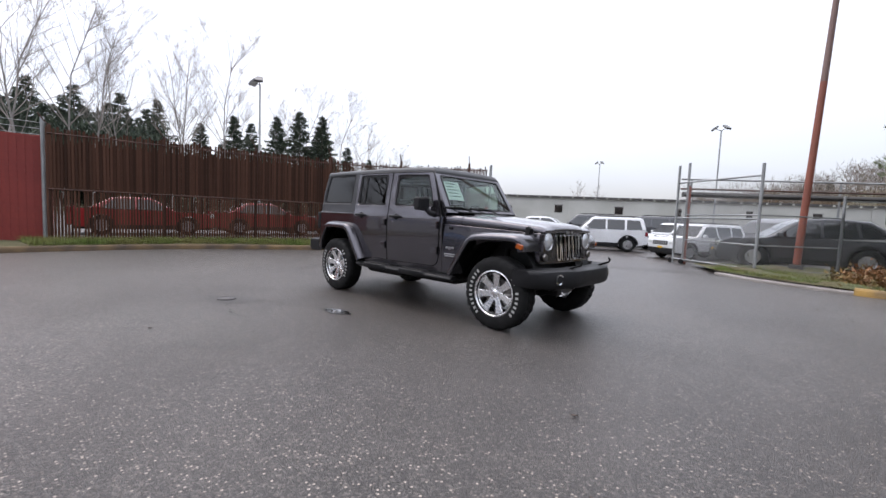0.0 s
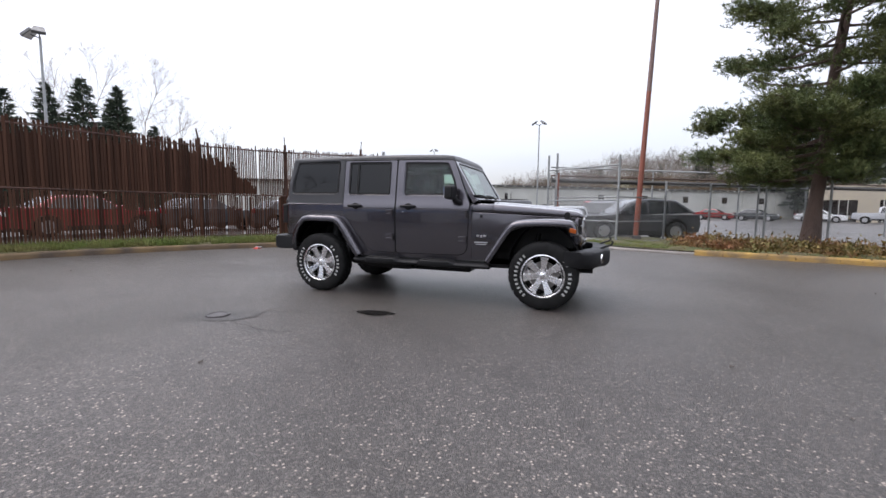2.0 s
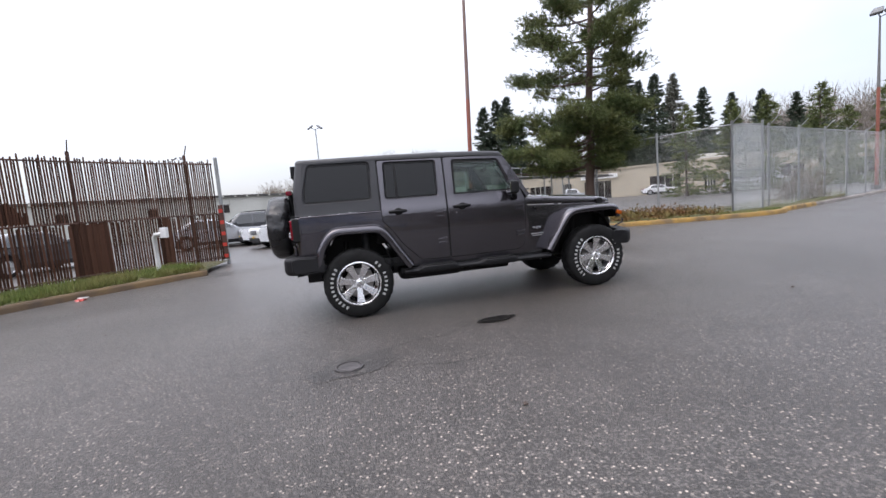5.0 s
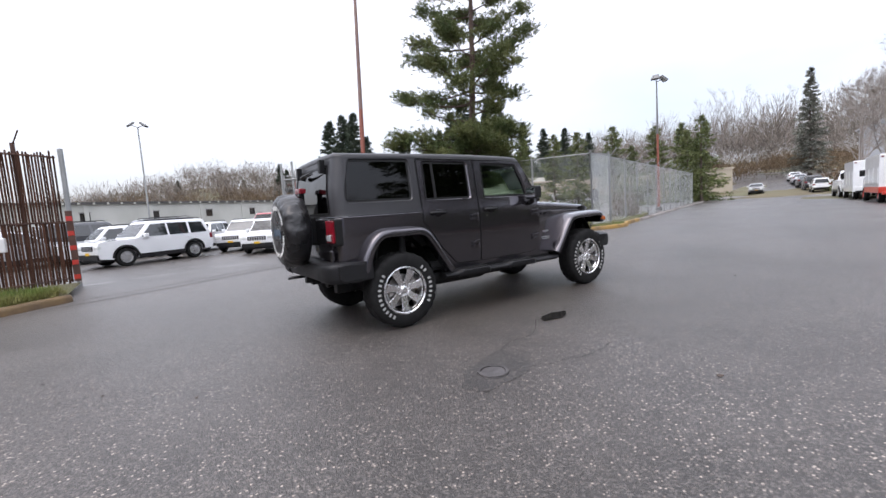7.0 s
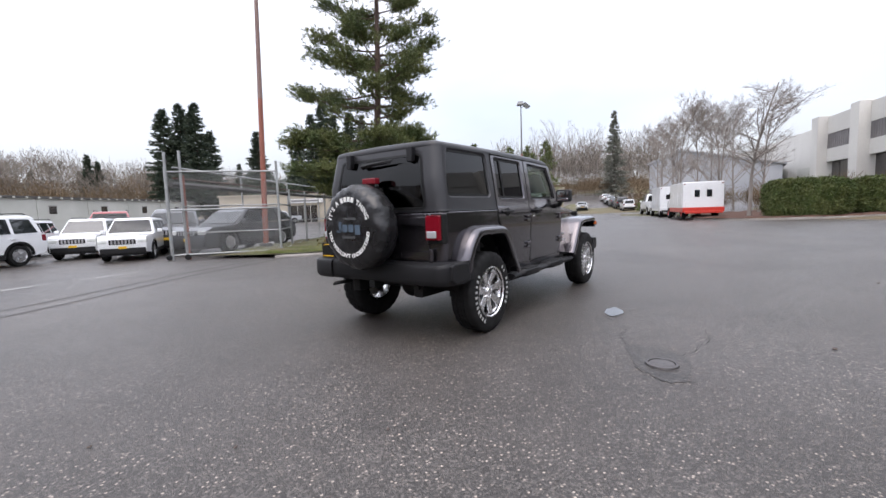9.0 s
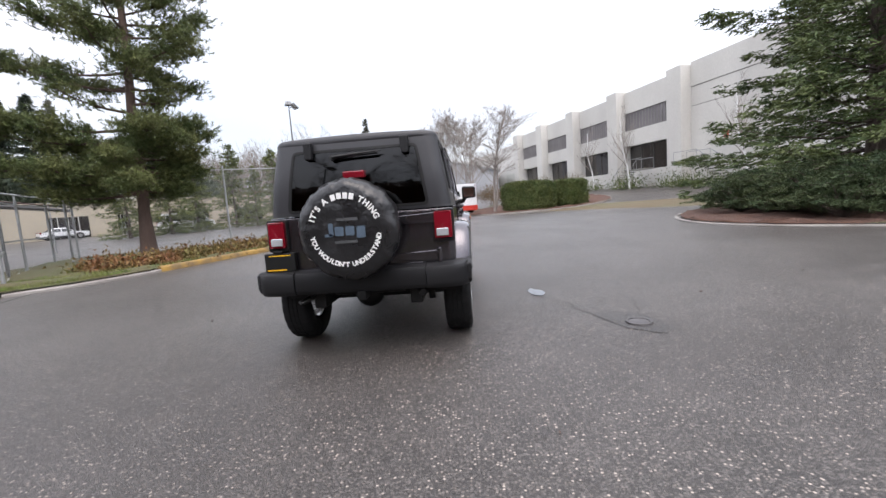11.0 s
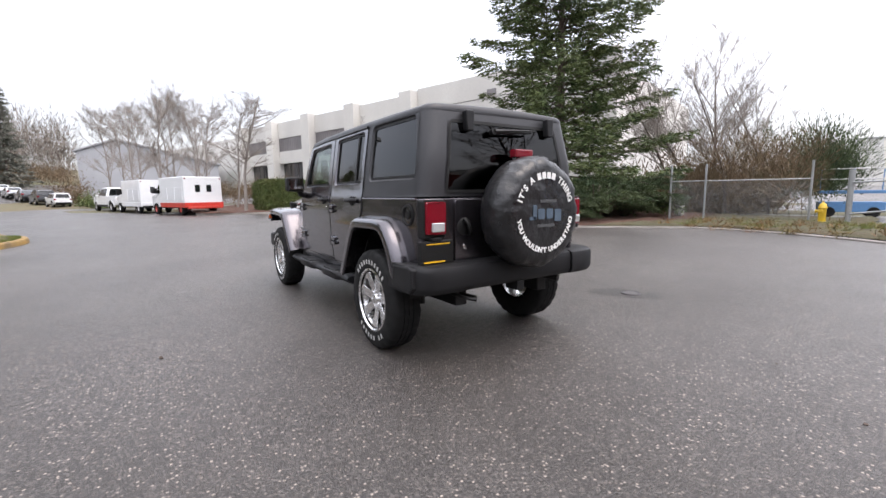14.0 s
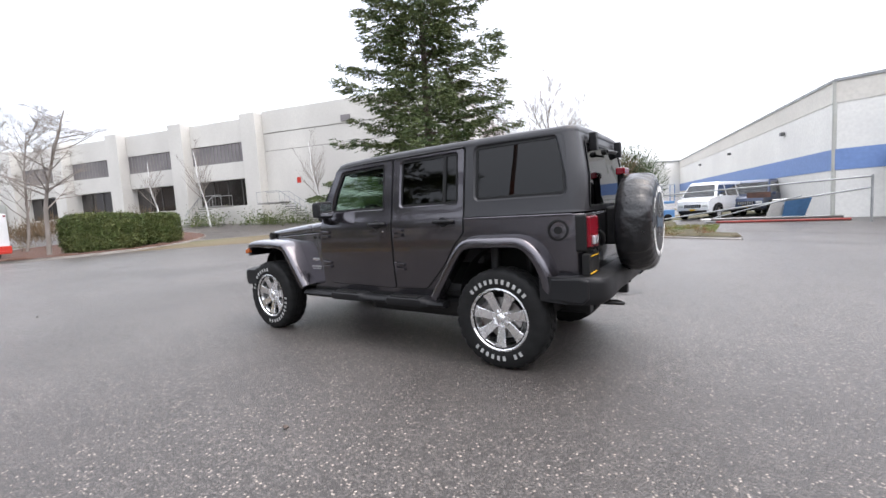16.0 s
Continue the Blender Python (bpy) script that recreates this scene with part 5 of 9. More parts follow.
for s in (-1, 1):
    part("drip_rail", tube_bm([(0.36, s * 0.672, 1.715), (0.0, s * 0.678, 1.737), (-1.14, s * 0.680, 1.748)], 0.009, 6), M_SEAL, car, smooth=60)

# Doors with their windows, handles and hinges.
FRONT_DOOR = rounded([(-0.372, 0.565), (0.56, 0.575), (0.585, 1.19), (0.375, 1.712), (-0.372, 1.738)], [0.03, 0.13, 0.02, 0.05, 0.03], 6)
FRONT_WIN = rounded([(-0.285, 1.285), (0.445, 1.285), (0.40, 1.47), (0.300, 1.690), (-0.28, 1.708)], [0.03, 0.03, 0.01, 0.05, 0.04])
REAR_DOOR = rounded([(-0.73, 0.575), (-0.392, 0.565), (-0.392, 1.738), (-1.142, 1.745), (-1.142, 1.06), (-1.05, 0.96), (-0.93, 0.78)], [0.10, 0.03, 0.03, 0.04, 0.03, 0.05, 0.05], 6)
REAR_WIN = rounded([(-1.095, 1.29), (-0.465, 1.288), (-0.465, 1.716), (-1.085, 1.724)], 0.045)
for s in (-1, 1):
    for nm, poly, win, glass, hx, hinge_x in (("front_door", FRONT_DOOR, FRONT_WIN, M_CLEAR, -0.20, 0.52), ("rear_door", REAR_DOOR, REAR_WIN, M_PRIVACY, -0.955, -0.455)):
        pl = side_place(s, 0.006)
        door = part(nm, panel_bm(poly, [win], pl, 0.05, (), Z_CUTS), M_BODY, car, smooth=35, bevel=0.008)
        # black plate added behind the door; its rim gives the gap its shade
        gap = side_place(s, 0.0005)
        part("door_gap_shade", panel_bm(inset(poly, -0.008), [win], gap, 0.02, (), Z_CUTS), M_SEAL, door)
        part("window_edge", sloped_ring(win, pl, 0.016, 0.018), M_BODY, door, smooth=30)
        win = inset(win, 0.015)
        o, h = ring(win, 0.014)
        part("window_seal", panel_bm(o, h, lambda p, q, d: pl(p, q, d + 0.012), 0.03, (), (1.45, 1.6)), M_SEAL, door, smooth=30)
        part("window_glass", panel_bm(inset(win, 0.006), [], lambda p, q, d: pl(p, q, d + 0.020), 0.004, (), (1.45, 1.6)), glass, door, smooth=60)
        if nm == "rear_door":
            part("window_bar", panel_bm([(-0.965, 1.29), (-0.935, 1.29), (-0.935, 1.705), (-0.965, 1.705)], [], lambda p, q, d: pl(p, q, d + 0.010), 0.012, (), (1.45, 1.6)), M_SEAL, door)
        y0 = side_y(1.15) + 0.006
        bm = bmesh.new()
        add_lathe(bm, [(0, 0.0), (0.047, 0.002), (0.05, 0.006), (0.042, 0.012), (0, 0.006)], pose(hx, s * y0, 1.150, -90 * s, 0, 0) @ Matrix.Diagonal((1, 0.85, 1, 1)), 20)
        add_tube(bm, [(hx - 0.10, s * (y0 + 0.008), 1.152), (hx - 0.09, s * (y0 + 0.034), 1.154), (hx + 0.06, s * (y0 + 0.036), 1.154), (hx + 0.085, s * (y0 + 0.010), 1.152)], 0.017, 8)
        part("door_handle", bm, M_TRIM, door, "black plastic door handle", smooth=50)
        if nm == "front_door":
            bm = bmesh.new()
            add_lathe(bm, [(0, 0.006), (0.011, 0.005), (0.012, 0)], pose(hx - 0.075, s * y0, 1.085, -90 * s, 0, 0), 12)
            part("lock", bm, M_CHROME, door, smooth=40)
        for hz in (1.07, 0.762):
            yh = side_y(hz) + 0.006
            bm = bmesh.new()
            for dz in (0.022, -0.02):
                add_prism(bm, [(hinge_x - 0.06, hz + dz - 0.014), (hinge_x + 0.035, hz + dz - 0.018), (hinge_x + 0.035, hz + dz + 0.018), (hinge_x - 0.06, hz + dz + 0.012)], lambda p, q, d: (p, s * (yh + d), q), -0.01, 0.024)
            add_tube(bm, [(hinge_x + 0.035, s * (yh + 0.016), hz - 0.045), (hinge_x + 0.035, s * (yh + 0.016), hz + 0.045)], 0.014, 8)
            part("hinge", bm, M_BODY, door, bevel=0.004)

for s in (-1, 1):
    part("belt_edge", tube_bm([(x, s * (side_y(1.165) - 0.004), 1.168) for x in (-1.155, -1.6, -2.03)], 0.009, 8), M_BODY, car, smooth=60)

# Windshield frame and glass, leaning back from the cowl.
def shield_place(y, q, d):
    return (0.672 - 0.30 * q - 0.85 * d, y * (1 - 0.085 * q), 1.225 + 0.50 * q - 0.5 * d)


outer = rounded([(-0.735, 0), (0.735, 0), (0.735, 1), (-0.735, 1)], [0, 0, 0.04, 0.04])
hole = rounded([(-0.655, 0.10), (0.655, 0.10), (0.655, 0.93), (-0.655, 0.93)], 0.06)
part("windshield_frame", panel_bm(outer, [hole], shield_place, 0.055, (0,), (0.25, 0.5, 0.75)), M_BODY, car, smooth=35, bevel=0.008)
part("windshield_seal", panel_bm(hole, [inset(hole, 0.02)], lambda p, q, d: shield_place(p, q, d - 0.004), 0.02, (0,), (0.5,)), M_SEAL, car, smooth=30)
part("windshield", panel_bm(inset(hole, 0.008), [], lambda p, q, d: shield_place(p, q, d + 0.004), 0.005, (0,), (0.5,)), M_CLEAR, car, smooth=60)
part("price_sticker", panel_bm([(-0.60, 0.34), (-0.30, 0.34), (-0.30, 0.80), (-0.60, 0.80)], [], lambda p, q, d: shield_place(p, q, d + 0.016), 0.002), M_PAPER, car, "large white price sheet behind the glass")
bm = bmesh.new()
for q, w in ((0.74, 0.2), (0.66, 0.14), (0.58, 0.22), (0.5, 0.18), (0.42, 0.22)):
    for p0 in (-0.57,):
        vs = [bm.verts.new(shield_place(p, qq, 0.0145)) for p, qq in ((p0, q), (p0 + w, q), (p0 + w, q + 0.022), (p0, q + 0.022))]
        bm.faces.new(vs)
part("sticker_bars", bm, M_FAINT, car)
bm = bmesh.new()
add_prism(bm, rounded([(-0.09, 0.80), (0.09, 0.80), (0.09, 0.90), (-0.09, 0.90)], 0.02), lambda p, q, d: shield_place(p, q, d), 0.06, 0.10)
part("rear_view_mirror", bm, M_CABIN, car, bevel=0.008)
for y0, y1 in ((-0.30, -0.62), (0.22, -0.12)):
    a, b = Vector(shield_place(y0, 0.02, -0.03)), Vector(shield_place(y1, 0.13, -0.025))
    bm = bmesh.new()
    add_tube(bm, [a, a.lerp(b, 0.55) + Vector((0.015, 0, 0.01)), b], [0.012, 0.009, 0.006], 6)
    add_tube(bm, [Vector(shield_place(y1 - 0.16, 0.12, -0.012)), Vector(shield_place(y1 + 0.30, 0.10, -0.012))], 0.009, 5)
    part("wiper", bm, M_SEAL, car, smooth=50)


# Cowl, hood and the body sides ahead of the doors.
def hood_half(x):
    k = (x - 0.60) / 1.26
    return 0.715 - 0.165 * k, 1.105 - 0.055 * k, 1.205 - 0.075 * k - 0.02 * k * k


def hood_rows(bm, xs, drop=None):
    rows = []
    for x in xs:
        hw, zl, zt = hood_half(x)
        dz = (drop or {}).get(x, 0.0)
        half = [(hw, zl), (hw + 0.002, zt - 0.05), (hw - 0.008, zt - 0.02), (hw - 0.03, zt - 0.004), (hw - 0.07, zt), (hw * 0.66, zt + 0.006), (hw * 0.58, zt + 0.024), (hw * 0.3, zt + 0.032), (0, zt + 0.034)]
        half = [(y, max(zl - 0.01, z - dz * smooth01((z - zl) / (zt - zl + 0.034)))) for y, z in half]
        rows.append([bm.verts.new((x, y, z)) for y, z in half] + [bm.verts.new((x, -y, z)) for y, z in reversed(half[:-1])])
    for a, b in zip(rows, rows[1:]):
        for k in range(len(a) - 1):
            bm.faces.new((a[k], a[k + 1], b[k + 1], b[k]))
    bm.faces.new(rows[0]), bm.faces.new(rows[-1])
    bmesh.ops.recalc_face_normals(bm, faces=bm.faces)


bm = bmesh.new()
hood_rows(bm, (0.60, 0.66, 0.76, 0.853))
part("cowl", bm, M_BODY, car, smooth=40, bevel=0.004)
bm = bmesh.new()
hood_rows(bm, (0.860, 1.0, 1.2, 1.4, 1.6, 1.75, 1.81, 1.845, 1.868), {1.81: 0.008, 1.845: 0.022, 1.868: 0.05})
hood = part("hood", bm, M_BODY, car, smooth=40, bevel=0.004)
bm = box_bm(0.66, 0.80, -0.52, 0.52, 1.225, 1.243)
part("cowl_grille", bm, M_TRIM, car, bevel=0.006)
for s in (-1, 1):
    bm = bmesh.new()
    rows = []
    for x, zb in ((0.595, 0.51), (0.80, 0.52), (0.90, 0.62), (1.05, 0.86), (1.2, 0.92), (1.5, 0.93), (1.75, 0.90), (1.865, 0.85)):
        hw, zl, zt = hood_half(x)
        yb = lerp_table(((0.595, 0.735), (0.9, 0.71), (1.86, 0.56)), x)
        rows.append([bm.verts.new((x, s * y, z)) for y, z in ((yb, zb), (hw + 0.045 * (1 - (x - 0.595) / 1.27), 0.5 * (zb + zl)), (hw + 0.012, zl - 0.012), (hw - 0.05, zl - 0.012), (yb - 0.05, zb))])
    for a, b in zip(rows, rows[1:]):
        for k in range(5):
            bm.faces.new((a[k], a[(k + 1) % 5], b[(k + 1) % 5], b[k]))
    bm.faces.new(rows[0]), bm.faces.new(rows[-1])
    bmesh.ops.recalc_face_normals(bm, faces=bm.faces)
    part("front_side_panel", bm, M_BODY, car, smooth=35, bevel=0.004)
    hw, zl, zt = hood_half(1.70)
    bm = bmesh.new()
    add_prism(bm, rounded([(1.675, zl - 0.06), (1.725, zl - 0.06), (1.735, zl + 0.03), (1.71, zl + 0.055), (1.675, zl + 0.04)], 0.012), lambda p, q, d: (p, s * (hw + d), q), 0.0, 0.05)
    part("hood_latch", bm, M_SEAL, car, "black rubber hood latch", bevel=0.006)
    # badges beside the door: plain bright bars
    for x, z, w, h in ((0.695, 0.812, 0.030, 0.022), (0.735, 0.806, 0.022, 0.03), (0.775, 0.812, 0.030, 0.022), (0.735, 0.735, 0.16, 0.012), (0.735, 0.712, 0.13, 0.010)):
        y0 = lerp_table(((0.595, 0.752), (0.9, 0.724)), x)
        bm = box_bm(x - w / 2, x + w / 2, min(s * (y0 - 0.01), s * (y0 + 0.012)), max(s * (y0 - 0.01), s * (y0 + 0.012)), z - h / 2, z + h / 2)
        part("badge", bm, M_SILVER, car, bevel=0.003)
    bm = bmesh.new()
    add_lathe(bm, [(0, 0.02), (0.014, 0.016), (0.018, 0)], pose(0.73, s * 0.735, 1.045, -90 * s, 0, 0), 14)
    part("side_bump_stop", bm, M_SEAL, car, smooth=50)

# Grille with seven slots and round headlamps.
def grille_place(y, z, d):
    return (1.905 - 0.10 * (z - 0.72) - 0.06 * (abs(y) / 0.6) ** 2 - d, y, z)


outer = rounded([(-0.595, 0.725), (0.595, 0.725), (0.575, 1.035), (0.50, 1.085), (-0.50, 1.085), (-0.575, 1.035)], [0.03, 0.03, 0.08, 0.1, 0.1, 0.08], 5)
slots = [rounded([(y - 0.022, 0.765), (y + 0.022, 0.765), (y + 0.027, 1.022), (y - 0.027, 1.022)], 0.018) for y in (-0.261 + 0.087 * k for k in range(7))]
lamps = [[(s * 0.455 + 0.098 * math.cos(a), 0.955 + 0.098 * math.sin(a)) for a in (2 * math.pi * k / 24 for k in range(24))] for s in (-1, 1)]
grille = part("grille", panel_bm(outer, slots + lamps, grille_place, 0.05, (-0.36, 0, 0.36)), M_BODY, car, smooth=35, bevel=0.006)
for sl in slots:
    part("slot_insert", panel_bm(inset(sl, -0.012), [inset(sl, 0.004)], lambda p, q, d: grille_place(p, q, d - 0.010), 0.05), M_CHROME, grille, "bright grille slot surround", smooth=30)
part("radiator_screen", box_bm(1.80, 1.815, -0.34, 0.34, 0.74, 1.04), M_SEAL, grille)
part("radiator_backing", box_bm(1.70, 1.79, -0.58, 0.58, 0.70, 1.03), M_SEAL, grille)
for s in (-1, 1):
    m = pose(1.845, s * 0.455, 0.955, 0, 90, 0)
    bm = bmesh.new()
    add_lathe(bm, [(0.097, -0.03), (0.099, 0.018), (0.092, 0.022), (0.088, 0.01), (0.05, -0.02), (0, -0.035)], m, 28)
    lamp = part("headlamp", bm, M_CHROME, grille, "round chrome headlamp", smooth=40)
    bm = bmesh.new()
    add_lathe(bm, [(0.091, 0.012), (0.07, 0.028), (0.04, 0.036), (0, 0.039)], m, 28)
    part("lens", bm, M_LAMPGLASS, lamp, smooth=60)
    bm = bmesh.new()
    add_lathe(bm, [(0, 0.02), (0.035, 0.016), (0.042, 0)], pose(1.868, s * 0.52, 0.79, 0, 90, 0), 18)
    part("turn_signal", bm, M_DISC, grille, smooth=50)
bm = bmesh.new()
for k in range(4):
    add_box(bm, 1.862, 1.875, -0.075 + 0.04 * k, -0.05 + 0.04 * k, 1.043, 1.066)
part("emblem_bars", bm, M_SILVER, grille)


# Wheel flares: a lip swept along each opening.
def flare_bm(path, s, y_in, y_out, wide, per=5):
    P = smooth_line(path, per)
    bm, rows = bmesh.new(), []
    for i, p in enumerate(P):
        d = (P[min(i + 1, len(P) - 1)] - P[max(i - 1, 0)]).normalized()
        nrm = Vector((-d.y, d.x))
        if nrm.dot(Vector((p.x - (sum(q.x for q in P) / len(P)), p.y - 0.5))) < 0:
            nrm = -nrm
        yo = y_out - 0.012 * abs(2 * i / (len(P) - 1) - 1) ** 3
        sec = ((y_in, 0.012), (yo - 0.085, 0.004), (yo - 0.035, -0.006), (yo - 0.010, -0.020), (yo, -0.042), (yo - 0.004, -wide), (yo - 0.02, -wide - 0.006), (yo - 0.03, -wide + 0.01), (y_in, -wide + 0.02))
        rows.append([bm.verts.new((p.x + nrm.x * o, s * y, p.y + nrm.y * o)) for y, o in sec])
    for a, b in zip(rows, rows[1:]):
        for k in range(len(a)):
            bm.faces.new((a[k], a[(k + 1) % len(a)], b[(k + 1) % len(a)], b[k]))
    bm.faces.new(rows[0]), bm.faces.new(rows[-1])
    bmesh.ops.recalc_face_normals(bm, faces=bm.faces)
    return bm


for s in (-1, 1):
    f = part("front_flare", flare_bm([(0.80, 0.545), (0.90, 0.70), (1.02, 0.885), (1.10, 0.975), (1.21, 1.012), (1.45, 1.026), (1.68, 1.026), (1.77, 1.005), (1.815, 0.945), (1.83, 0.86)], s, 0.56, 0.892, 0.072), M_BODY, car, smooth=50)
    bm = bmesh.new()
    add_prism(bm, rounded([(1.742, 0.895), (1.815, 0.875), (1.818, 0.925), (1.755, 0.945)], 0.015), lambda p, q, d: (p, s * d, q), 0.86, 0.901)
    part("side_marker", bm, M_AMBER, f, "amber side marker lens", bevel=0.006)
    part("rear_flare", flare_bm([(-0.835, 0.545), (-0.94, 0.70), (-1.05, 0.87), (-1.13, 0.97), (-1.23, 1.022), (-1.45, 1.030), (-1.66, 1.028), (-1.765, 0.98), (-1.85, 0.875), (-1.905, 0.75), (-1.93, 0.63)], s, 0.70, 0.888, 0.080), M_BODY, car, smooth=50)
    for hx, w in ((1.46, 0.40), (-1.47, 0.40)):
        bm = bmesh.new()
        rows = []
        for k in range(13):
            a = math.pi * k / 12
            rows.append([bm.verts.new((hx + w * 1.02 * math.cos(a), s * y, 0.46 + 0.50 * math.sin(a))) for y in (0.30, 0.74 if hx < 0 else 0.66)])
        for a, b in zip(rows, rows[1:]):
            bm.faces.new((a[0], a[1], b[1], b[0]))
        bm.faces.new([r[0] for r in rows])
        part("wheel_liner", bm, M_SEAL, car, smooth=50)

# Bumpers.
def bumper_bm(path, sec):
    """path: (y, x, scale) across the car; sec: (back from the face, height)."""
    bm, rows = bmesh.new(), []
    for y, x, k, sgn in path:
        rows.append([bm.verts.new((x - sgn * o, y, 0.645 + (h - 0.645) * k)) for o, h in sec])
    n = len(sec)
    for a, b in zip(rows, rows[1:]):
        for k in range(n):
            bm.faces.new((a[k], a[(k + 1) % n], b[(k + 1) % n], b[k]))
    bm.faces.new(rows[0]), bm.faces.new(rows[-1])
    bmesh.ops.recalc_face_normals(bm, faces=bm.faces)
    return bm


SEC = ((0.04, 0.545), (0.008, 0.575), (0.0, 0.61), (0.0, 0.69), (0.012, 0.722), (0.045, 0.738), (0.20, 0.742), (0.20, 0.56))
side = [(0.0, 2.185, 1, 1), (0.30, 2.183, 1, 1), (0.42, 2.170, 1, 1), (0.50, 2.12, 1, 1), (0.62, 2.085, 0.98, 1), (0.74, 2.04, 0.95, 1), (0.82, 1.98, 0.92, 1), (0.865, 1.90, 0.88, 1)]
fb = part("front_bumper", bumper_bm([(-y, x, k, g) for y, x, k, g in reversed(side[1:])] + side, SEC), M_TRIM, car, "black grained plastic front bumper", smooth=40)
fb.location.z = -0.05
for s in (-1, 1):
    bm = bmesh.new()
    add_lathe(bm, [(0.055, 0), (0.055, 0.012), (0.046, 0.010), (0.03, 0.0), (0, -0.004)], pose(2.086, s * 0.60, 0.645, 0, 90, 8 * s), 20)
    part("fog_lamp", bm, M_CHROME, fb, smooth=50)
    bm = bmesh.new()
    add_tube(bm, [(2.07, s * 0.36, 0.735), (2.13, s * 0.36, 0.765), (2.19, s * 0.36, 0.785), (2.205, s * 0.36, 0.815), (2.185, s * 0.36, 0.835)], 0.012, 8)
    part("tow_hook", bm, M_SEAL, fb, smooth=50)
part("lower_valance", box_bm(1.82, 2.02, -0.55, 0.55, 0.46, 0.58), M_SEAL, car, bevel=0.02)

SECR = ((0.03, 0.555), (0.006, 0.58), (0.0, 0.60), (0.0, 0.70), (0.010, 0.728), (0.04, 0.742), (0.20, 0.745), (0.20, 0.57))
rb = part("rear_bumper", bumper_bm([(y, -2.245, 1, -1) for y in (-0.525, 0, 0.525)], SECR), M_TRIM, car, "black grained plastic rear bumper", smooth=40)
for s in (-1, 1):
    end = [(0.53, -2.262, 1, -1), (0.66, -2.262, 1, -1), (0.76, -2.25, 1, -1), (0.82, -2.215, 1, -1), (0.86, -2.14, 1, -1), (0.875, -2.02, 0.98, -1)]
    part("bumper_end", bumper_bm([(s * y, x, k, g) for y, x, k, g in end], SECR), M_TRIM, rb, smooth=40)
    bm = bmesh.new()
    add_prism(bm, rounded([(-1.87, 0.575), (-2.12, 0.56), (-2.16, 0.60), (-2.16, 0.725), (-2.10, 0.742), (-1.90, 0.735)], 0.02), lambda p, q, d: (p, s * d, q), 0.70, 0.88)
    part("bumper_return", bm, M_TRIM, rb, bevel=0.015)
part("hitch", box_bm(-2.23, -2.1, -0.035, 0.035, 0.49, 0.56), M_SEAL, car, bevel=0.006)
bm = bmesh.new()
add_tube(bm, [(-2.05, 0.50, 0.50), (-2.25, 0.50, 0.505), (-2.29, 0.47, 0.50), (-2.25, 0.44, 0.505), (-2.08, 0.44, 0.50)], 0.013, 8)
part("tow_loop", bm, M_SEAL, car, smooth=50)

# Tail lamps, tailgate, plate.
for s in (-1, 1):
    bm = bmesh.new()
    add_prism(bm, rounded([(0.595, 0.905), (0.765, 0.905), (0.765, 1.165), (0.595, 1.165)], 0.02), lambda p, q, d: (d, s * p, q), -2.125, -2.05)
    base = part("tail_lamp", bm, M_SEAL, car, "red tail lamp with white reverse lens", bevel=0.006)
    bm = bmesh.new()
    add_prism(bm, rounded([(0.610, 0.935), (0.750, 0.935), (0.750, 1.150), (0.610, 1.150)], 0.015), lambda p, q, d: (d + (0.02 if p > 0.73 else 0), s * p, q), -2.165, -2.07)
    part("red_lens", bm, M_TAIL, base, bevel=0.01)
    part("reverse_lens", box_bm(-2.171, -2.15, min(s * 0.625, s * 0.72), max(s * 0.625, s * 0.72), 0.955, 1.015), M_LAMPGLASS, base, bevel=0.006)
gate_poly = rounded([(-0.60, 0.665), (0.505, 0.665), (0.505, 1.16), (-0.60, 1.16)], 0.025)
tg = part("tailgate", panel_bm(gate_poly, [], lambda p, q, d: (-2.112 + d, p, q), 0.02), M_BODY, car, smooth=35, bevel=0.006)
bm = bmesh.new()
add_lathe(bm, [(0, 0.004), (0.05, 0.006), (0.062, 0.0)], pose(-2.112, 0.425, 0.975, 0, -90, 0), 20)
add_tube(bm, [(-2.125, 0.395, 0.92), (-2.15, 0.405, 0.95), (-2.15, 0.425, 1.00), (-2.125, 0.435, 1.03)], 0.014, 8)
part("tailgate_handle", bm, M_SEAL, tg, smooth=50)
bm = bmesh.new()
add_lathe(bm, [(0, 0.008), (0.016, 0.006), (0.018, 0)], pose(-2.112, 0.425, 0.835, 0, -90, 0), 14)
part("tailgate_lock", bm, M_CHROME, tg, smooth=50)
for z in (1.10, 0.80):
    bm = bmesh.new()
    add_prism(bm, [(-0.66, z - 0.045), (-0.30, z - 0.03), (-0.30, z + 0.03), (-0.66, z + 0.045)], lambda p, q, d: (-2.112 - d, p, q), 0.0, 0.026)
    add_tube(bm, [(-2.13, -0.635, z - 0.06), (-2.13, -0.635, z + 0.06)], 0.02, 8)
    part("tailgate_hinge", bm, M_BODY, tg, bevel=0.006)
for z in (0.74, 0.775):
    part("vent_rib", box_bm(-2.122, -2.11, -0.5, -0.2, z, z + 0.012), M_BODY, tg, bevel=0.003)
plate = part("plate_bracket", box_bm(-2.150, -2.10, 0.545, 0.80, 0.745, 0.895), M_SEAL, car, "black plate holder with yellow printed bars", bevel=0.006)
for z0, z1, y0, y1 in ((0.873, 0.880, 0.58, 0.76), (0.754, 0.764, 0.62, 0.78)):
    part("printed_bar", box_bm(-2.154, -2.149, y0, y1, z0, z1), M_STRIPE, plate)
part("plate_lamp", box_bm(-2.16, -2.10, 0.64, 0.72, 0.897, 0.915), M_SEAL, plate, bevel=0.004)

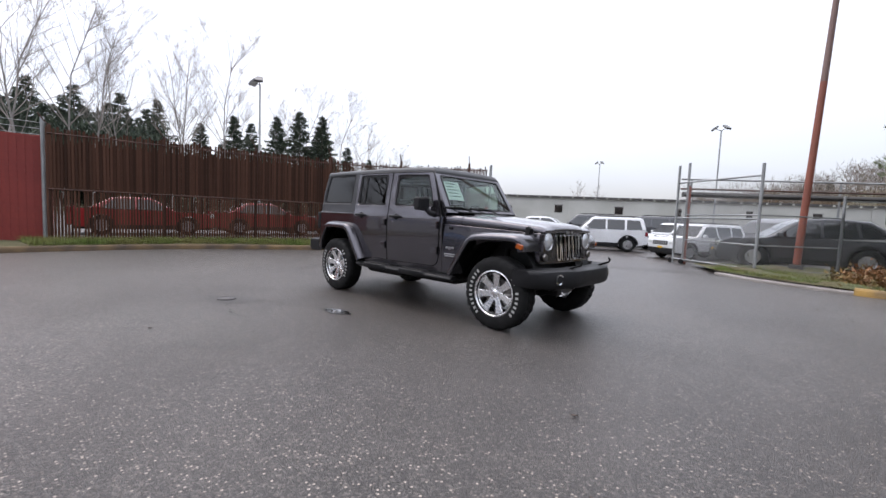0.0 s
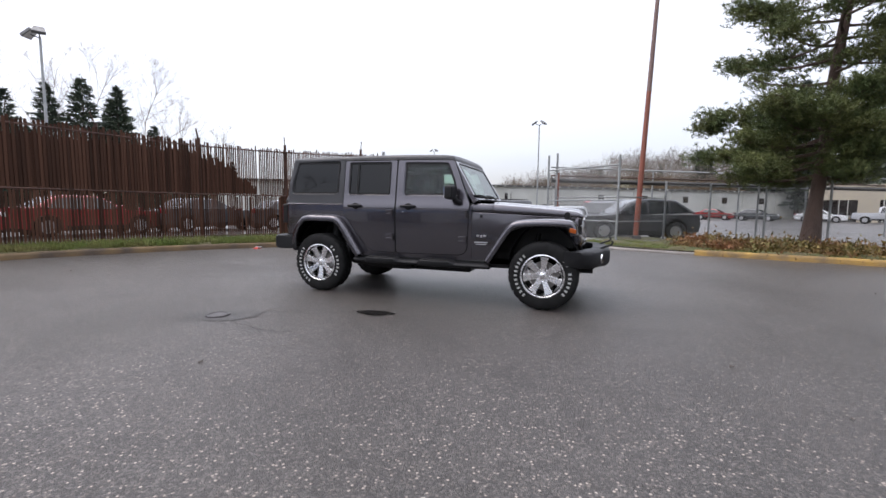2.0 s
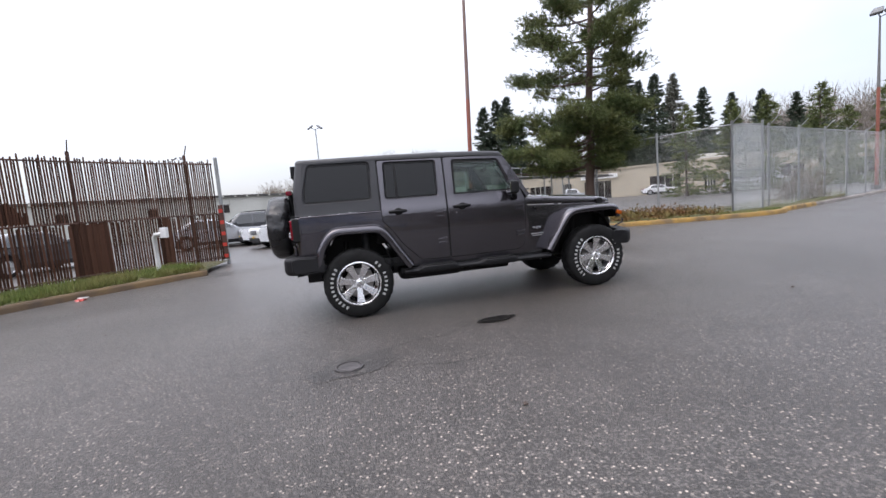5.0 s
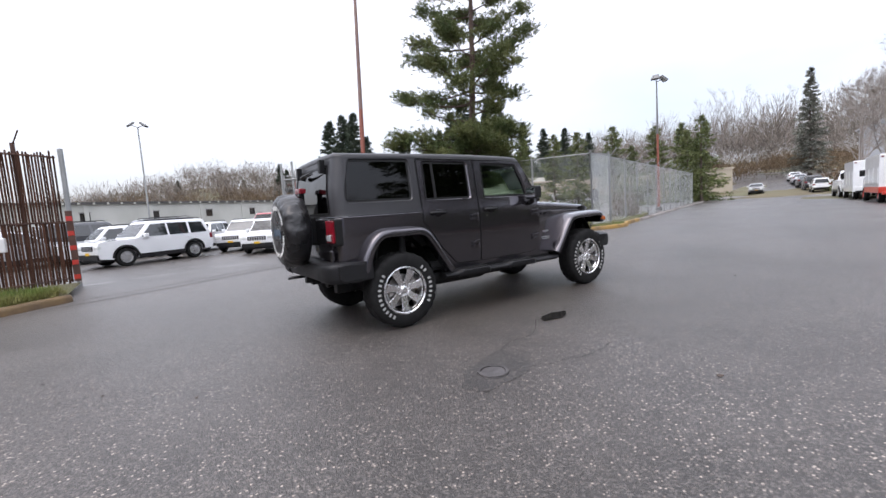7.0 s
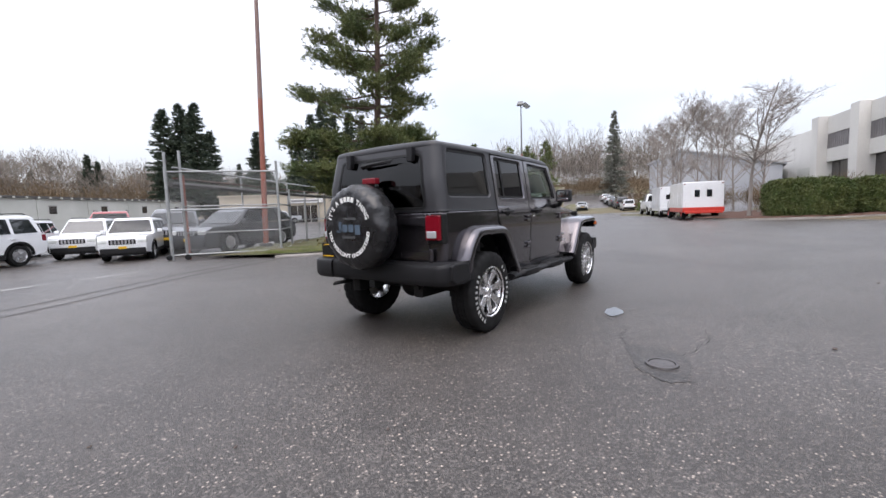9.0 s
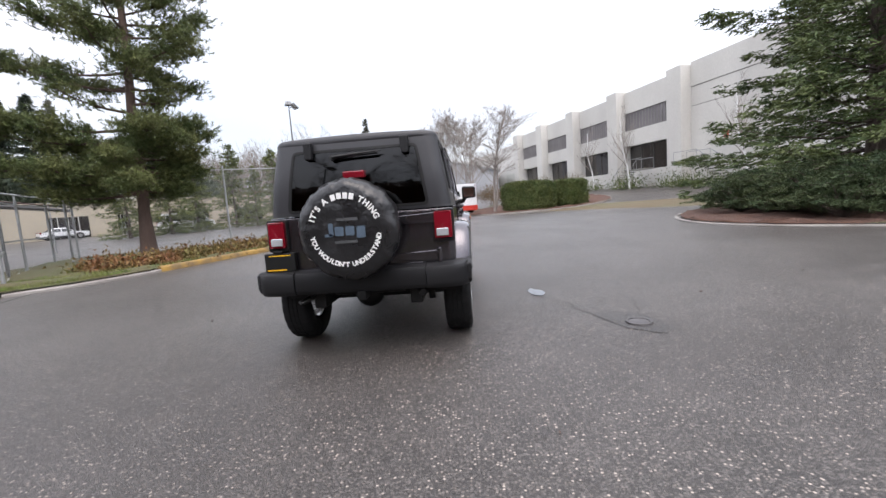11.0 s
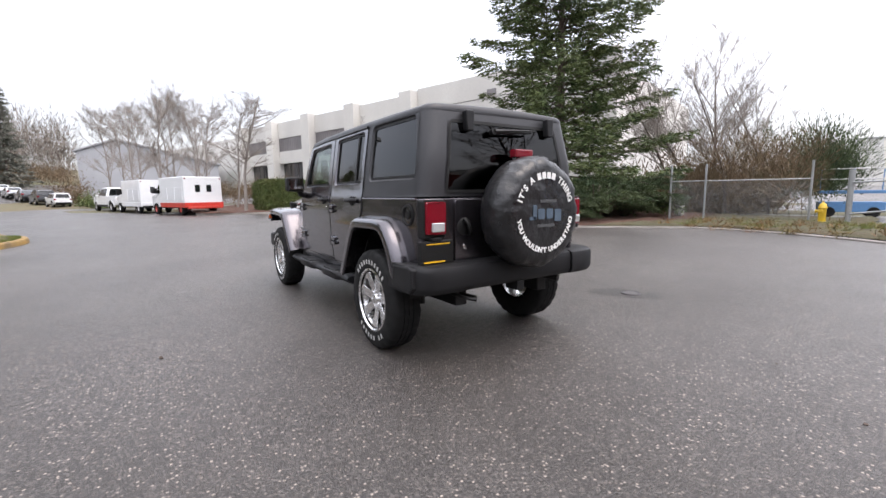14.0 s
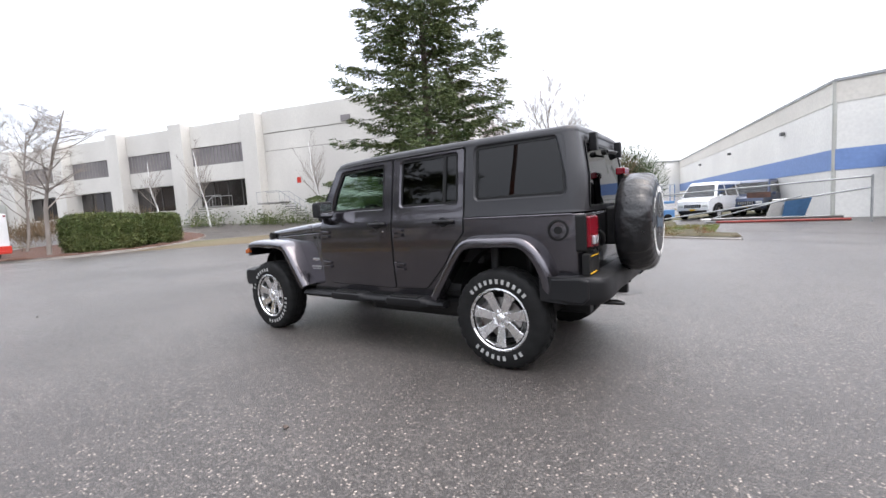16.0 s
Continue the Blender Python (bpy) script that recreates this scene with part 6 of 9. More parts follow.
# Rear glass fittings.
for y in (0.365, -0.415):
    bm = bmesh.new()
    m = pose(-2.055, y, 1.69, 0, 0, 0)
    add_prism(bm, rounded([(-0.028, -0.065), (0.028, -0.065), (0.036, 0.07), (-0.036, 0.07)], 0.012), lambda p, q, d: m @ Vector((-d - 0.06 * max(0, -q) , p, q)), 0.0, 0.055)
    part("glass_hinge", bm, M_TRIM, car, "black rear glass hinge", bevel=0.008)
bm = bmesh.new()
add_tube(bm, [(-2.09, 0.165, 1.625), (-2.125, 0.165, 1.63)], 0.024, 10)
add_tube(bm, [(-2.125, 0.165, 1.63), (-2.13, 0.0, 1.642), (-2.122, -0.23, 1.655)], [0.016, 0.012, 0.005], 6)
add_tube(bm, [(-2.112, 0.14, 1.622), (-2.112, -0.20, 1.640)], 0.008, 5)
part("rear_wiper", bm, M_SEAL, car, smooth=50)
bm = bmesh.new()
add_tube(bm, [(-2.12, -0.02, 1.02), (-2.19, -0.02, 1.10), (-2.19, -0.02, 1.47)], 0.028, 8)
part("lamp_stalk", bm, M_SEAL, car, smooth=50)
part("brake_lamp", box_bm(-2.235, -2.165, -0.105, 0.062, 1.448, 1.505), M_TAIL, car, "red high brake lamp above the spare wheel", bevel=0.01)

# Spare wheel under a creased vinyl cover.
SP = (-2.47, 0.01, 1.062)
bm = bmesh.new()
prof = [(0.0, 0.0), (0.10, 0.0), (0.16, -0.001), (0.2, -0.002), (0.245, -0.004), (0.29, -0.006), (0.315, -0.012), (0.335, -0.02), (0.362, -0.045), (0.378, -0.085), (0.384, -0.14), (0.380, -0.20), (0.365, -0.245), (0.32, -0.265), (0.0, -0.265)]
add_lathe(bm, prof, None, 96)
for v in bm.verts:
    r, a = math.hypot(v.co.x, v.co.y), math.atan2(v.co.y, v.co.x)
    if 0.28 < r:
        k = smooth01((r - 0.28) / 0.08)
        w = 0.015 * noise.noise((5.5 * math.cos(a), 5.5 * math.sin(a), 9 * v.co.z)) + 0.010 * noise.noise((16 * math.cos(a), 16 * math.sin(a), 6 * v.co.z))
        v.co.x += k * w * math.cos(a)
        v.co.y += k * w * math.sin(a)
        v.co.z += k * 0.5 * w
    elif r > 0.05:
        v.co.z += 0.004 * noise.noise((9 * v.co.x, 9 * v.co.y, 2)) + 0.006 * smooth01((r - 0.17) / 0.1) * noise.noise((7 * math.cos(a), 7 * math.sin(a), 3 * r))
SPM = Matrix.Translation(SP) @ Matrix(((0, 0, -1, 0), (-1, 0, 0, 0), (0, 1, 0, 0), (0, 0, 0, 1)))
bm.transform(SPM)
bmesh.ops.recalc_face_normals(bm, faces=bm.faces)
cover = part("spare_wheel_cover", bm, M_VINYL, car, "black creased vinyl spare wheel cover with white lettering", smooth=60)
part("spare_carrier", box_bm(-2.24, -2.10, -0.16, 0.16, 0.90, 1.2), M_SEAL, car, bevel=0.02)


def glyph(ch, size):
    cu = bpy.data.curves.new("glyph", "FONT")
    cu.body, cu.size, cu.extrude, cu.offset, cu.align_x, cu.align_y = ch, size, 0.0008, 0.0022, "CENTER", "CENTER"
    ob = bpy.data.objects.new("glyph", cu)
    scene.collection.objects.link(ob)
    bpy.context.view_layer.update()
    me = bpy.data.meshes.new_from_object(ob.evaluated_get(bpy.context.evaluated_depsgraph_get()))
    bpy.data.objects.remove(ob)
    return me


def ring_text(words, radius, size, mid_deg, step, top):
    """Letters on an arc of the cover; # stands for a plain block."""
    n = len(words)
    widths = [{" ": 0.55, "I": 0.5, "'": 0.38, "W": 1.3, "#": 1.0}.get(c, 1.0) for c in words]
    total, run = sum(widths), 0.0
    for c, w in zip(words, widths):
        pos = (run + w / 2 - total / 2) * step
        run += w
        if c == " ":
            continue
        ang = radians(mid_deg - pos if top else mid_deg + pos)
        m = SPM @ Matrix.Translation((radius * math.cos(ang), radius * math.sin(ang), 0.0015)) @ Matrix.Rotation(ang - math.pi / 2 if top else ang + math.pi / 2, 4, "Z")
        if c == "#":
            bm = box_bm(-size * 0.29, size * 0.29, -size * 0.36, size * 0.36, 0, 0.0016, m=m)
            part("printed_block", bm, M_LETTER, cover)
        else:
            bm = bmesh.new()
            bm.from_mesh(glyph(c, size))
            bm.transform(m)
            part("letter", bm, M_LETTER, cover)


ring_text("IT'S A #### THING", 0.252, 0.060, 90, 10.4, True)
ring_text("YOU WOULDN'T UNDERSTAND", 0.250, 0.047, 270, 7.6, False)
for x, y, w, h, mt in ((-0.105, 0.01, 0.035, 0.095, M_LOGO), (-0.125, -0.03, 0.06, 0.022, M_LOGO), (-0.045, -0.003, 0.065, 0.068, M_LOGO), (0.035, -0.003, 0.065, 0.068, M_LOGO), (0.115, -0.015, 0.065, 0.085, M_LOGO),
                       (0.02, 0.082, 0.16, 0.02, M_FAINT), (0.0, -0.082, 0.17, 0.02, M_FAINT)):
    bm = bmesh.new()
    add_prism(bm, rounded([(x - w / 2, y - h / 2), (x + w / 2, y - h / 2), (x + w / 2, y + h / 2), (x - w / 2, y + h / 2)], 0.012), lambda p, q, d: SPM @ Vector((p, q, d)), 0.001, 0.0035)
    part("printed_block", bm, mt, cover)

# Fuel filler on the driver's side.
bm = bmesh.new()
add_lathe(bm, [(0.075, 0), (0.075, 0.010), (0.062, 0.012), (0.056, -0.004), (0.03, -0.004), (0.028, 0.010), (0, 0.010)], pose(-1.93, side_y(1.06) - 0.004, 1.06, -90, 0, 0), 28)
part("fuel_filler", bm, M_SEAL, car, "black round fuel filler", smooth=40)

# Mirrors.
for s in (-1, 1):
    bm = bmesh.new()
    add_prism(bm, rounded([(0.80, 1.235), (0.985, 1.245), (0.985, 1.395), (0.80, 1.405)], 0.03), lambda p, q, d: (d - 0.02 * (abs(q - 1.32) / 0.08) * (d > 0.4), s * p, q), 0.345, 0.455)
    mir = part("door_mirror", bm, M_TRIM, car, "black plastic door mirror", bevel=0.018, segments=3)
    part("mirror_glass", box_bm(0.338, 0.346, min(s * 0.822, s * 0.965), max(s * 0.822, s * 0.965), 1.262, 1.378), M_CHROME, mir)
    part("mirror_arm", tube_bm([(0.47, s * 0.745, 1.20), (0.45, s * 0.81, 1.21), (0.42, s * 0.84, 1.255)], [0.035, 0.032, 0.03], 8), M_TRIM, mir, smooth=50)

# Side steps: a moulded rail with two raised pads.
for s in (-1, 1):
    def step_top(x):
        h = 0.0
        for a, b in ((-0.80, -0.30), (-0.06, 0.44)):
            h = max(h, smooth01((x - a) / 0.07) * smooth01((b - x) / 0.07))
        return h

    bm, rows = bmesh.new(), []
    xs = sorted([-0.95, -0.90, 0.80, 0.86] + [a + 0.0175 * k for a in (-0.80, -0.37, -0.06, 0.37) for k in range(5)])
    for x in xs:
        h = step_top(x)
        e = 1 - 0.75 * (smooth01((-0.88 - x) / 0.07) + smooth01((x - 0.79) / 0.07))
        o, up = 0.845 + 0.038 * h, 0.482 + 0.026 * h
        rows.append([bm.verts.new((x, s * y, z)) for y, z in ((0.74, 0.435), (o - 0.05, 0.425), (o - 0.012, 0.432 + 0.02 * (1 - e)), (o, 0.455), (o - 0.004, up - 0.014), (o - 0.022, up), (0.79, up + 0.006), (0.74, up + 0.004))])
    for a, b in zip(rows, rows[1:]):
        for k in range(8):
            bm.faces.new((a[k], a[(k + 1) % 8], b[(k + 1) % 8], b[k]))
    bm.faces.new(rows[0]), bm.faces.new(rows[-1])
    bmesh.ops.recalc_face_normals(bm, faces=bm.faces)
    st = part("side_step", bm, M_TRIM, car, "black plastic side step", smooth=40)
    for x0, x1 in ((-0.71, -0.39), (0.03, 0.35)):
        part("step_pad", box_bm(x0, x1, min(s * 0.79, s * 0.868), max(s * 0.79, s * 0.868), 0.500, 0.517), M_SEAL, st, bevel=0.006)
    for x in (-0.75, 0.0, 0.7):
        part("step_bracket", box_bm(x - 0.03, x + 0.03, min(s * 0.40, s * 0.78), max(s * 0.40, s * 0.78), 0.42, 0.47), M_SEAL, st, bevel=0.006)

# Chassis and underside.
for s in (-1, 1):
    part("frame_rail", box_bm(-2.05, 2.0, min(s * 0.36, s * 0.46), max(s * 0.36, s * 0.46), 0.40, 0.53), M_SEAL, car, bevel=0.01)
part("floor_pan", box_bm(-2.02, 0.70, -0.70, 0.70, 0.52, 0.56), M_SEAL, car)
part("engine_block", box_bm(0.72, 1.72, -0.46, 0.46, 0.42, 1.0), M_SEAL, car, bevel=0.03)
part("skid_plate", box_bm(-0.6, 0.5, -0.34, 0.34, 0.30, 0.42), M_SEAL, car, bevel=0.03)
part("fuel_tank", box_bm(-1.05, 0.05, 0.10, 0.66, 0.31, 0.50), M_SEAL, car, bevel=0.05)
part("muffler", box_bm(-1.0, -0.2, -0.64, -0.36, 0.33, 0.50), M_SEAL, car, bevel=0.07)
part("drive_shaft", tube_bm([(-1.35, 0.05, 0.42), (-0.55, 0.05, 0.45)], 0.035, 10), M_SEAL, car, smooth=50)
part("drive_shaft", tube_bm([(0.4, -0.15, 0.43), (1.35, -0.1, 0.42)], 0.03, 10), M_SEAL, car, smooth=50)
for s in (-1, 1):
    part("sill", box_bm(-0.86, 0.80, min(s * 0.60, s * 0.735), max(s * 0.60, s * 0.735), 0.44, 0.53), M_SEAL, car, bevel=0.02)
    for x in (1.473, -1.473):
        part("shock_absorber", tube_bm([(x - 0.16, s * 0.50, 0.34), (x - 0.10, s * 0.46, 0.85)], 0.03, 8), M_SEAL, car, smooth=50)
for x in (1.473, -1.473):
    part("axle", tube_bm([(x, -0.72, 0.40), (x, 0.72, 0.40)], 0.045, 10), M_SEAL, car, smooth=50)
    bm = bmesh.new()
    bmesh.ops.create_uvsphere(bm, u_segments=16, v_segments=10, radius=0.14, matrix=pose(x, 0.12, 0.40))
    part("differential", bm, M_SEAL, car, smooth=60)
bm = bmesh.new()
add_tube(bm, [(-1.92, -0.30, 0.56), (-1.92, 0.30, 0.56)], 0.08, 14)
add_tube(bm, [(-1.92, -0.3, 0.54), (-2.05, -0.45, 0.52), (-2.16, -0.48, 0.51)], 0.028, 10)
part("exhaust", bm, M_SEAL, car, smooth=50)

# Cabin.
part("dashboard", box_bm(0.30, 0.60, -0.70, 0.70, 0.90, 1.20), M_CABIN, car, bevel=0.05, segments=3)
part("cabin_floor_trim", box_bm(-2.0, 0.60, -0.69, 0.69, 0.56, 0.62), M_CABIN, car)
for x, ys in ((-0.12, (-0.36, 0.36)), (-1.02, (-0.35, 0.35))):
    for y in ys:
        bm = bmesh.new()
        add_prism(bm, rounded([(x - 0.22, 0.78), (x + 0.28, 0.82), (x + 0.30, 0.92), (x - 0.18, 0.94)], 0.04), lambda p, q, d: (p, y + d, q), -0.25, 0.25)
        seat = part("car_seat", bm, M_SEAT, car, bevel=0.04, segments=3)
        bm = bmesh.new()
        add_prism(bm, rounded([(x - 0.30, 0.86), (x - 0.14, 0.88), (x - 0.24, 1.36), (x - 0.36, 1.36)], 0.04), lambda p, q, d: (p, y + d * (1 - 0.25 * (q > 1.2)), q), -0.24, 0.24)
        part("backrest", bm, M_SEAT, seat, bevel=0.04, segments=3)
        bm = bmesh.new()
        add_prism(bm, rounded([(x - 0.36, 1.39), (x - 0.26, 1.39), (x - 0.28, 1.56), (x - 0.37, 1.56)], 0.03), lambda p, q, d: (p, y + d, q), -0.12, 0.12)
        part("headrest", bm, M_SEAT, seat, bevel=0.03, segments=3)
bm = bmesh.new()
m = pose(0.16, 0.36, 1.18, 0, -65, 0)
ringpts = [m @ Vector((0.185 * math.cos(a), 0.185 * math.sin(a), 0)) for a in (2 * math.pi * k / 28 for k in range(29))]
add_tube(bm, ringpts, 0.016, 8, caps=False)
for a in (0.3, math.pi - 0.3, 1.5 * math.pi):
    add_tube(bm, [m @ Vector((0, 0, -0.03)), m @ Vector((0.18 * math.sin(a + math.pi / 2), 0.18 * math.cos(a + math.pi / 2), 0))], 0.014, 6)
add_tube(bm, [m @ Vector((0, 0, 0)), m @ Vector((0, 0, -0.2))], 0.05, 10)
part("steering_wheel", bm, M_CABIN, car, smooth=50)
bm = bmesh.new()
for x in (-0.42, -1.35):
    add_tube(bm, [(x, -0.62, 0.62), (x, -0.60, 1.60), (x, -0.52, 1.68), (x, 0.52, 1.68), (x, 0.60, 1.60), (x, 0.62, 0.62)], 0.04, 8)
for s in (-1, 1):
    add_tube(bm, [(-1.95, s * 0.60, 1.1), (-1.35, s * 0.55, 1.67), (-0.42, s * 0.55, 1.68), (0.30, s * 0.56, 1.67)], 0.035, 8)
part("roll_bar", bm, M_CABIN, car, smooth=50)


# Wheels: tyre, polished seven-spoke rim, brake disc; the letters on the tyre are plain raised blocks.
def make_wheel(y, x, mesh_cache={}):
    s = 1 if y > 0 else -1
    m = pose(x, y, 0.391, -90 * s, 0, 0) @ Matrix.Diagonal((0.97, 0.97, 0.95, 1))

    def piece(name, key, maker, mat, parent, label="", smooth=40, bevel=0.0):
        if key not in mesh_cache:
            ob = finish(name, maker(), mat, smooth, 0)
            mesh_cache[key] = ob.data
        else:
            ob = new(name, mesh_cache[key])
        ob.parent = parent
        if parent is car:
            ob.matrix_basis = m
        if bevel:
            b = ob.modifiers.new("bevel", "BEVEL")
            b.width, b.segments, b.limit_method, b.angle_limit = bevel, 2, "ANGLE", radians(35)
        return tagged(ob, label)

    def hub_bm():
        bm = bmesh.new()
        add_lathe(bm, [(0.0, 0.035), (0.165, 0.035), (0.165, 0.010), (0.08, 0.010), (0.08, -0.10), (0, -0.10)], None, 40)
        for a in (0.4,):
            add_box(bm, 0.09, 0.18, -0.07, 0.07, 0.0, 0.05, m=Matrix.Rotation(a, 4, "Z"))
        return bm

    def tyre_bm():
        bm = bmesh.new()
        prof = [(0.222, -0.105), (0.236, -0.118), (0.275, -0.129), (0.318, -0.1295), (0.352, -0.125), (0.378, -0.117), (0.394, -0.105), (0.401, -0.085), (0.401, -0.045), (0.393, -0.043), (0.393, -0.035), (0.402, -0.033), (0.402, -0.004), (0.394, -0.002), (0.394, 0.002), (0.402, 0.004), (0.402, 0.033), (0.393, 0.035), (0.393, 0.043), (0.401, 0.045), (0.401, 0.085), (0.394, 0.105), (0.378, 0.117), (0.352, 0.125), (0.318, 0.1295), (0.275, 0.129), (0.236, 0.118), (0.222, 0.105)]
        n = 96
        rings = []
        for i, (r, h) in enumerate(prof):
            row = []
            for k in range(n):
                dr = 0.0
                if 0.05 < abs(h) < 0.12 and r > 0.36 and k % 4 == 0:
                    dr = -0.012
                elif abs(h) < 0.034 and r > 0.4 and k % 3 == 0:
                    dr = -0.008
                a = 2 * math.pi * (k + (0.5 if h > 0 else 0)) / n
                row.append(bm.verts.new(((r + dr) * math.cos(a), (r + dr) * math.sin(a), h)))
            rings.append(row)
        for a, b in zip(rings, rings[1:]):
            for k in range(n):
                bm.faces.new((a[k], a[(k + 1) % n], b[(k + 1) % n], b[k]))
        bmesh.ops.recalc_face_normals(bm, faces=bm.faces)
        return bm

    def rim_bm():
        bm = bmesh.new()
        add_lathe(bm, [(0.19, -0.11), (0.205, -0.02), (0.212, 0.06), (0.222, 0.092), (0.236, 0.098), (0.243, 0.108), (0.243, 0.116), (0.232, 0.119), (0.224, 0.110), (0.222, 0.098)], None, 64)
        bmesh.ops.recalc_face_normals(bm, faces=bm.faces)
        return bm

    def spoke_bm():
        bm = bmesh.new()
        poly = [(0.05, -0.033), (0.10, -0.032), (0.17, -0.039), (0.226, -0.055), (0.226, 0.055), (0.17, 0.039), (0.10, 0.032), (0.05, 0.033)]

        def at(p, q, d):
            z = 0.075 + 0.028 * smooth01((p - 0.05) / 0.17) - 0.008 * math.sin(math.pi * min(1, max(0, (p - 0.05) / 0.18)))
            return (p, q * (1.0 if d == 0 else 0.72), z - d)
        add_prism(bm, poly, at, 0.035, 0.0)
        bmesh.ops.recalc_face_normals(bm, faces=bm.faces)
        return bm

    def cap_bm():
        bm = bmesh.new()
        add_lathe(bm, [(0.085, 0.03), (0.083, 0.066), (0.074, 0.076), (0.044, 0.079), (0.040, 0.092), (0.032, 0.098), (0.0, 0.100)], None, 40)
        return bm

    def nut_bm():
        bm = bmesh.new()
        add_lathe(bm, [(0.012, 0.06), (0.012, 0.088), (0.008, 0.093), (0, 0.094)], pose(0.0625, 0, 0), 6)
        return bm

    wheel = piece("wheel", "hub", hub_bm, M_DISC, car, "wheel with polished seven-spoke rim and white-lettered tyre")
    piece("tyre", "tyre", tyre_bm, M_RUBBER, wheel, "black all-terrain tyre", 50)
    wider = Matrix.Translation((0, 0, 0.008)) @ Matrix.Diagonal((1.045, 1.045, 1, 1))
    piece("rim", "rim", rim_bm, M_ALLOY, wheel, "", 50).matrix_basis = wider
    first = 0.75 if (x < 0 and s > 0) else 0.25 + 0.4 * (x > 0)
    for k in range(7):
        o = piece("spoke", "spoke", spoke_bm, M_ALLOY, wheel, "", 30, 0.006)
        o.matrix_basis = wider @ Matrix.Rotation(2 * math.pi * (k + first) / 7, 4, "Z")
    piece("centre_cap", "cap", cap_bm, M_ALLOY, wheel, "", 40)
    for k in range(5):
        o = piece("wheel_nut", "nut", nut_bm, M_CHROME, wheel, "", 30)
        o.matrix_basis = Matrix.Rotation(2 * math.pi * (k + 0.1) / 5, 4, "Z")

    def block_bm():
        return box_bm(-0.0115, 0.0115, -0.018, 0.018, 0, 0.003)

    turn = -1.65 - 0.5 * math.pi if (x < 0 and s > 0) else 0.3 + 1.7 * ((x * 3.7 + y) % 1)
    for mid, count, step in ((1.65, 11, 0.165), (4.75, 9, 0.165)):
        for k in range(count):
            if count == 9 and k == 6:
                continue
            ang = turn + mid + (k - (count - 1) / 2) * step
            o = piece("raised_block", "block", block_bm, M_TYREWHITE, wheel, "", None)
            o.matrix_basis = Matrix.Rotation(ang, 4, "Z") @ pose(0.307, 0, 0.1288, 0, 0, -90)
    return wheel


for x in (1.473, -1.473):
    for y in (0.738, -0.738):
        make_wheel(y, x)

# ---------- parked vehicles ----------
M_PWHITE = paint_material("white_car_paint", (0.62, 0.63, 0.64), 0.0, 1.0, 0.4)
M_PDARK = paint_material("charcoal_car_paint", (0.045, 0.047, 0.052), 0.4, 1.0, 0.4)
M_PRED = paint_material("red_car_paint", (0.22, 0.012, 0.012), 0.2, 1.0, 0.4)
M_PSILVER = paint_material("silver_car_paint", (0.42, 0.43, 0.45), 0.6, 1.0, 0.4)
M_PBLUE = paint_material("dark_blue_car_paint", (0.03, 0.045, 0.09), 0.4, 1.0, 0.4)


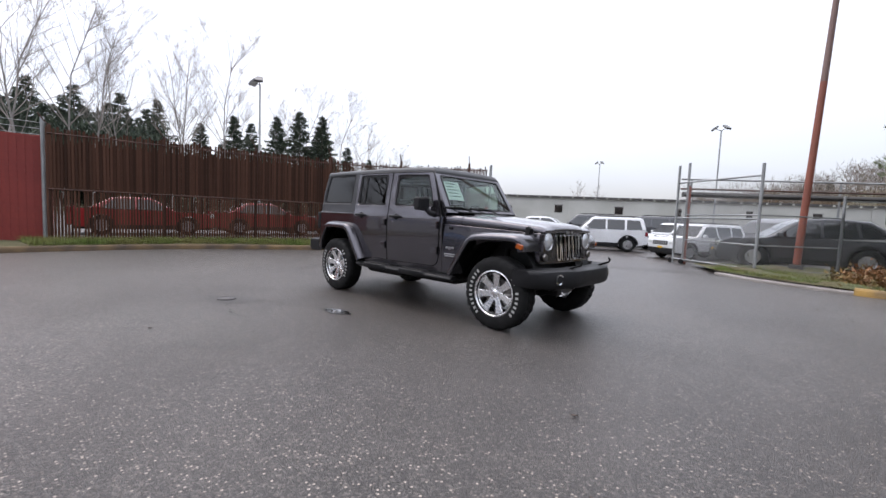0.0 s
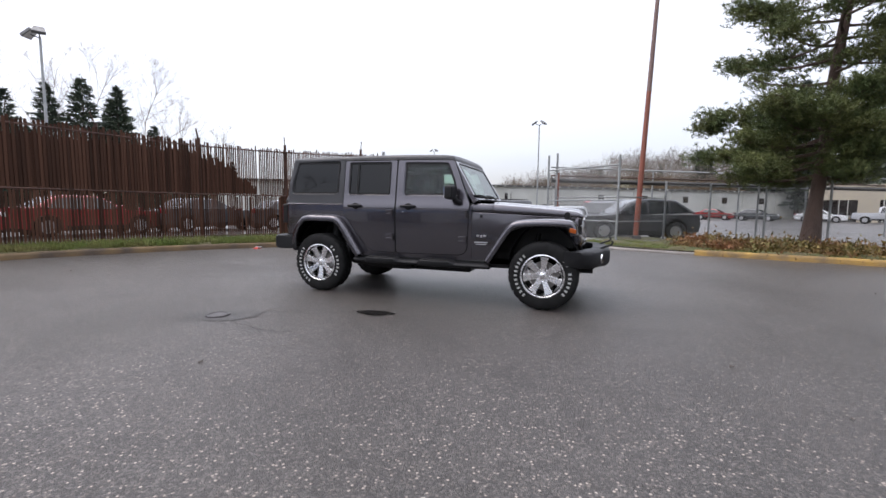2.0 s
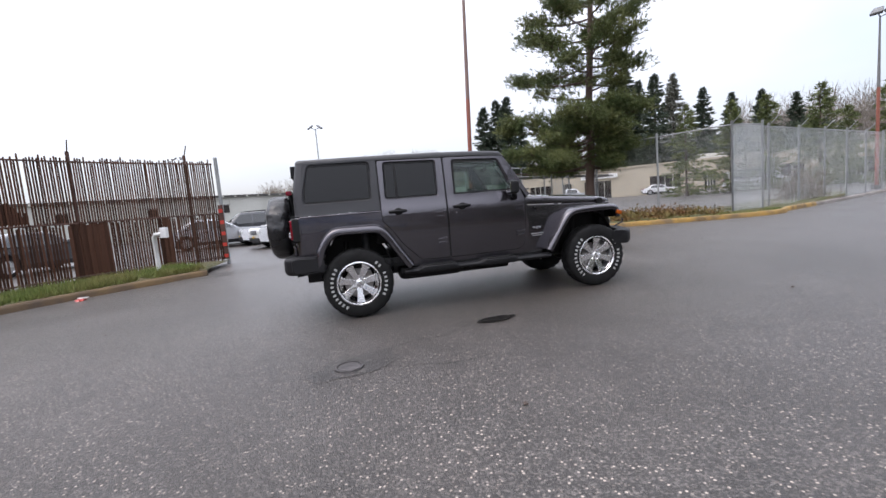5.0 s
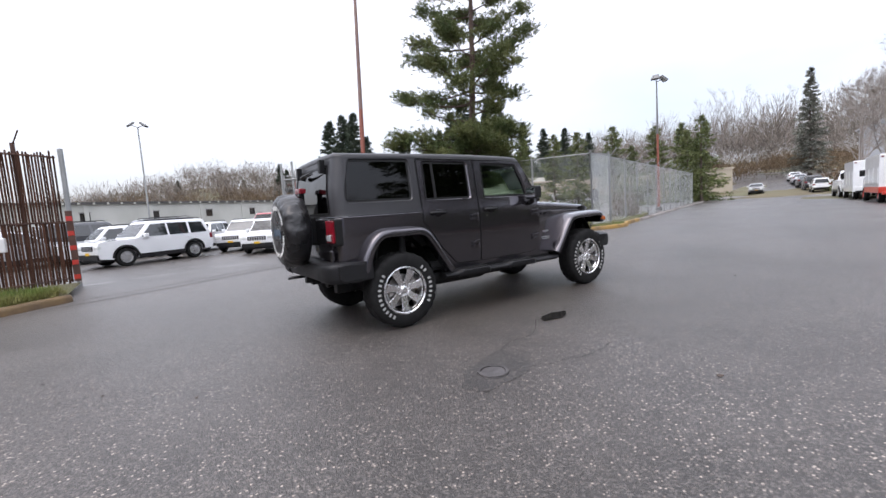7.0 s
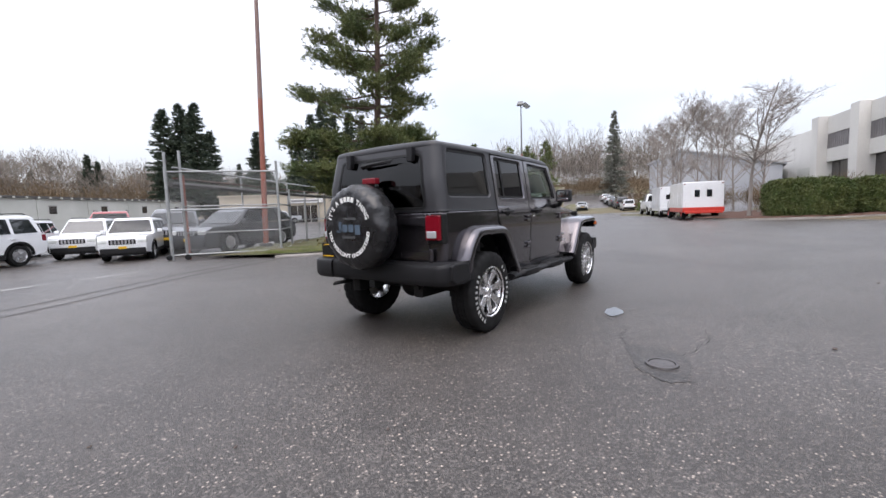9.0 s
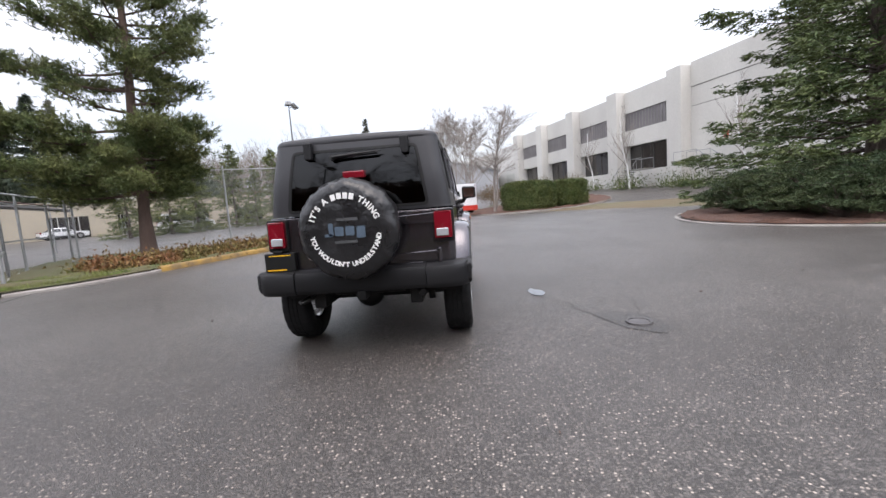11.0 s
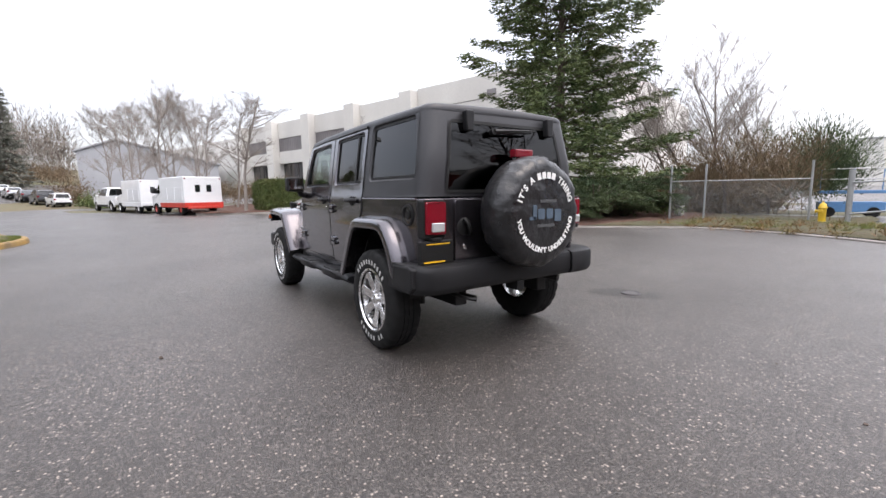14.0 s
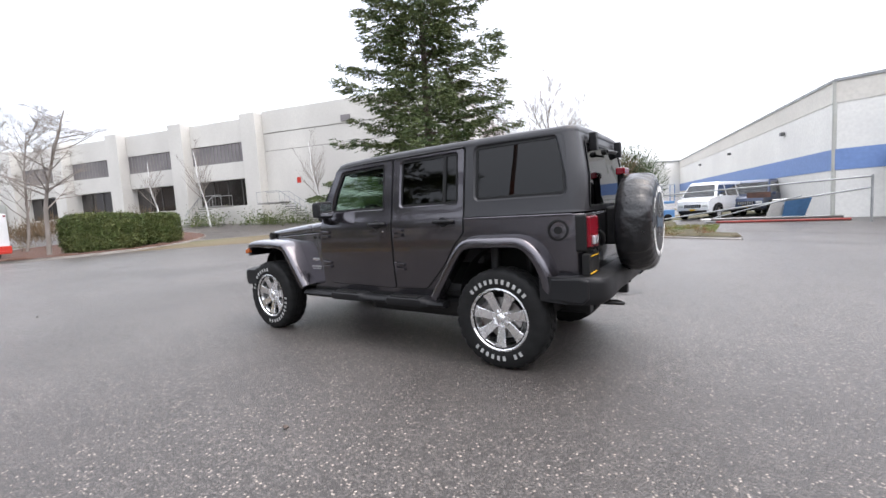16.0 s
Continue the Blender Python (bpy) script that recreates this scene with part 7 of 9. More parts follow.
def parked_car(x, y, yaw, paint, label, k=1.0, kind="suv", cache={}):
    """A parked road car with body, cabin, glass, wheels and lamps; copies share their meshes."""
    key = (kind, paint.name)
    m = pose(x, y, ground_z(x, y), 0, 0, yaw) @ Matrix.Scale(k, 4)
    if key in cache:
        o = copy_thing(cache[key], m)
        o["label"] = label
        return o
    root = tagged(new("parked_" + {"suv": "suv", "crossover": "crossover", "sedan": "sedan", "pickup": "pickup", "van": "van"}[kind]), label, "car", "parked cars")
    root.matrix_basis = m
    cache[key] = root
    if kind == "suv":
        wb_, hw, low, belt, top = 1.32, 0.88, 0.30, 1.02, 1.66
        nose, tail = 2.20, -2.18
        hood_z, cab = 1.02, ((0.95, 1.0), (0.35, 1.60), (0.2, 1.66), (-1.85, 1.66), (-2.0, 1.60), (-2.14, 1.02))
        glass = [((0.72, 1.06), (0.28, 1.53), (-0.28, 1.54), (-0.28, 1.06)), ((-0.36, 1.06), (-0.36, 1.54), (-1.15, 1.54), (-1.15, 1.06)), ((-1.25, 1.06), (-1.25, 1.54), (-1.82, 1.52), (-1.95, 1.08))]
    elif kind == "crossover":
        wb_, hw, low, belt, top = 1.38, 0.92, 0.28, 1.02, 1.66
        nose, tail = 2.36, -2.28
        hood_z, cab = 1.0, ((1.1, 0.98), (0.38, 1.50), (0.05, 1.63), (-0.6, 1.66), (-1.45, 1.60), (-2.18, 1.10))
        glass = [((0.82, 1.06), (0.26, 1.46), (-0.26, 1.53), (-0.26, 1.06)), ((-0.34, 1.06), (-0.34, 1.54), (-1.08, 1.53), (-1.16, 1.06)), ((-1.24, 1.08), (-1.17, 1.52), (-1.42, 1.48), (-1.86, 1.16))]
    elif kind == "sedan":
        wb_, hw, low, belt, top = 1.36, 0.88, 0.26, 0.92, 1.43
        nose, tail = 2.35, -2.3
        hood_z, cab = 0.92, ((1.0, 0.90), (0.25, 1.36), (0.05, 1.42), (-0.85, 1.42), (-1.1, 1.36), (-1.75, 0.95))
        glass = [((0.80, 0.95), (0.18, 1.33), (-0.30, 1.35), (-0.30, 0.95)), ((-0.38, 0.95), (-0.38, 1.35), (-1.0, 1.32), (-1.35, 0.97))]
    elif kind == "pickup":
        wb_, hw, low, belt, top = 1.75, 0.95, 0.42, 1.12, 1.82
        nose, tail = 2.75, -2.75
        hood_z, cab = 1.15, ((1.25, 1.1), (0.7, 1.74), (0.5, 1.82), (-0.6, 1.82), (-0.75, 1.76), (-0.82, 1.12))
        glass = [((1.0, 1.18), (0.62, 1.70), (-0.55, 1.72), (-0.65, 1.18))]
    else:
        wb_, hw, low, belt, top = 1.75, 0.98, 0.38, 1.15, 2.05
        nose, tail = 2.7, -2.6
        hood_z, cab = 1.2, ((2.1, 1.15), (1.45, 1.95), (1.2, 2.05), (-2.45, 2.05), (-2.55, 1.95), (-2.58, 1.15))
        glass = [((1.85, 1.25), (1.38, 1.85), (0.75, 1.87), (0.75, 1.25)), ((0.6, 1.25), (0.6, 1.87), (-0.8, 1.87), (-0.8, 1.25)), ((-0.95, 1.25), (-0.95, 1.87), (-2.3, 1.87), (-2.3, 1.25))]
    R = 0.35 if kind in ("suv", "sedan") else 0.39

    def arc(cx):
        return [(cx + (R + 0.06) * math.cos(a), R + (R + 0.06) * math.sin(a)) for a in (math.pi * (1 - t / 7) for t in range(8))]

    prof = [(tail, low + 0.1), (tail - 0.06, 0.62), (tail, belt), (tail + 0.15, belt + 0.03), (1.0, hood_z)] + ([(nose - 0.14, hood_z - 0.05), (nose - 0.04, hood_z - 0.10), (nose - 0.01, hood_z - 0.2), (nose, 0.62)] if kind in ("suv", "pickup") else [(nose - 0.35, hood_z - 0.06), (nose - 0.08, hood_z - 0.18), (nose, 0.62)]) + [(nose - 0.06, low + 0.05), (wb_ + R + 0.06, low)]
    prof += arc(wb_)[::-1] + [(wb_ - R - 0.06, low - 0.02), (-wb_ + R + 0.06, low - 0.02)] + arc(-wb_)[::-1] + [(-wb_ - R - 0.06, low)]

    def body_at(p, q, d):
        w = hw * (1 - (0.15 if p > 0 else 0.08) * smooth01((abs(p) - 1.45) / 0.95)) * (1 - 0.05 * abs(q - 0.75))
        return (p, d * w, q)
    bm = panel_bm(prof, [], lambda p, q, d: body_at(p, q, 1 - 2 * d), 1.0, (-2.1, -1.95, -1.8, -1.65, -1.5, 1.5, 1.65, 1.8, 1.95, 2.1), (0.5, 0.75, 0.95))
    part("body", bm, paint, root, smooth=35, bevel=0.06, segments=3)
    for cx in (wb_, -wb_):
        for s in (-1, 1):
            outer_, inner_ = [(cx + (R + 0.115) * math.cos(a), R + (R + 0.115) * math.sin(a)) for a in (math.pi * t / 14 for t in range(15))], [(cx + (R + 0.05) * math.cos(a), R + (R + 0.05) * math.sin(a)) for a in (math.pi * t / 14 for t in range(15))]
            bm = bmesh.new()
            va = [[bm.verts.new((p, s * (abs(body_at(p, q, 1)[1]) + e), q)) for p, q in L_] for L_ in (outer_, inner_) for e in (0.012, -0.05)]
            for k in range(14):
                for u_, v_ in ((0, 2), (0, 1), (2, 3)):
                    bm.faces.new((va[u_][k], va[u_][k + 1], va[v_][k + 1], va[v_][k]))
            bmesh.ops.recalc_face_normals(bm, faces=bm.faces)
            part("arch_trim", bm, M_BLACK if kind in ("suv", "van", "crossover") else paint, root, smooth=40)

    def cab_at(p, q, d):
        return (p, d * (hw - 0.04) * (1 - 0.24 * (q - belt) / (top - belt)), q)
    bm = bmesh.new()
    add_prism(bm, list(cab), cab_at, -1, 1)
    bmesh.ops.recalc_face_normals(bm, faces=bm.faces)
    part("cabin", bm, paint, root, smooth=40, bevel=0.075, segments=3)
    for s in (-1, 1):
        for g in glass:
            bm = bmesh.new()
            add_prism(bm, list(g), cab_at, s * 0.97, s * 1.012)
            bmesh.ops.recalc_face_normals(bm, faces=bm.faces)
            part("side_window", bm, M_CARGLASS, root)
    for (p0, q0), (p1, q1), nm, wid in ((cab[0], cab[1], "windshield", 0.9), (cab[-1], cab[-2], "rear_window", 0.82)):
        d = Vector((q1 - q0, -(p1 - p0))).normalized()
        if nm == "rear_window" and d.x > 0 or nm == "windshield" and d.x < 0:
            d = -d
        a_, b_ = 0.12, 0.92
        bm = bmesh.new()
        vs = []
        for f in (a_, b_):
            p, q = p0 + (p1 - p0) * f + d.x * 0.016, q0 + (q1 - q0) * f + d.y * 0.016
            y_ = cab_at(p, q, 1)[1] * wid
            vs += [bm.verts.new((p, -y_, q)), bm.verts.new((p, y_, q))]
        bm.faces.new((vs[0], vs[1], vs[3], vs[2]))
        bmesh.ops.solidify(bm, geom=bm.faces[:], thickness=0.01)
        part(nm, bm, M_CARGLASS, root)
    for px in (wb_, -wb_):
        for s in (-1, 1):
            bm = bmesh.new()
            mm = pose(px, s * (hw - 0.13), R, -90 * s, 0, 0)
            add_lathe(bm, [(0.2, -0.1), (R - 0.03, -0.11), (R, -0.07), (R, 0.07), (R - 0.03, 0.11), (0.23, 0.115), (0.22, 0.10)], mm, 28)
            w_ = part("wheel", bm, M_RUBBER, root, smooth=40)
            bm = bmesh.new()
            add_lathe(bm, [(0.225, 0.095), (0.215, 0.105), (0.19, 0.07), (0.06, 0.085), (0, 0.09)], mm, 24)
            for k_ in range(5):
                a_ = 2 * math.pi * k_ / 5
                add_box(bm, 0.05, 0.2, -0.03, 0.03, 0.08, 0.105, m=mm @ Matrix.Rotation(a_, 4, "Z"))
            part("rim", bm, M_SILVER, w_, smooth=30)
    for s in (-1, 1):
        part("headlamp", box_bm(nose - 0.16, nose + 0.005, min(s * 0.48, s * 0.78), max(s * 0.48, s * 0.78), 0.70, 0.84), M_LENS, root, bevel=0.03)
        part("tail_lamp", box_bm(tail - 0.03, tail + 0.12, min(s * 0.60, s * 0.83), max(s * 0.60, s * 0.83), 0.78, 1.0 if kind != "van" else 1.3), M_TAIL, root, bevel=0.02)
        part("mirror", box_bm(cab[0][0] - 0.42, cab[0][0] - 0.26, min(s * (hw + 0.0), s * (hw + 0.17)), max(s * (hw + 0.0), s * (hw + 0.17)), belt + 0.02, belt + 0.17), paint, root, bevel=0.03)
        for hx_ in ((-0.25, -1.15) if kind in ("suv", "sedan", "crossover") else (-0.35,)):
            part("door_handle", box_bm(hx_ - 0.1, hx_ + 0.08, min(s * (hw - 0.01), s * (hw + 0.025)), max(s * (hw - 0.01), s * (hw + 0.025)), belt - 0.14, belt - 0.11), paint, root)
        part("sill_trim", box_bm(-wb_ + R + 0.08, wb_ - R - 0.08, min(s * (hw - 0.06), s * (hw + 0.005)), max(s * (hw - 0.06), s * (hw + 0.005)), low - 0.03, low + 0.12), M_BLACK, root)
        if kind == "suv":
            part("roof_rail", tube_bm([(0.1, s * 0.60, 1.68), (0.0, s * 0.60, 1.715), (-1.7, s * 0.60, 1.715), (-1.8, s * 0.60, 1.68)], 0.018, 6), M_BLACK, root)
    part("grille", box_bm(nose - 0.1, nose + 0.012, -0.42, 0.42, 0.66, 0.84), M_BLACK, root, bevel=0.01)
    for k_ in range(7):
        part("grille_slot", box_bm(nose + 0.012, nose + 0.02, -0.36 + 0.11 * k_, -0.30 + 0.11 * k_, 0.68, 0.82), M_SILVER, root)
    part("lower_bumper", box_bm(nose - 0.15, nose + 0.015, -0.72, 0.72, low + 0.02, 0.52), M_BLACK, root, bevel=0.02)
    part("rear_bumper", box_bm(tail - 0.07, tail + 0.1, -0.75, 0.75, low + 0.08, 0.56), M_BLACK, root, bevel=0.02)
    part("plate_bar", box_bm(nose + 0.012, nose + 0.022, -0.13, 0.13, 0.50, 0.59), M_STRIPE, root)
    part("underside", box_bm(tail + 0.1, nose - 0.1, -hw + 0.2, hw - 0.2, low - 0.06, 0.6), M_BLACK, root)
    return root


# White cars in the fenced lot.
parked_car(-3.72, 14.2, 208, M_PWHITE, "white compact suv parked in the fenced lot", 0.88)
parked_car(-5.0, 17.2, 200, M_PWHITE, "white compact suv parked behind another", 0.95)
parked_car(-3.9, 21.0, 200, M_PDARK, "charcoal suv parked in the fenced lot", 1.0)
parked_car(0.35, 13.5, 240, M_PWHITE, "white suv with a yellow front plate in the lot", 0.88)
parked_car(-0.15, 16.2, 240, M_PWHITE, "white suv parked nose-out in the lot", 0.9)
parked_car(2.4, 15.5, 240, M_PDARK, "charcoal crossover with a chrome grille parked beside white ones", 0.98, "crossover")
parked_car(-1.7, 18.3, 240, M_PWHITE, "white suv nose-out in the second row of the lot", 0.9)
parked_car(2.0, 21.4, 250, M_PRED, "dark red suv in the back row of the lot", 1.0)
parked_car(3.3, 12.5, 198, M_PDARK, "rounded charcoal crossover parked behind the chain-link fence", 0.97, "crossover")
parked_car(-7.3, 20.5, 200, M_PDARK, "black suv at the back of the lot", 1.0)
parked_car(-8.0, 17.5, 20, M_PSILVER, "silver sedan at the back of the lot", 1.0, "sedan")
# Behind the slatted fence.
parked_car(-15.5, 4.6, 80, M_PRED, "red sedan parked behind the slatted fence", 1.0, "sedan")
parked_car(-14.6, 8.8, 85, M_PDARK, "charcoal sedan parked behind the slatted fence", 1.0, "sedan")
parked_car(-16.2, 0.0, 80, M_PRED, "dark red sedan parked behind the slatted fence", 1.0, "sedan")
parked_car(-12.5, 12.0, 70, M_PDARK, "charcoal sedan parked behind the slatted fence", 1.0, "sedan")
# Second lot and the road.
for (x, y), c, kd, lb in (((30.6, 51.5), M_PSILVER, "pickup", "silver pickup before the beige shops"), ((26.5, 55.5), M_PWHITE, "sedan", "white sedan before the beige shops"), ((20.5, 56.5), M_PDARK, "sedan", "charcoal sedan before the beige shops"), ((16.5, 58.5), M_PRED, "sedan", "red sedan before the beige shops"), ((43, 48.5), M_PWHITE, "sedan", "white sedan at the end of the shops"), ((39, 30), M_PWHITE, "van", "white van in the second lot")):
    parked_car(x, y, -30, c, lb, 1.0, kd)
for x, y, yaw, c, kd, lb in ((64.5, 19.6, 200, M_PSILVER, "sedan", "silver sedan coming down the road"), (56.6, 10.9, 20, M_PWHITE, "suv", "white suv parked along the road"), (62.4, 13.1, 20, M_PDARK, "suv", "charcoal suv parked along the road"), (68.5, 15.5, 20, M_PDARK, "sedan", "dark sedan parked along the road"), (75, 18.0, 20, M_PSILVER, "sedan", "silver sedan parked along the road"), (82, 20.6, 20, M_PWHITE, "sedan", "white sedan parked along the road"),
                             (120, 52, 100, M_PSILVER, "sedan", "silver sedan parked on the hill"), (126, 46, 100, M_PWHITE, "sedan", "white sedan parked on the hill"), (132, 40, 100, M_PDARK, "sedan", "dark sedan parked on the hill"), (137, 34, 100, M_PWHITE, "van", "white van parked on the hill")):
    parked_car(x, y, yaw, c, lb, 1.0, kd)
parked_car(-1.9, -24.6, 70, M_PWHITE, "white van with dark windows in the yard", 0.95, "van")
parked_car(-4.2, -26.8, 70, M_PBLUE, "dark blue van in the yard", 0.95, "van")


def box_truck(x, y, yaw, label, red, length=5.6):
    root = tagged(new("service_truck"), label, "truck", "parked service trucks")
    root.matrix_basis = pose(x, y, ground_z(x, y), 0, 0, yaw)
    bm = bmesh.new()
    add_box(bm, 0.0, length - 1.9, -1.15, 1.15, 0.75, 2.40)
    box_ = part("box_body", bm, M_PWHITE, root, "white box body with rear windows", bevel=0.05)
    for s in (-1, 1):
        part("rear_window", box_bm(-0.02, 0.02, s * 0.34 - 0.15, s * 0.34 + 0.15, 1.45, 1.90), M_CARGLASS, box_, bevel=0.04)
        part("tail_lamp", box_bm(-0.05, 0.02, min(s * 0.85, s * 1.05), max(s * 0.85, s * 1.05), 0.62, 0.74), M_TAIL, root, bevel=0.02)
        for k in range(3):
            part("side_hatch", box_bm(0.25 + 1.12 * k, 1.25 + 1.12 * k, min(s * 1.14, s * 1.17), max(s * 1.14, s * 1.17), 0.95, 1.75), M_PWHITE, box_, bevel=0.01)
        part("marker_lamp", box_bm(-0.02, 0.02, min(s * 1.0, s * 1.1), max(s * 1.0, s * 1.1), 2.24, 2.31), M_TAIL, box_)
    part("skirt", box_bm(-0.06, length - 1.9, -1.17, 1.17, 0.50, 0.80), M_REDPAINT if red else M_PWHITE, root, "bright red lower skirt" if red else "", bevel=0.02)
    part("bumper", box_bm(-0.22, 0.0, -1.05, 1.05, 0.42, 0.56), M_REDPAINT if red else M_BLACK, root, bevel=0.02)
    bm = bmesh.new()
    add_prism(bm, [(length - 1.88, 0.5), (length, 0.5), (length, 1.25), (length - 0.75, 1.35), (length - 1.2, 2.05), (length - 1.88, 2.1)], lambda p, q, d: (p, d * (1 if q < 1.4 else 0.9), q), -0.98, 0.98)
    part("cab", bm, M_PWHITE, root, bevel=0.05)
    for s in (-1, 1):
        bm = bmesh.new()
        add_prism(bm, [(length - 1.75, 1.4), (length - 0.95, 1.4), (length - 1.25, 1.95), (length - 1.75, 1.97)], lambda p, q, d: (p, s * d, q), 0.86, 0.985)
        part("cab_window", bm, M_CARGLASS, root)
        part("door_mirror", box_bm(length - 1.1, length - 0.95, min(s * 1.0, s * 1.25), max(s * 1.0, s * 1.25), 1.4, 1.75), M_BLACK, root, bevel=0.02)
        for px in (0.95, length - 0.75):
            bm = bmesh.new()
            mm = pose(px, s * 0.92, 0.38, -90 * s, 0, 0)
            add_lathe(bm, [(0.2, -0.12), (0.35, -0.12), (0.38, -0.08), (0.38, 0.08), (0.35, 0.12), (0.2, 0.12)], mm, 24)
            w_ = part("wheel", bm, M_RUBBER, root, smooth=40)
            bm = bmesh.new()
            add_lathe(bm, [(0.2, 0.11), (0.17, 0.06), (0.06, 0.10), (0, 0.10)], mm, 20)
            part("rim", bm, M_REDPAINT if red else M_WHITE, w_, smooth=40)
    part("chassis", box_bm(0.1, length - 0.2, -0.5, 0.5, 0.4, 0.6), M_BLACK, root)
    return root


box_truck(26.4, -0.35, 19, "white service box truck with red lower skirt and rear windows", True)
box_truck(33.0, 2.0, 19, "white service box truck parked along the road", False)
parked_car(41.2, 4.9, 19, M_PWHITE, "white utility pickup parked along the road", 1.1, "pickup")

# ---------- trees and plants ----------
M_PINEBARK = surface("reddish_pine_bark", (0.105, 0.066, 0.050), (0.075, 0.052, 0.044), 2, 25, (0.8, 0.95), relief=0.8, depth=0.02, stretch=(1, 1, 0.3))
M_GREYFIR = foliage_material("greyish_spruce_needles", (0.125, 0.135, 0.11), (0.17, 0.165, 0.14))

def trunk_bm(h, r0, r1, lean, seed, sides=10):
    r = random.Random(seed)
    bm = bmesh.new()
    pts = [(lean[0] * (k / 10) + r.uniform(-0.04, 0.04) * (k > 0), lean[1] * (k / 10) + r.uniform(-0.04, 0.04) * (k > 0), h * k / 10) for k in range(11)]
    add_tube(bm, pts, [r0 * (1.5 if k == 0 else 1) + (r1 - r0) * (k / 10) for k in range(11)], sides)
    return bm, pts


def at_height(pts, z):
    for a, b in zip(pts, pts[1:]):
        if z <= b[2]:
            k = (z - a[2]) / (b[2] - a[2])
            return Vector(a).lerp(Vector(b), max(0, k))
    return Vector(pts[-1])


def pine_tree(x, y, h, label, seed=3):
    """A scots-pine habit: leaning trunk, a dense drooping low tier, then open tiers of upswept pads."""
    r = random.Random(seed)
    root = tagged(new("pine_tree"), label, "tree")
    root.location = (x, y, ground_z(x, y) + 0.08)
    bm, pts = trunk_bm(h, 0.185, 0.04, (0.8, 0.2), seed)
    part("trunk", bm, M_PINEBARK, root, "reddish brown scaly trunk", smooth=60)
    limbs = bmesh.new()
    C, D = [], []
    # from height, to height, limbs, reach, heading of the longer side, its share, rise, pads
    tiers = ((2.1, 4.4, 29, 2.3, 160, 0.42, -0.10, 1.2), (4.6, 5.2, 3, 1.6, 170, 0.1, 0.05, 0.6), (5.3, 6.7, 11, 2.5, 165, 0.28, 0.05, 1.05), (6.9, 8.7, 12, 2.45, 60, 0.15, 0.12, 1.1), (8.9, 11.3, 12, 2.15, 40, 0.15, 0.22, 1.15), (11.5, h - 0.3, 11, 1.4, 0, 0.1, 0.4, 1.1))
    for z0, z1, n, far, lead, bias, rise, dense in tiers:
        for i in range(n):
            z = z0 + (z1 - z0) * (i + r.uniform(-0.3, 0.3)) / n
            a = i * 2.4 + r.uniform(-0.5, 0.5)
            reach = far * (1 + bias * math.cos(a - radians(lead))) * r.uniform(0.62, 1.12)
            o = at_height(pts, z)
            up = rise + r.uniform(-0.12, 0.12)
            mids = []
            for k in range(7):
                s = k / 6
                mids.append(o + Vector((math.cos(a + 0.3 * s) * reach * s, math.sin(a + 0.3 * s) * reach * s, up * reach * s - 0.16 * reach * s * (1 - s) + 0.10 * s * s)))
            add_tube(limbs, mids, [0.05 * (1 - 0.85 * k / 6) * (1.35 - z / h) + 0.004 for k in range(7)], 5, caps=False)
            for p in range(int((5 + reach * 5.0) * dense)):
                s = 0.33 + 0.70 * r.random() ** 0.8
                j = min(5, int(s * 6))
                q = mids[j].lerp(mids[j + 1], s * 6 - j)
                side = r.uniform(-1, 1) * (0.12 + 0.34 * reach * (1.08 - s))
                c = q + Vector((-math.sin(a) * side + math.cos(a) * 0.15, math.cos(a) * side + math.sin(a) * 0.15, r.uniform(0.0, 0.18)))
                add_tube(limbs, [q, c], [0.013, 0.005], 3, caps=False)
                for u in range(20):
                    tuft = c + Vector((r.gauss(0, 0.19), r.gauss(0, 0.19), r.gauss(0, 0.12)))
                    out = Vector((math.cos(a) * 0.6 + r.gauss(0, 0.5), math.sin(a) * 0.6 + r.gauss(0, 0.5), 0.55 + r.gauss(0, 0.35)))
                    for v in range(13):
                        C.append((tuft.x + out.x * 0.011 * v, tuft.y + out.y * 0.011 * v, tuft.z + out.z * 0.009 * v))
                        D.append(tuple(out))
    part("branch_frame", limbs, M_PINEBARK, root)
    blades("crown", C, 0.135, 0.0105, M_PINE, root, spread=0.85, dirs=D, seed=seed)
    return root


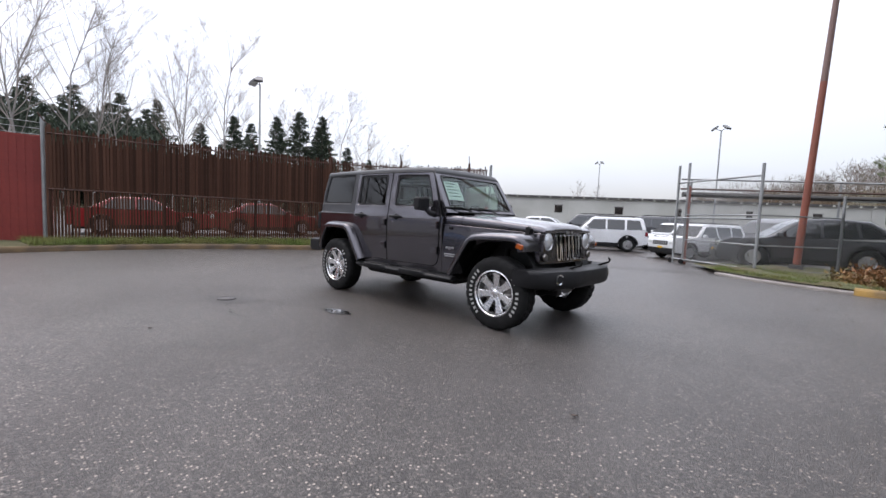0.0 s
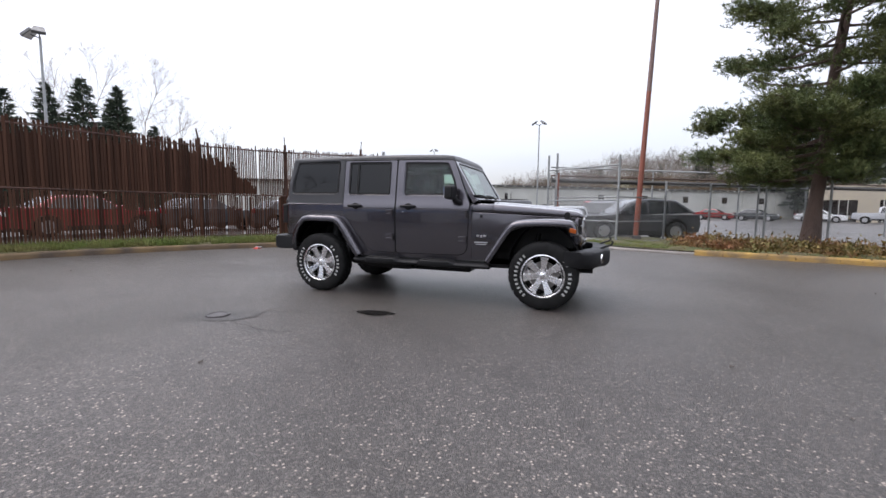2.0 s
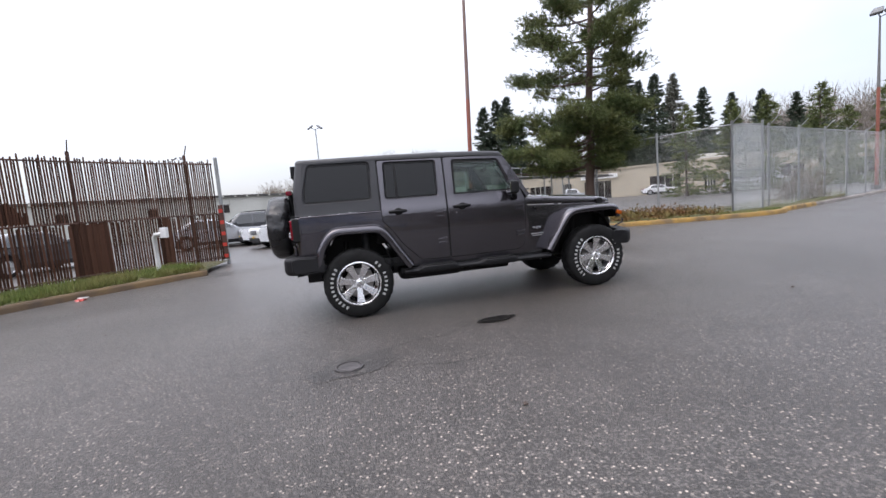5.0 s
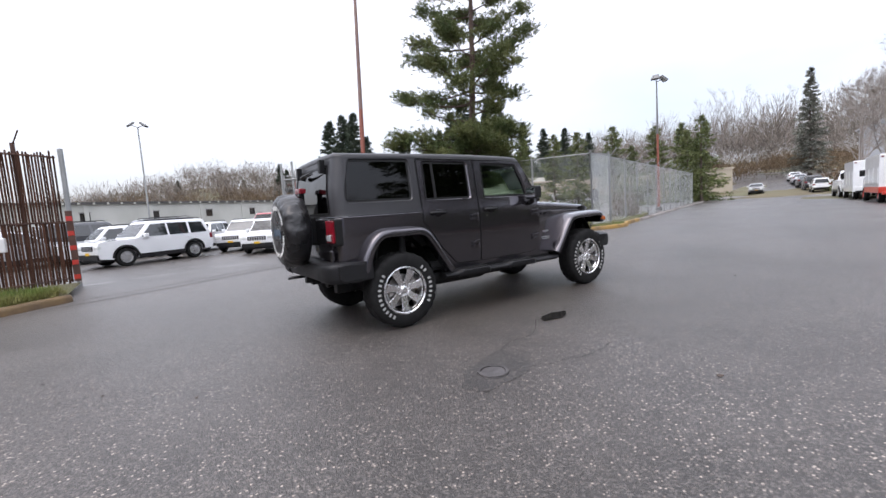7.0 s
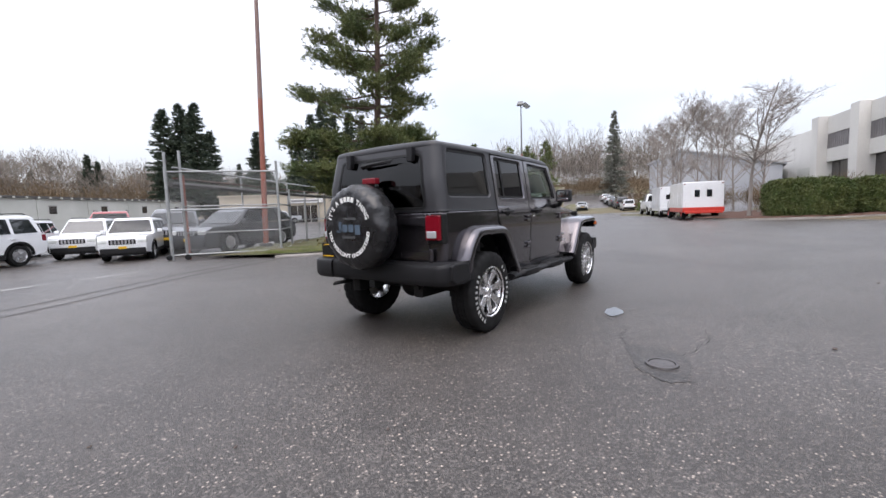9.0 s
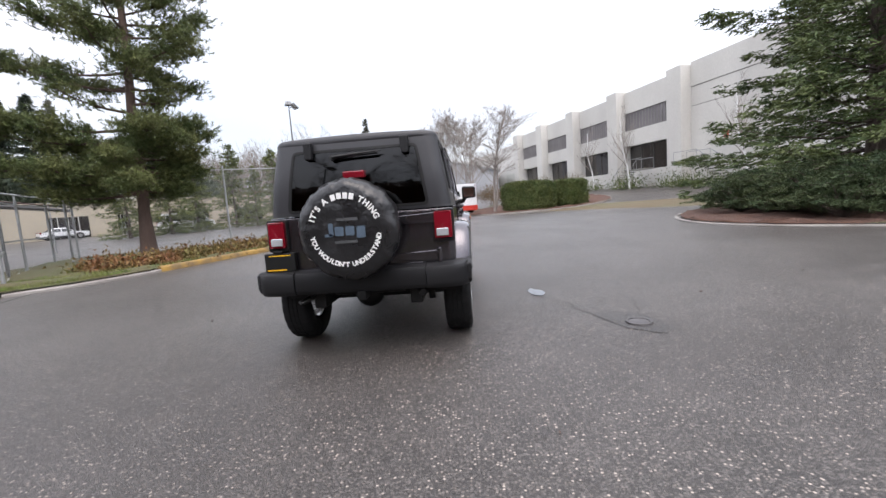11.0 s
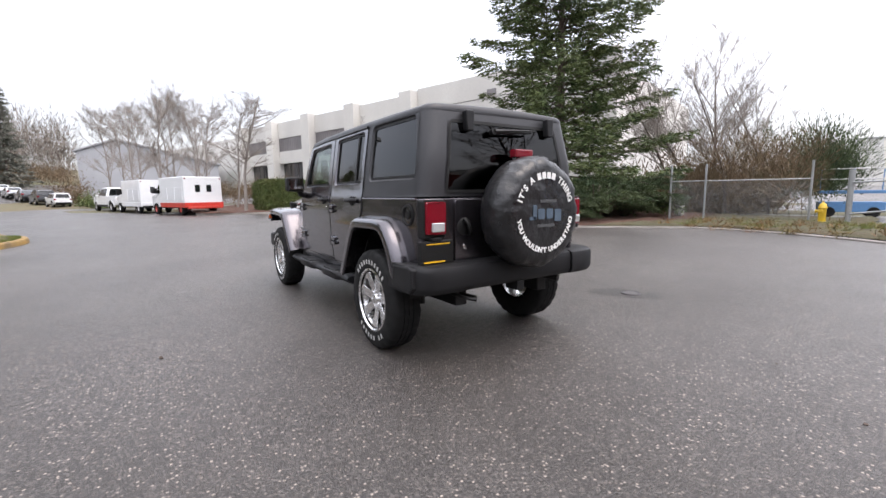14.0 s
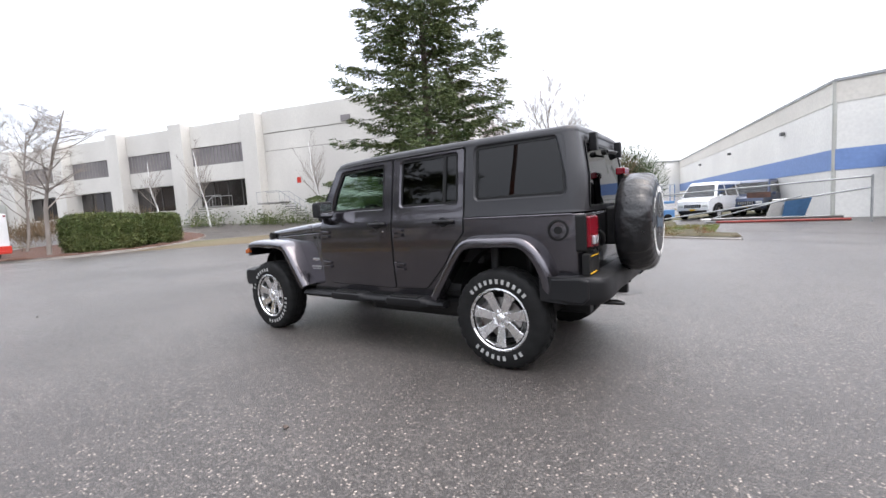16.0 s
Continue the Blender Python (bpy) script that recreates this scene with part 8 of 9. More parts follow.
def fir_tree(x, y, h, radius, label, seed=5, z_low=1.2, density=1.0, mat=None, blade=(0.20, 0.032), name="fir_tree", curve=1.15, per=2.1, fluff=0.04):
    """Whorls of drooping boughs set with flat sprays."""
    r = random.Random(seed)
    root = tagged(new(name), label, "tree")
    root.location = (x, y, ground_z(x, y))
    bm, pts = trunk_bm(h, 0.02 + h * 0.015, 0.02, (0.05, 0.05), seed)
    part("trunk", bm, M_BARK, root, smooth=60)
    limbs = bmesh.new()
    C, D = [], []
    whorls = max(8, int(h * per))
    for i in range(whorls):
        z = z_low + (h - z_low - 0.15) * (i / whorls) ** 0.92
        t = (z - z_low) / (h - z_low)
        for b in range(6):
            a = i * 0.9 + b * math.pi / 3 + r.uniform(-0.35, 0.35)
            reach = max(0.15, radius * (1 - t) ** (1 / curve) * r.uniform(0.48, 1.2))
            o = at_height(pts, z + r.uniform(-0.1, 0.1))
            droop = r.uniform(0.10, 0.30) * (1 - t) - 0.30 * t
            mids = [o + Vector((math.cos(a) * reach * s, math.sin(a) * reach * s, -droop * reach * s + 0.20 * reach * s * s)) for s in (0, 0.3, 0.6, 0.85, 1.0)]
            add_tube(limbs, mids, [0.045 * (1 - t) + 0.012, 0.03 * (1 - t) + 0.01, 0.014, 0.009, 0.004], 4, caps=False)
            m = int((10 + reach * 17) * density)
            for k in range(m):
                s = r.uniform(0.12, 1.0) ** 0.8
                q = mids[0].lerp(mids[-1], s) + Vector((0, 0, -droop * reach * 0.1 * math.sin(math.pi * s)))
                w = r.uniform(-1, 1) * 0.36 * reach * (1.1 - s) + r.gauss(0, 0.05)
                c = q + Vector((-math.sin(a) * w, math.cos(a) * w, -abs(w) * 0.25 + r.gauss(0, fluff)))
                d = Vector((math.cos(a), math.sin(a), -0.25)) + Vector((-math.sin(a), math.cos(a), 0)) * (1.2 if w > 0 else -1.2) * min(1, abs(w) * 4)
                for v in range(7):
                    f = v / 6
                    C.append((c.x + d.x * 0.22 * f + r.gauss(0, 0.02), c.y + d.y * 0.22 * f + r.gauss(0, 0.02), c.z + d.z * 0.16 * f + r.gauss(0, 0.015)))
                    D.append((d.x + r.gauss(0, 0.7), d.y + r.gauss(0, 0.7), d.z + r.gauss(0, 0.35)))
    part("branch_frame", limbs, M_BARK, root)
    blades("crown", C, blade[0], blade[1], mat or M_FIR, root, spread=0.3, dirs=D, seed=seed)
    return root


def bare_tree(x, y, h, label, seed, bark, spread=0.5, forks=5, up=0.55, thin=1.0, levels=3, fine=(0.04, 0.00016)):
    """A leafless tree that forks into fine twigs."""
    r = random.Random(seed)
    root = tagged(new("bare_tree"), label, "tree")
    root.location = (x, y, ground_z(x, y))
    trunk, twigs = bmesh.new(), bmesh.new()
    tips, ways = [], []

    def grow(bm, p, d, length, rad, level):
        pts, q, dd = [p], p.copy(), d.copy()
        n = 6 if level == 0 else 4
        for k in range(n):
            dd = (dd + Vector((r.gauss(0, 0.09), r.gauss(0, 0.09), 0.05 * up + r.gauss(0, 0.04)))).normalized()
            q = q + dd * (length / n)
            pts.append(q.copy())
        add_tube(bm, pts, [max(0.004, rad * (1 - 0.75 * k / n)) for k in range(n + 1)], 7 if level == 0 else (4 if level == 1 else 3), caps=False)
        if level >= levels:
            for k in range(5):
                s = r.uniform(0.1, 1.0)
                i = min(n - 1, int(s * n))
                o = pts[i].lerp(pts[i + 1], (s * n) % 1)
                tips.append(tuple(o))
                ways.append((dd.x + r.gauss(0, 0.45), dd.y + r.gauss(0, 0.45), dd.z + r.gauss(0, 0.4) + 0.2 * up))
            return
        count = (forks * 3 if level == 0 else forks + 1) if level < 2 else forks
        for k in range(count):
            s = r.uniform(0.28 if level == 0 else 0.2, 1.0)
            i = min(n - 1, int(s * n))
            o = pts[i].lerp(pts[i + 1], (s * n) % 1)
            a = r.uniform(0, 2 * math.pi)
            side = Vector((math.cos(a), math.sin(a), 0))
            nd = (dd * up + side * spread * r.uniform(0.7, 1.3) + Vector((0, 0, 0.25 * up))).normalized()
            grow(twigs, o, nd, length * (1.05 - 0.6 * s) * r.uniform(0.35, 0.6), max(0.0045, rad * 0.45 * (1.1 - 0.6 * s)), level + 1)

    grow(trunk, Vector((0, 0, 0)), Vector((r.uniform(-0.05, 0.05), r.uniform(-0.05, 0.05), 1)), h * 0.86, (0.03 + h * 0.011) * thin, 0)
    part("trunk", trunk, bark, root, smooth=60)
    part("twig_crown", twigs, M_TWIG, root)
    blades("fine_twig_spray", tips, h * fine[0], h * fine[1], M_TWIG, root, spread=0.12, dirs=ways, seed=seed)
    return root


pine_tree(8.0, 9.9, 14.5, "tall green pine with a bare lower trunk beside the lot")
fir_tree(10.65, -15.2, 19.0, 6.0, "large dark green conifer with drooping boughs", 8, 0.9, 1.3, blade=(0.19, 0.031), curve=1.25, per=2.35, fluff=0.085)

# Tall firs beyond, built a few times and repeated.
def far_fir(x, y, h, radius, label, seed, z_low=1.0, mat=None, gaps=0.25, narrow=1.0):
    """A ragged conical fir: uneven drooping boughs with sky between them."""
    r = random.Random(seed)
    root = tagged(new("fir_tree"), label, "tree")
    root.location = (x, y, ground_z(x, y))
    bm, pts = trunk_bm(h, 0.02 + h * 0.012, 0.02, (r.uniform(-0.2, 0.2), 0.1), seed)
    part("trunk", bm, M_BARK, root, smooth=60)
    C, D = [], []
    n = int(h * 3.2)
    bulge = [r.uniform(0.86, 1.1) for _ in range(12)]
    for i in range(n):
        z = z_low + (h - z_low) * (i / n) ** 0.95
        t = (z - z_low) / (h - z_low)
        for b in range(7):
            if r.random() < gaps:
                continue
            a = r.uniform(0, 2 * math.pi)
            reach = (radius * (1 - t) ** (0.85 * narrow) * bulge[int(t * 11.9)] + 0.10) * r.uniform(0.5, 1.1)
            o = at_height(pts, z)
            m = int(8 + reach * 20)
            for k in range(m):
                s = r.random() ** 0.7
                w = r.gauss(0, 0.16) * (0.5 + reach * 0.5) * (1.15 - s)
                C.append((o.x + math.cos(a) * reach * s - math.sin(a) * w, o.y + math.sin(a) * reach * s + math.cos(a) * w, o.z - 0.22 * reach * s * (1 - 0.5 * t) + 0.12 * reach * s * s + r.gauss(0, 0.07)))
                D.append((math.cos(a) + r.gauss(0, 0.5), math.sin(a) + r.gauss(0, 0.5), -0.35 + 0.6 * t + r.gauss(0, 0.3)))
    blades("crown", C, 0.02 * h + 0.12, 0.0032 * h + 0.02, mat or M_FARFIR, root, spread=0.3, dirs=D, seed=seed)
    return root


far_a = far_fir(-46, 26, 13.5, 4.6, "distant dark fir behind the fence", 21, 0.6, None, 0.08)
far_b = far_fir(-49, 18, 11.5, 3.8, "distant dark fir behind the fence", 22, 0.6, None, 0.1)
far_c = far_fir(52, 60, 20, 4.2, "tall distant fir behind the beige building", 23, 3.0, None, 0.28, 0.75)


def repeat(src, places, group, label):
    tagged(src, label, group=group)
    r = random.Random(len(places))
    for x, y, k in places:
        o = copy_thing(src, pose(x, y, ground_z(x, y), 0, 0, r.uniform(0, 360)) @ Matrix.Scale(k, 4))
        o.scale = (k, k, k)


def around(cx, cy, az, dist):
    return cx + dist * math.cos(radians(az)), cy + dist * math.sin(radians(az))


W0, W3, W6 = (4.0, -4.5), (0.2, -5.9), (-2.8, -4.9)
W9 = (-5.3, -2.4)
repeat(far_a, [(*around(*W0, az, d), k) for az, d, k in ((162.2, 60, 0.82), (158.8, 61, 0.94), (154.0, 60, 0.97), (151.4, 60, 1.04), (149.1, 61, 0.93), (145.4, 62, 0.76), (156.2, 66, 0.72), (142.6, 68, 0.70))], "firs behind the fence", "distant dark fir behind the fence")
repeat(far_b, [(*around(*W0, 182.5 - 0.85 * i, 70 + 5 * ((i * 7) % 4)), 1.02 + 0.10 * ((i * 5) % 4)) for i in range(20)] + [(*around(*W0, az, d), k) for az, d, k in ((147.2, 66, 0.8), (140.0, 74, 0.75), (137.6, 80, 0.7), (164.4, 66, 0.75))], "firs behind the fence", "distant dark fir behind the fence")
repeat(far_c, [(*around(*W3, az, d), k) for az, d, k in ((56.3, 88, 1.02), (54.9, 90, 1.16), (53.4, 92, 1.05), (58.0, 95, 0.9), (46.8, 96, 0.9), (44.0, 105, 0.85), (41.5, 100, 0.8), (38.6, 96, 0.7))], "tall firs behind the buildings", "tall distant fir behind the buildings")
far_d = far_fir(*around(*W9, 66.6, 92), 22, 4.6, "broad dark fir behind the white building", 26, 2.0, None, 0.2, 0.8)
repeat(far_d, [(*around(*W9, az, d), k) for az, d, k in ((68.2, 90, 0.93), (65.0, 88, 0.98), (63.7, 93, 0.80), (58.6, 95, 0.82), (75.2, 118, 0.55), (74.4, 121, 0.48), (79.5, 125, 0.34), (86.5, 128, 0.36), (90.5, 126, 0.30), (60.8, 110, 0.55))], "broad firs behind the buildings", "broad dark fir behind the buildings")
far_fir(*around(*W3, 49.8, 92), 21, 3.2, "tall thin greyish fir behind the beige shops", 27, 6.0, M_GREYFIR, 0.35, 0.8)
road_pine = far_fir(47, 18.5, 9.5, 2.9, "bushy green pine beside the far end of the road fence", 24, 0.4, M_PINE, 0.1, 0.8)
repeat(road_pine, [(50, 21.5, 0.9), (45, 22.5, 0.95), (42, 26, 1.0), (38, 28, 0.95), (34, 28, 0.9), (53, 21.5, 0.85), (40, 22.5, 0.7), (30, 29, 0.9), (56, 25, 1.1)], "pines beside the road", "bushy green pine beside the road")
spruce = far_fir(*around(-5.3, 0.7, 12.1, 103), 19, 3.6, "tall thin greyish spruce at the top of the road", 25, 1.0, M_GREYFIR, 0.34)

# Birches behind the fence and by the road, bare in winter.
birch_a = bare_tree(*around(*W0, 171.9, 52), 22, "tall pale leafless birch behind the fence", 31, M_PALEBARK, 0.75, 6, 0.8, 0.40)
birch_b = bare_tree(*around(*W0, 165.2, 54), 21, "tall pale leafless birch behind the fence", 32, M_PALEBARK, 0.65, 6, 0.85, 0.38)
repeat(birch_a, [(*around(*W0, az, d), k) for az, d, k in ((160.2, 58, 1.02), (174.6, 50, 0.95), (147.3, 62, 0.85), (178.6, 50, 1.0), (151.5, 66, 0.88))], "bare birches behind the fence", "tall pale leafless birch behind the fence")
repeat(birch_b, [(*around(*W0, az, d), k) for az, d, k in ((168.6, 56, 0.95), (162.6, 58, 1.0), (157.9, 64, 0.85), (155.0, 66, 0.9), (143.3, 70, 0.8), (176.2, 48, 1.0), (139.5, 75, 0.65), (114.9, 95, 0.5), (113.0, 98, 0.45))], "bare birches behind the fence", "tall pale leafless birch behind the fence")
hill_birch = bare_tree(*around(*W6, 24.0, 118), 20, "tall pale leafless tree on the hillside", 38, M_PALEBARK, 0.55, 5, 0.9, 0.5)
repeat(hill_birch, [(*around(*W6, az, d), k) for az, d, k in ((21.5, 122, 1.0), (19.8, 126, 0.92), (26.0, 124, 0.95), (28.2, 128, 0.88), (17.6, 120, 0.9), (15.2, 124, 0.82), (23.0, 130, 1.05), (30.5, 126, 0.8))], "leafless trees on the hillside", "tall pale leafless tree on the hillside")
bare_tree(26.2, -2.7, 9.0, "small leafless tree beside the hedge", 33, M_TWIG, 0.95, 6, 0.35, 0.9, fine=(0.045, 0.00030))
grove = bare_tree(33, 2.0, 9.2, "leafless multi-twigged tree behind the parked trucks", 34, M_TWIG, 0.65, 7, 0.6, 0.7, fine=(0.045, 0.00030))
repeat(grove, [(39.5, 1.0, 1.0), (35, -1.0, 0.95), (43, 3, 0.95), (41, -1.5, 1.0), (31.2, -0.8, 0.85), (33.2, -3.2, 0.95), (45, 0.5, 1.05), (36, 3.5, 0.9), (48, 5.5, 1.0), (52, 4.5, 1.05)], "leafless trees behind the trucks", "leafless multi-twigged tree behind the parked trucks")
bare_tree(-13.0, -11.0, 11.5, "large leafless tree on the far side of the lot", 39, M_BARK, 0.8, 7, 0.5, 0.8)
side_tree = bare_tree(5.6, -20.5, 10.5, "leafless tree with many upright stems beside the conifer", 35, M_BARK, 0.7, 7, 0.8, 0.6, fine=(0.04, 0.00022))
repeat(side_tree, [(7.8, -22.5, 1.0), (3.6, -21.5, 0.8), (4.4, -19.2, 0.7), (6.6, -18.6, 0.85)], "leafless trees beside the conifer", "leafless tree with many upright stems beside the conifer")
wall_birch = bare_tree(36.3, -16.1, 8.2, "slim white-barked birch before the building", 36, M_WHITE, 0.5, 4, 0.8, 0.75)
repeat(wall_birch, [(42.1, -14.4, 0.9), (26.0, -20.4, 1.0)], "white birches before the building", "slim white-barked birch before the building")


def woods(name, pts, h, mat, label, seed, twigs=150, wide=0.28, blade=(0.12, 0.0030)):
    """Far leafless woods: stems under domed crowns of fine twigs, in one uncountable mass."""
    r, g = random.Random(seed), np.random.default_rng(seed)
    C, D = [], []
    for x, y in pts:
        hh, z0 = h * r.uniform(0.55, 1.15), ground_z(x, y)
        q = g.normal(size=(twigs, 3))
        q *= (g.random((twigs, 1)) ** 0.45) / np.linalg.norm(q, axis=1)[:, None]
        ww = wide * r.uniform(0.7, 1.2)
        C.append(np.column_stack([x + q[:, 0] * ww * hh, y + q[:, 1] * ww * hh, z0 + hh * (0.60 + 0.36 * q[:, 2])]))
        D.append(np.column_stack([q[:, 0] * 0.9, q[:, 1] * 0.9, 0.9 + 0.4 * q[:, 2]]))
        k = 14
        C.append(np.column_stack([np.full(k, x) + g.normal(0, 0.05 * hh, k), np.full(k, y) + g.normal(0, 0.05 * hh, k), z0 + np.linspace(0, 0.6, k) * hh]))
        D.append(np.column_stack([g.normal(0, 0.12, k), g.normal(0, 0.12, k), np.full(k, 1.5)]))
    ob = blades(name, np.concatenate(C), h * blade[0], h * blade[1], mat, spread=0.3, dirs=np.concatenate(D), seed=seed)
    return tagged(ob, label, "woods", kind="stuff")


def scatter(n, cx, cy, az0, az1, d0, d1, seed):
    r = random.Random(seed)
    return [around(cx, cy, r.uniform(az0, az1), r.uniform(d0, d1)) for _ in range(n)]


woods("bare_woods", scatter(300, 0, 0, 8, 42, 112, 185, 1), 16, M_HAZEBRUSH, "leafless woods on the hillside above the road, paled by haze", 41, 150, 0.20)
woods("bare_woods", scatter(420, 0, 0, 40, 102, 100, 165, 2), 10, M_HAZEBRUSH, "leafless woods behind the white building, paled by haze", 42, 190, 0.34, (0.12, 0.0045))
woods("brown_woods", scatter(260, 0, 0, 42, 102, 92, 130, 22), 7, M_BRUSH, "brown winter thicket behind the white building", 52, 220, 0.45, (0.14, 0.0060))
woods("brown_woods", scatter(200, 0, 0, 8, 36, 95, 150, 23), 5, M_BRUSH, "brown winter thicket on the hillside", 53, 180, 0.50, (0.16, 0.0075))
woods("brown_woods", scatter(60, 40, -5.5, 0, 360, 0, 7.5, 24), 2.2, M_BRUSH, "brown undergrowth behind the trucks", 54, 160, 0.5, (0.18, 0.006))


woods("fir_thicket", scatter(110, 0.2, -6, 36, 64, 84, 102, 25), 9, M_FARFIR, "dark evergreen thicket behind the beige shops", 55, 260, 0.42, (0.09, 0.010))
woods("fir_thicket", scatter(90, 4.1, -4.5, 166, 184, 62, 84, 26), 11, M_FARFIR, "dark evergreen hillside behind the fence", 56, 260, 0.40, (0.09, 0.010))
woods("evergreen_thicket", scatter(24, 1.8, -21.5, 0, 360, 0, 1.8, 27), 4.2, M_JUNIPER, "olive evergreen thicket behind the yard fence", 58, 700, 0.30, (0.055, 0.0035))
woods("brown_thicket", [(1.4 + 0.31 * k, -16.9 - 0.9 * ((k * 7) % 4) - 0.04 * k) for k in range(18)], 3.4, M_BRUSH, "tangled brown winter thicket behind the verge fence", 59, 520, 0.30, (0.13, 0.0026))


def brush(name, pts, size, count, mat, label, seed, blade=(0.5, 0.08), flat=0.6, cat="shrub"):
    r = np.random.default_rng(seed)
    C = []
    for x, y in pts:
        s = size * r.uniform(0.6, 1.2)
        q = r.normal(size=(count, 3)) * (s * 0.45, s * 0.45, s * flat * 0.5)
        q[:, 2] = np.abs(q[:, 2])
        C.append(q + (x, y, ground_z(x, y)))
    return tagged(blades(name, np.concatenate(C), blade[0], blade[1], mat, seed=seed, lift=0.8), label, cat, kind="stuff")


brush("winter_brush", scatter(70, 5, -19.5, -95, 10, 0.5, 5.5, 5), 1.6, 150, M_BRUSH, "tangled brown shrubs beside the conifer", 45, (0.6, 0.03), 1.3)
def juniper(x, y, size, seed):
    """A spreading juniper: arching stems set with feathery sprays."""
    r = random.Random(seed)
    root = tagged(new("juniper_shrub"), "spreading dark green juniper under the conifer", "shrub", "junipers under the conifer")
    root.location = (x, y, ground_z(x, y) + 0.05)
    stems, C, D = bmesh.new(), [], []
    for i in range(46):
        a, L = r.uniform(0, 2 * math.pi), size * r.uniform(0.65, 1.15)
        rise = size * r.uniform(0.15, 0.85)
        out = Vector((math.cos(a), math.sin(a), 0))
        P = [out * (L * s) + Vector((0, 0, rise * math.sin(min(1.0, s * 1.1) * 2.0) + 0.05)) for s in (0, 0.25, 0.5, 0.75, 1.0)]
        add_tube(stems, P, [0.03, 0.022, 0.016, 0.010, 0.005], 4, caps=False)
        for k in range(34):
            s = 0.2 + 0.8 * r.random() ** 0.7
            j = min(3, int(s * 4))
            c = P[j].lerp(P[j + 1], s * 4 - j)
            d = (P[j + 1] - P[j]).normalized()
            side = Vector((-out.y, out.x, 0)) * r.uniform(-1, 1) + Vector((0, 0, r.uniform(-0.1, 0.5)))
            w = (d * 0.8 + side).normalized()
            for v in range(13):
                f = v / 12 * 0.34 * (1.2 - 0.5 * s)
                q = c + w * f + Vector((0, 0, -0.5 * f * f))
                C.append((q.x + r.gauss(0, 0.012), q.y + r.gauss(0, 0.012), max(0.02, q.z + r.gauss(0, 0.012))))
                D.append((w.x + r.gauss(0, 0.45), w.y + r.gauss(0, 0.45), w.z + r.gauss(0, 0.4) + 0.1))
    part("branch_frame", stems, M_BARK, root)
    blades("sprays", C, 0.085, 0.013, M_JUNIPER, root, spread=0.15, dirs=D, seed=seed)
    return root


jun = [juniper(7.0, -10.6, 1.55, 47), juniper(6.3, -13.2, 1.6, 57)]
for k, (x, y, z) in enumerate(((8.6, -10.9, 1.0), (6.0, -11.9, 1.1), (9.8, -11.9, 1.15), (7.4, -12.6, 1.2), (8.8, -13.0, 1.2), (6.2, -14.2, 1.25), (11.2, -12.6, 1.1), (12.5, -13.6, 1.1), (7.4, -15.2, 1.3), (5.8, -10.2, 0.7), (10.2, -10.4, 0.85))):
    o = copy_thing(jun[k % 2], pose(x, y, ground_z(x, y) + 0.05, 0, 0, 77 * k) @ Matrix.Scale(z, 4))
rs = random.Random(9)
cover_pts = [(4.6 + 5.2 * rs.random(), 0) for _ in range(170)]
cover_pts = [(x, (7.35 - 0.30 * (x - 4.6)) + rs.uniform(0.15, 1.9)) for x, _ in cover_pts]
brush("roadside_shrub", [(47.5, 5.9), (49.0, 6.5), (50.5, 7.0), (52.2, 7.6), (54.0, 8.2), (51.0, 6.2), (53.0, 6.9)], 1.5, 420, M_HEDGE, "low dark green shrubs behind the parked trucks", 64, (0.22, 0.05), 0.8)
brush("rusty_shrub", [(58.0, 9.2), (60.0, 9.8), (62.0, 10.2), (64.0, 11.4), (66.0, 11.0)], 1.9, 420, M_BRUSH, "tall rust-brown winter shrubs beside the road", 65, (0.5, 0.035), 1.7)
brush("verge_weeds", [(-2.2 + 0.22 * k, -11.35 - 1.1 * ((k * 5) % 4) * 0.8 - 0.25 * (k > 8)) for k in range(26)], 0.42, 90, M_SHRUB, "low dead weeds and leaves on the verge", 63, (0.16, 0.012), 0.5)
brush("ground_cover", cover_pts, 0.60, 290, M_SHRUB, "low red-brown and green ground cover round the pine", 48, (0.10, 0.028), 0.50)
brush("bare_bush", [(16.9, 8.6), (17.5, 8.9), (17.2, 9.2), (18.2, 9.3)], 0.85, 520, M_BRUSH, "grey-brown leafless bush behind the road fence", 49, (0.45, 0.010), 1.7)
brush("wall_shrub", [(37.6, -15.9), (36.6, -16.4), (31.2, -18.6), (29.6, -19.0), (27.6, -19.6), (42.6, -14.6), (32.6, -18.2)], 1.5, 500, M_HEDGE, "low green shrubs along the building", 50, (0.2, 0.04), 0.8)


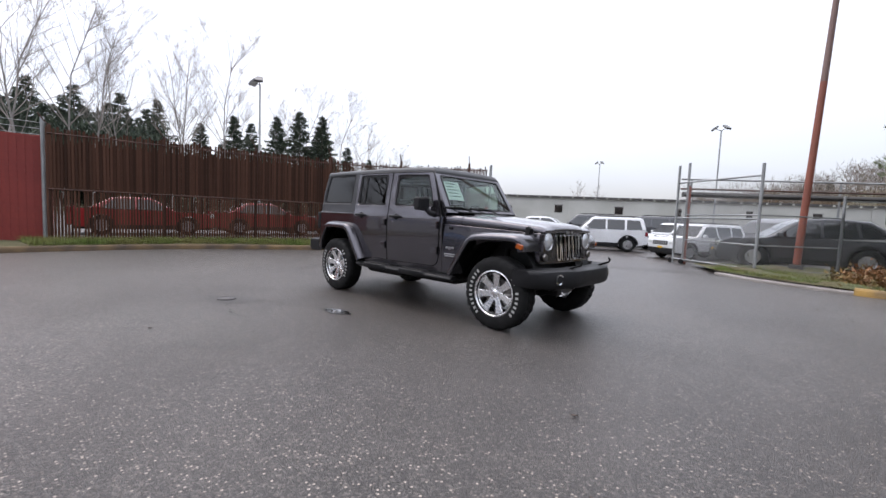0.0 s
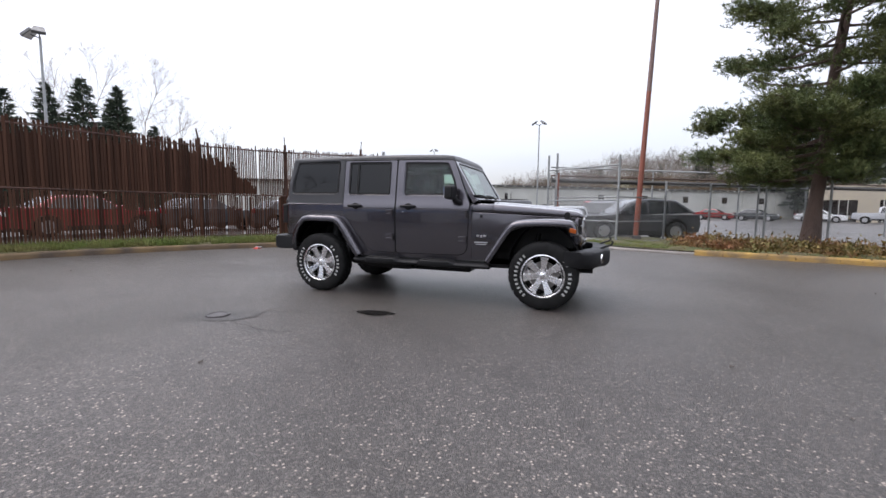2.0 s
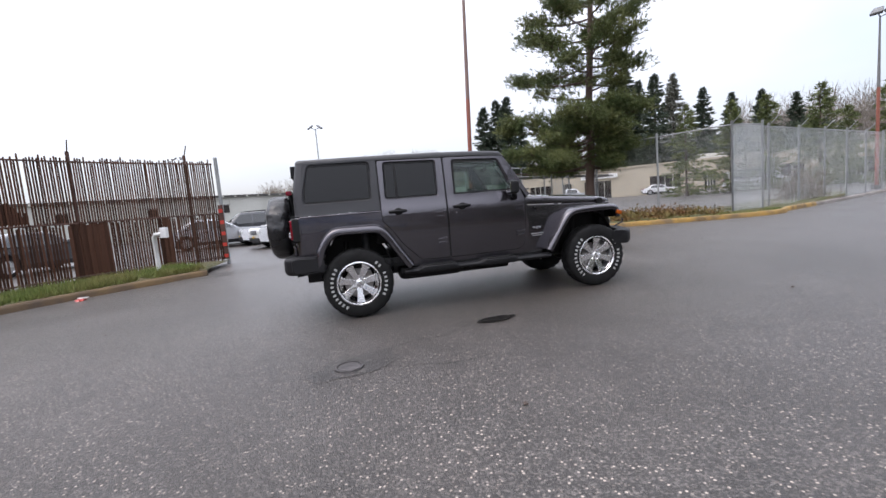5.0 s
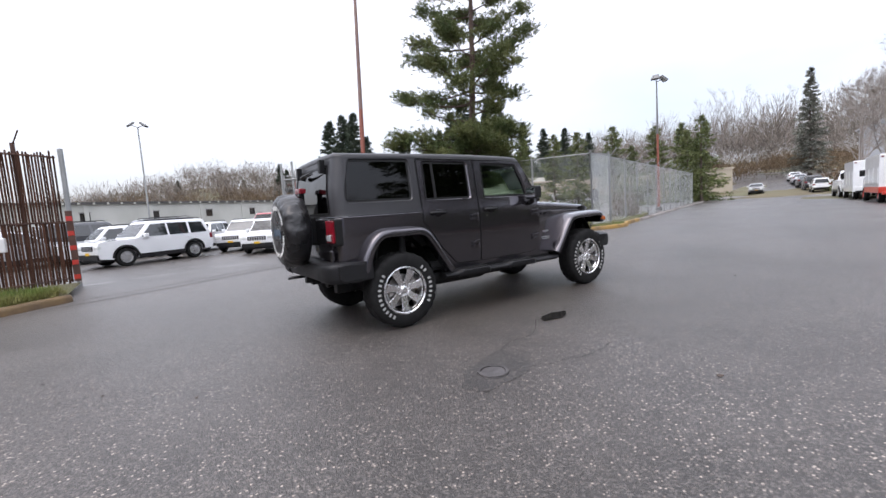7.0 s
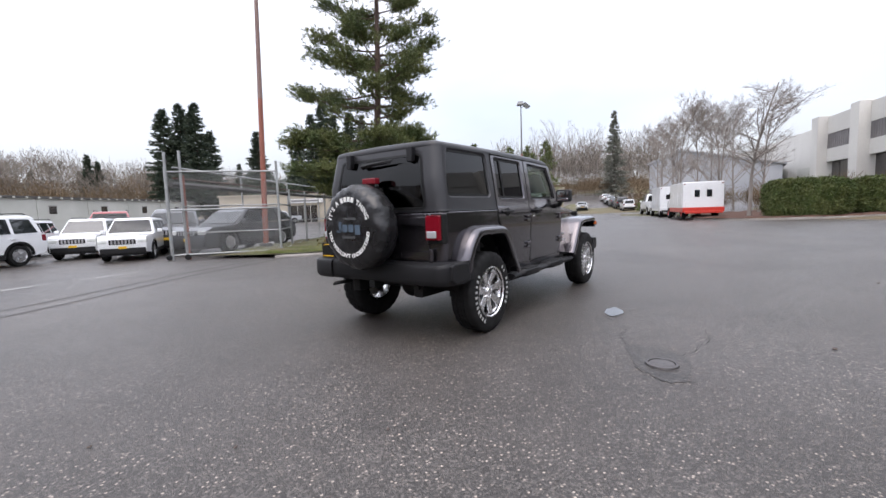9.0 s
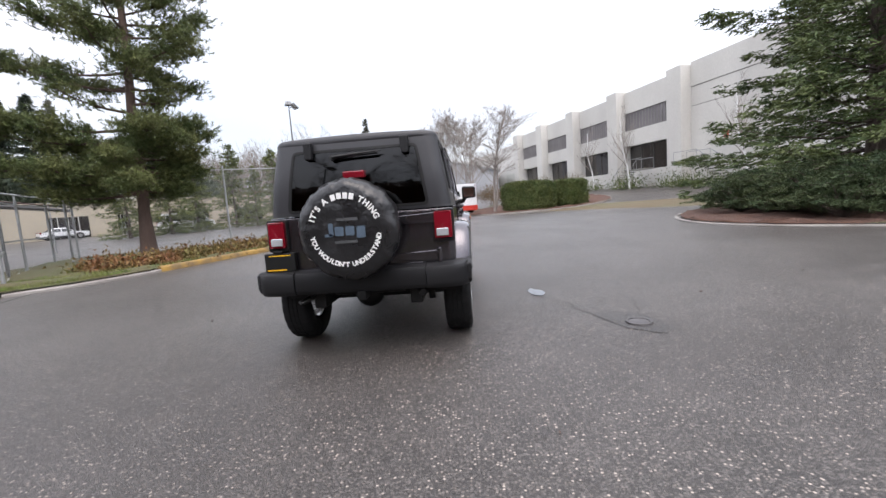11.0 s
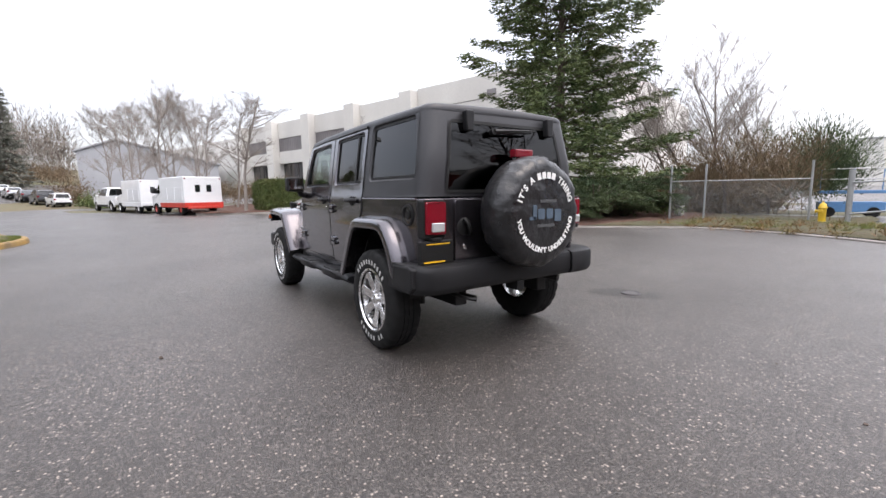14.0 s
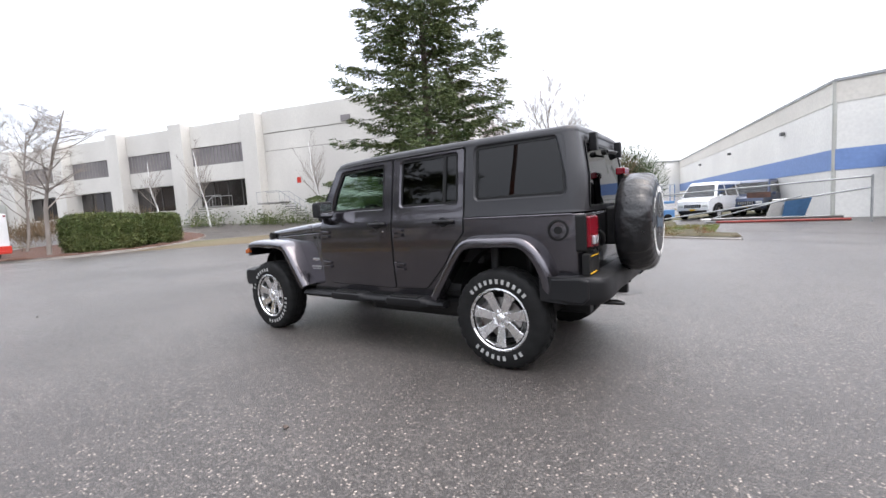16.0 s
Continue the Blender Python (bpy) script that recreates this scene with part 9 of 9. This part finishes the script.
def hedge(x, y, length, deep, h, yaw, label, seed):
    """A clipped hedge: a dense block of small leaves with a rounded, slightly uneven face."""
    r = np.random.default_rng(seed)
    root = tagged(new("hedge"), label, "hedge", "clipped hedges")
    root.matrix_basis = pose(x, y, ground_z(x, y) + 0.1, 0, 0, yaw)
    bm = box_bm(-length / 2 + 0.15, length / 2 - 0.15, -deep / 2 + 0.15, deep / 2 - 0.15, 0, h - 0.15)
    part("inner_growth", bm, M_HEDGE, root, bevel=0.3)
    n = int(900 * (length * h + deep * h + length * deep))
    P = r.uniform(-1, 1, (n, 3))
    ax = r.choice(3, n, p=[0.2, 0.45, 0.35])
    P[np.arange(n), ax] = np.sign(P[np.arange(n), ax])
    P[:, 2] = np.where(ax == 2, 1, P[:, 2])
    ball = P / np.maximum(1.0, (np.abs(P) ** 5).sum(1) ** 0.2)[:, None]
    jig = r.normal(0, 0.06, (n, 3))
    Q = np.stack([ball[:, 0] * length / 2, ball[:, 1] * deep / 2, (ball[:, 2] + 1) * h / 2], 1) + jig
    blades("leaves", Q, 0.11, 0.035, M_HEDGE, root, seed=seed, dirs=ball * 0.6, quad=True)
    return root


hedge(26.75, -5.3, 3.9, 1.7, 2.05, -70, "clipped dark green hedge on a mulch bed", 61)
hedge(28.0, -8.6, 2.6, 1.5, 1.9, -62, "smaller clipped green hedge on a mulch bed", 62)


def grass(name, outline_fn, n, seed, label, h=0.09):
    r = np.random.default_rng(seed)
    pts = outline_fn(r, n)
    return tagged(blades(name, pts, h, 0.006, M_GRASS, seed=seed, lift=2.2), label, "grass", kind="stuff")


KL = np.array([(p.x, p.y) for p in KERB_LEFT[10:]])


def strip_points(r, n):
    i = r.integers(0, len(KL) - 1, n)
    f = r.random((n, 1))
    base = KL[i] * (1 - f) + KL[i + 1] * f
    away = r.random((n, 1)) ** 1.3 * 1.5 + 0.16
    nrm = np.stack([-(KL[i + 1] - KL[i])[:, 1], (KL[i + 1] - KL[i])[:, 0]], 1)
    nrm /= np.linalg.norm(nrm, axis=1)[:, None]
    p = base + nrm * away
    return np.column_stack([p, np.full(n, 0.12) + r.normal(0, 0.02, n)])


grass("grass", strip_points, 34000, 71, "fresh green grass blades along the kerb", 0.17)
KR = np.array([(p.x, p.y) for p in KERB_RIGHT[:44]])


def right_points(r, n):
    i = r.integers(0, len(KR) - 1, n)
    f = r.random((n, 1))
    p = KR[i] * (1 - f) + KR[i + 1] * f + np.column_stack([r.normal(0, 0.1, n), 0.2 + r.random(n) ** 1.5 * 2.0])
    return np.column_stack([p, np.full(n, 0.12)])


grass("grass", right_points, 16000, 72, "short green grass round the pine bed", 0.08)
grass("grass", lambda r, n: np.column_stack([r.uniform(-2.4, 3.6, n), -11.9 - r.random(n) * 4.5, np.full(n, 0.06)]), 14000, 73, "patchy short grass beside the hydrant", 0.09)
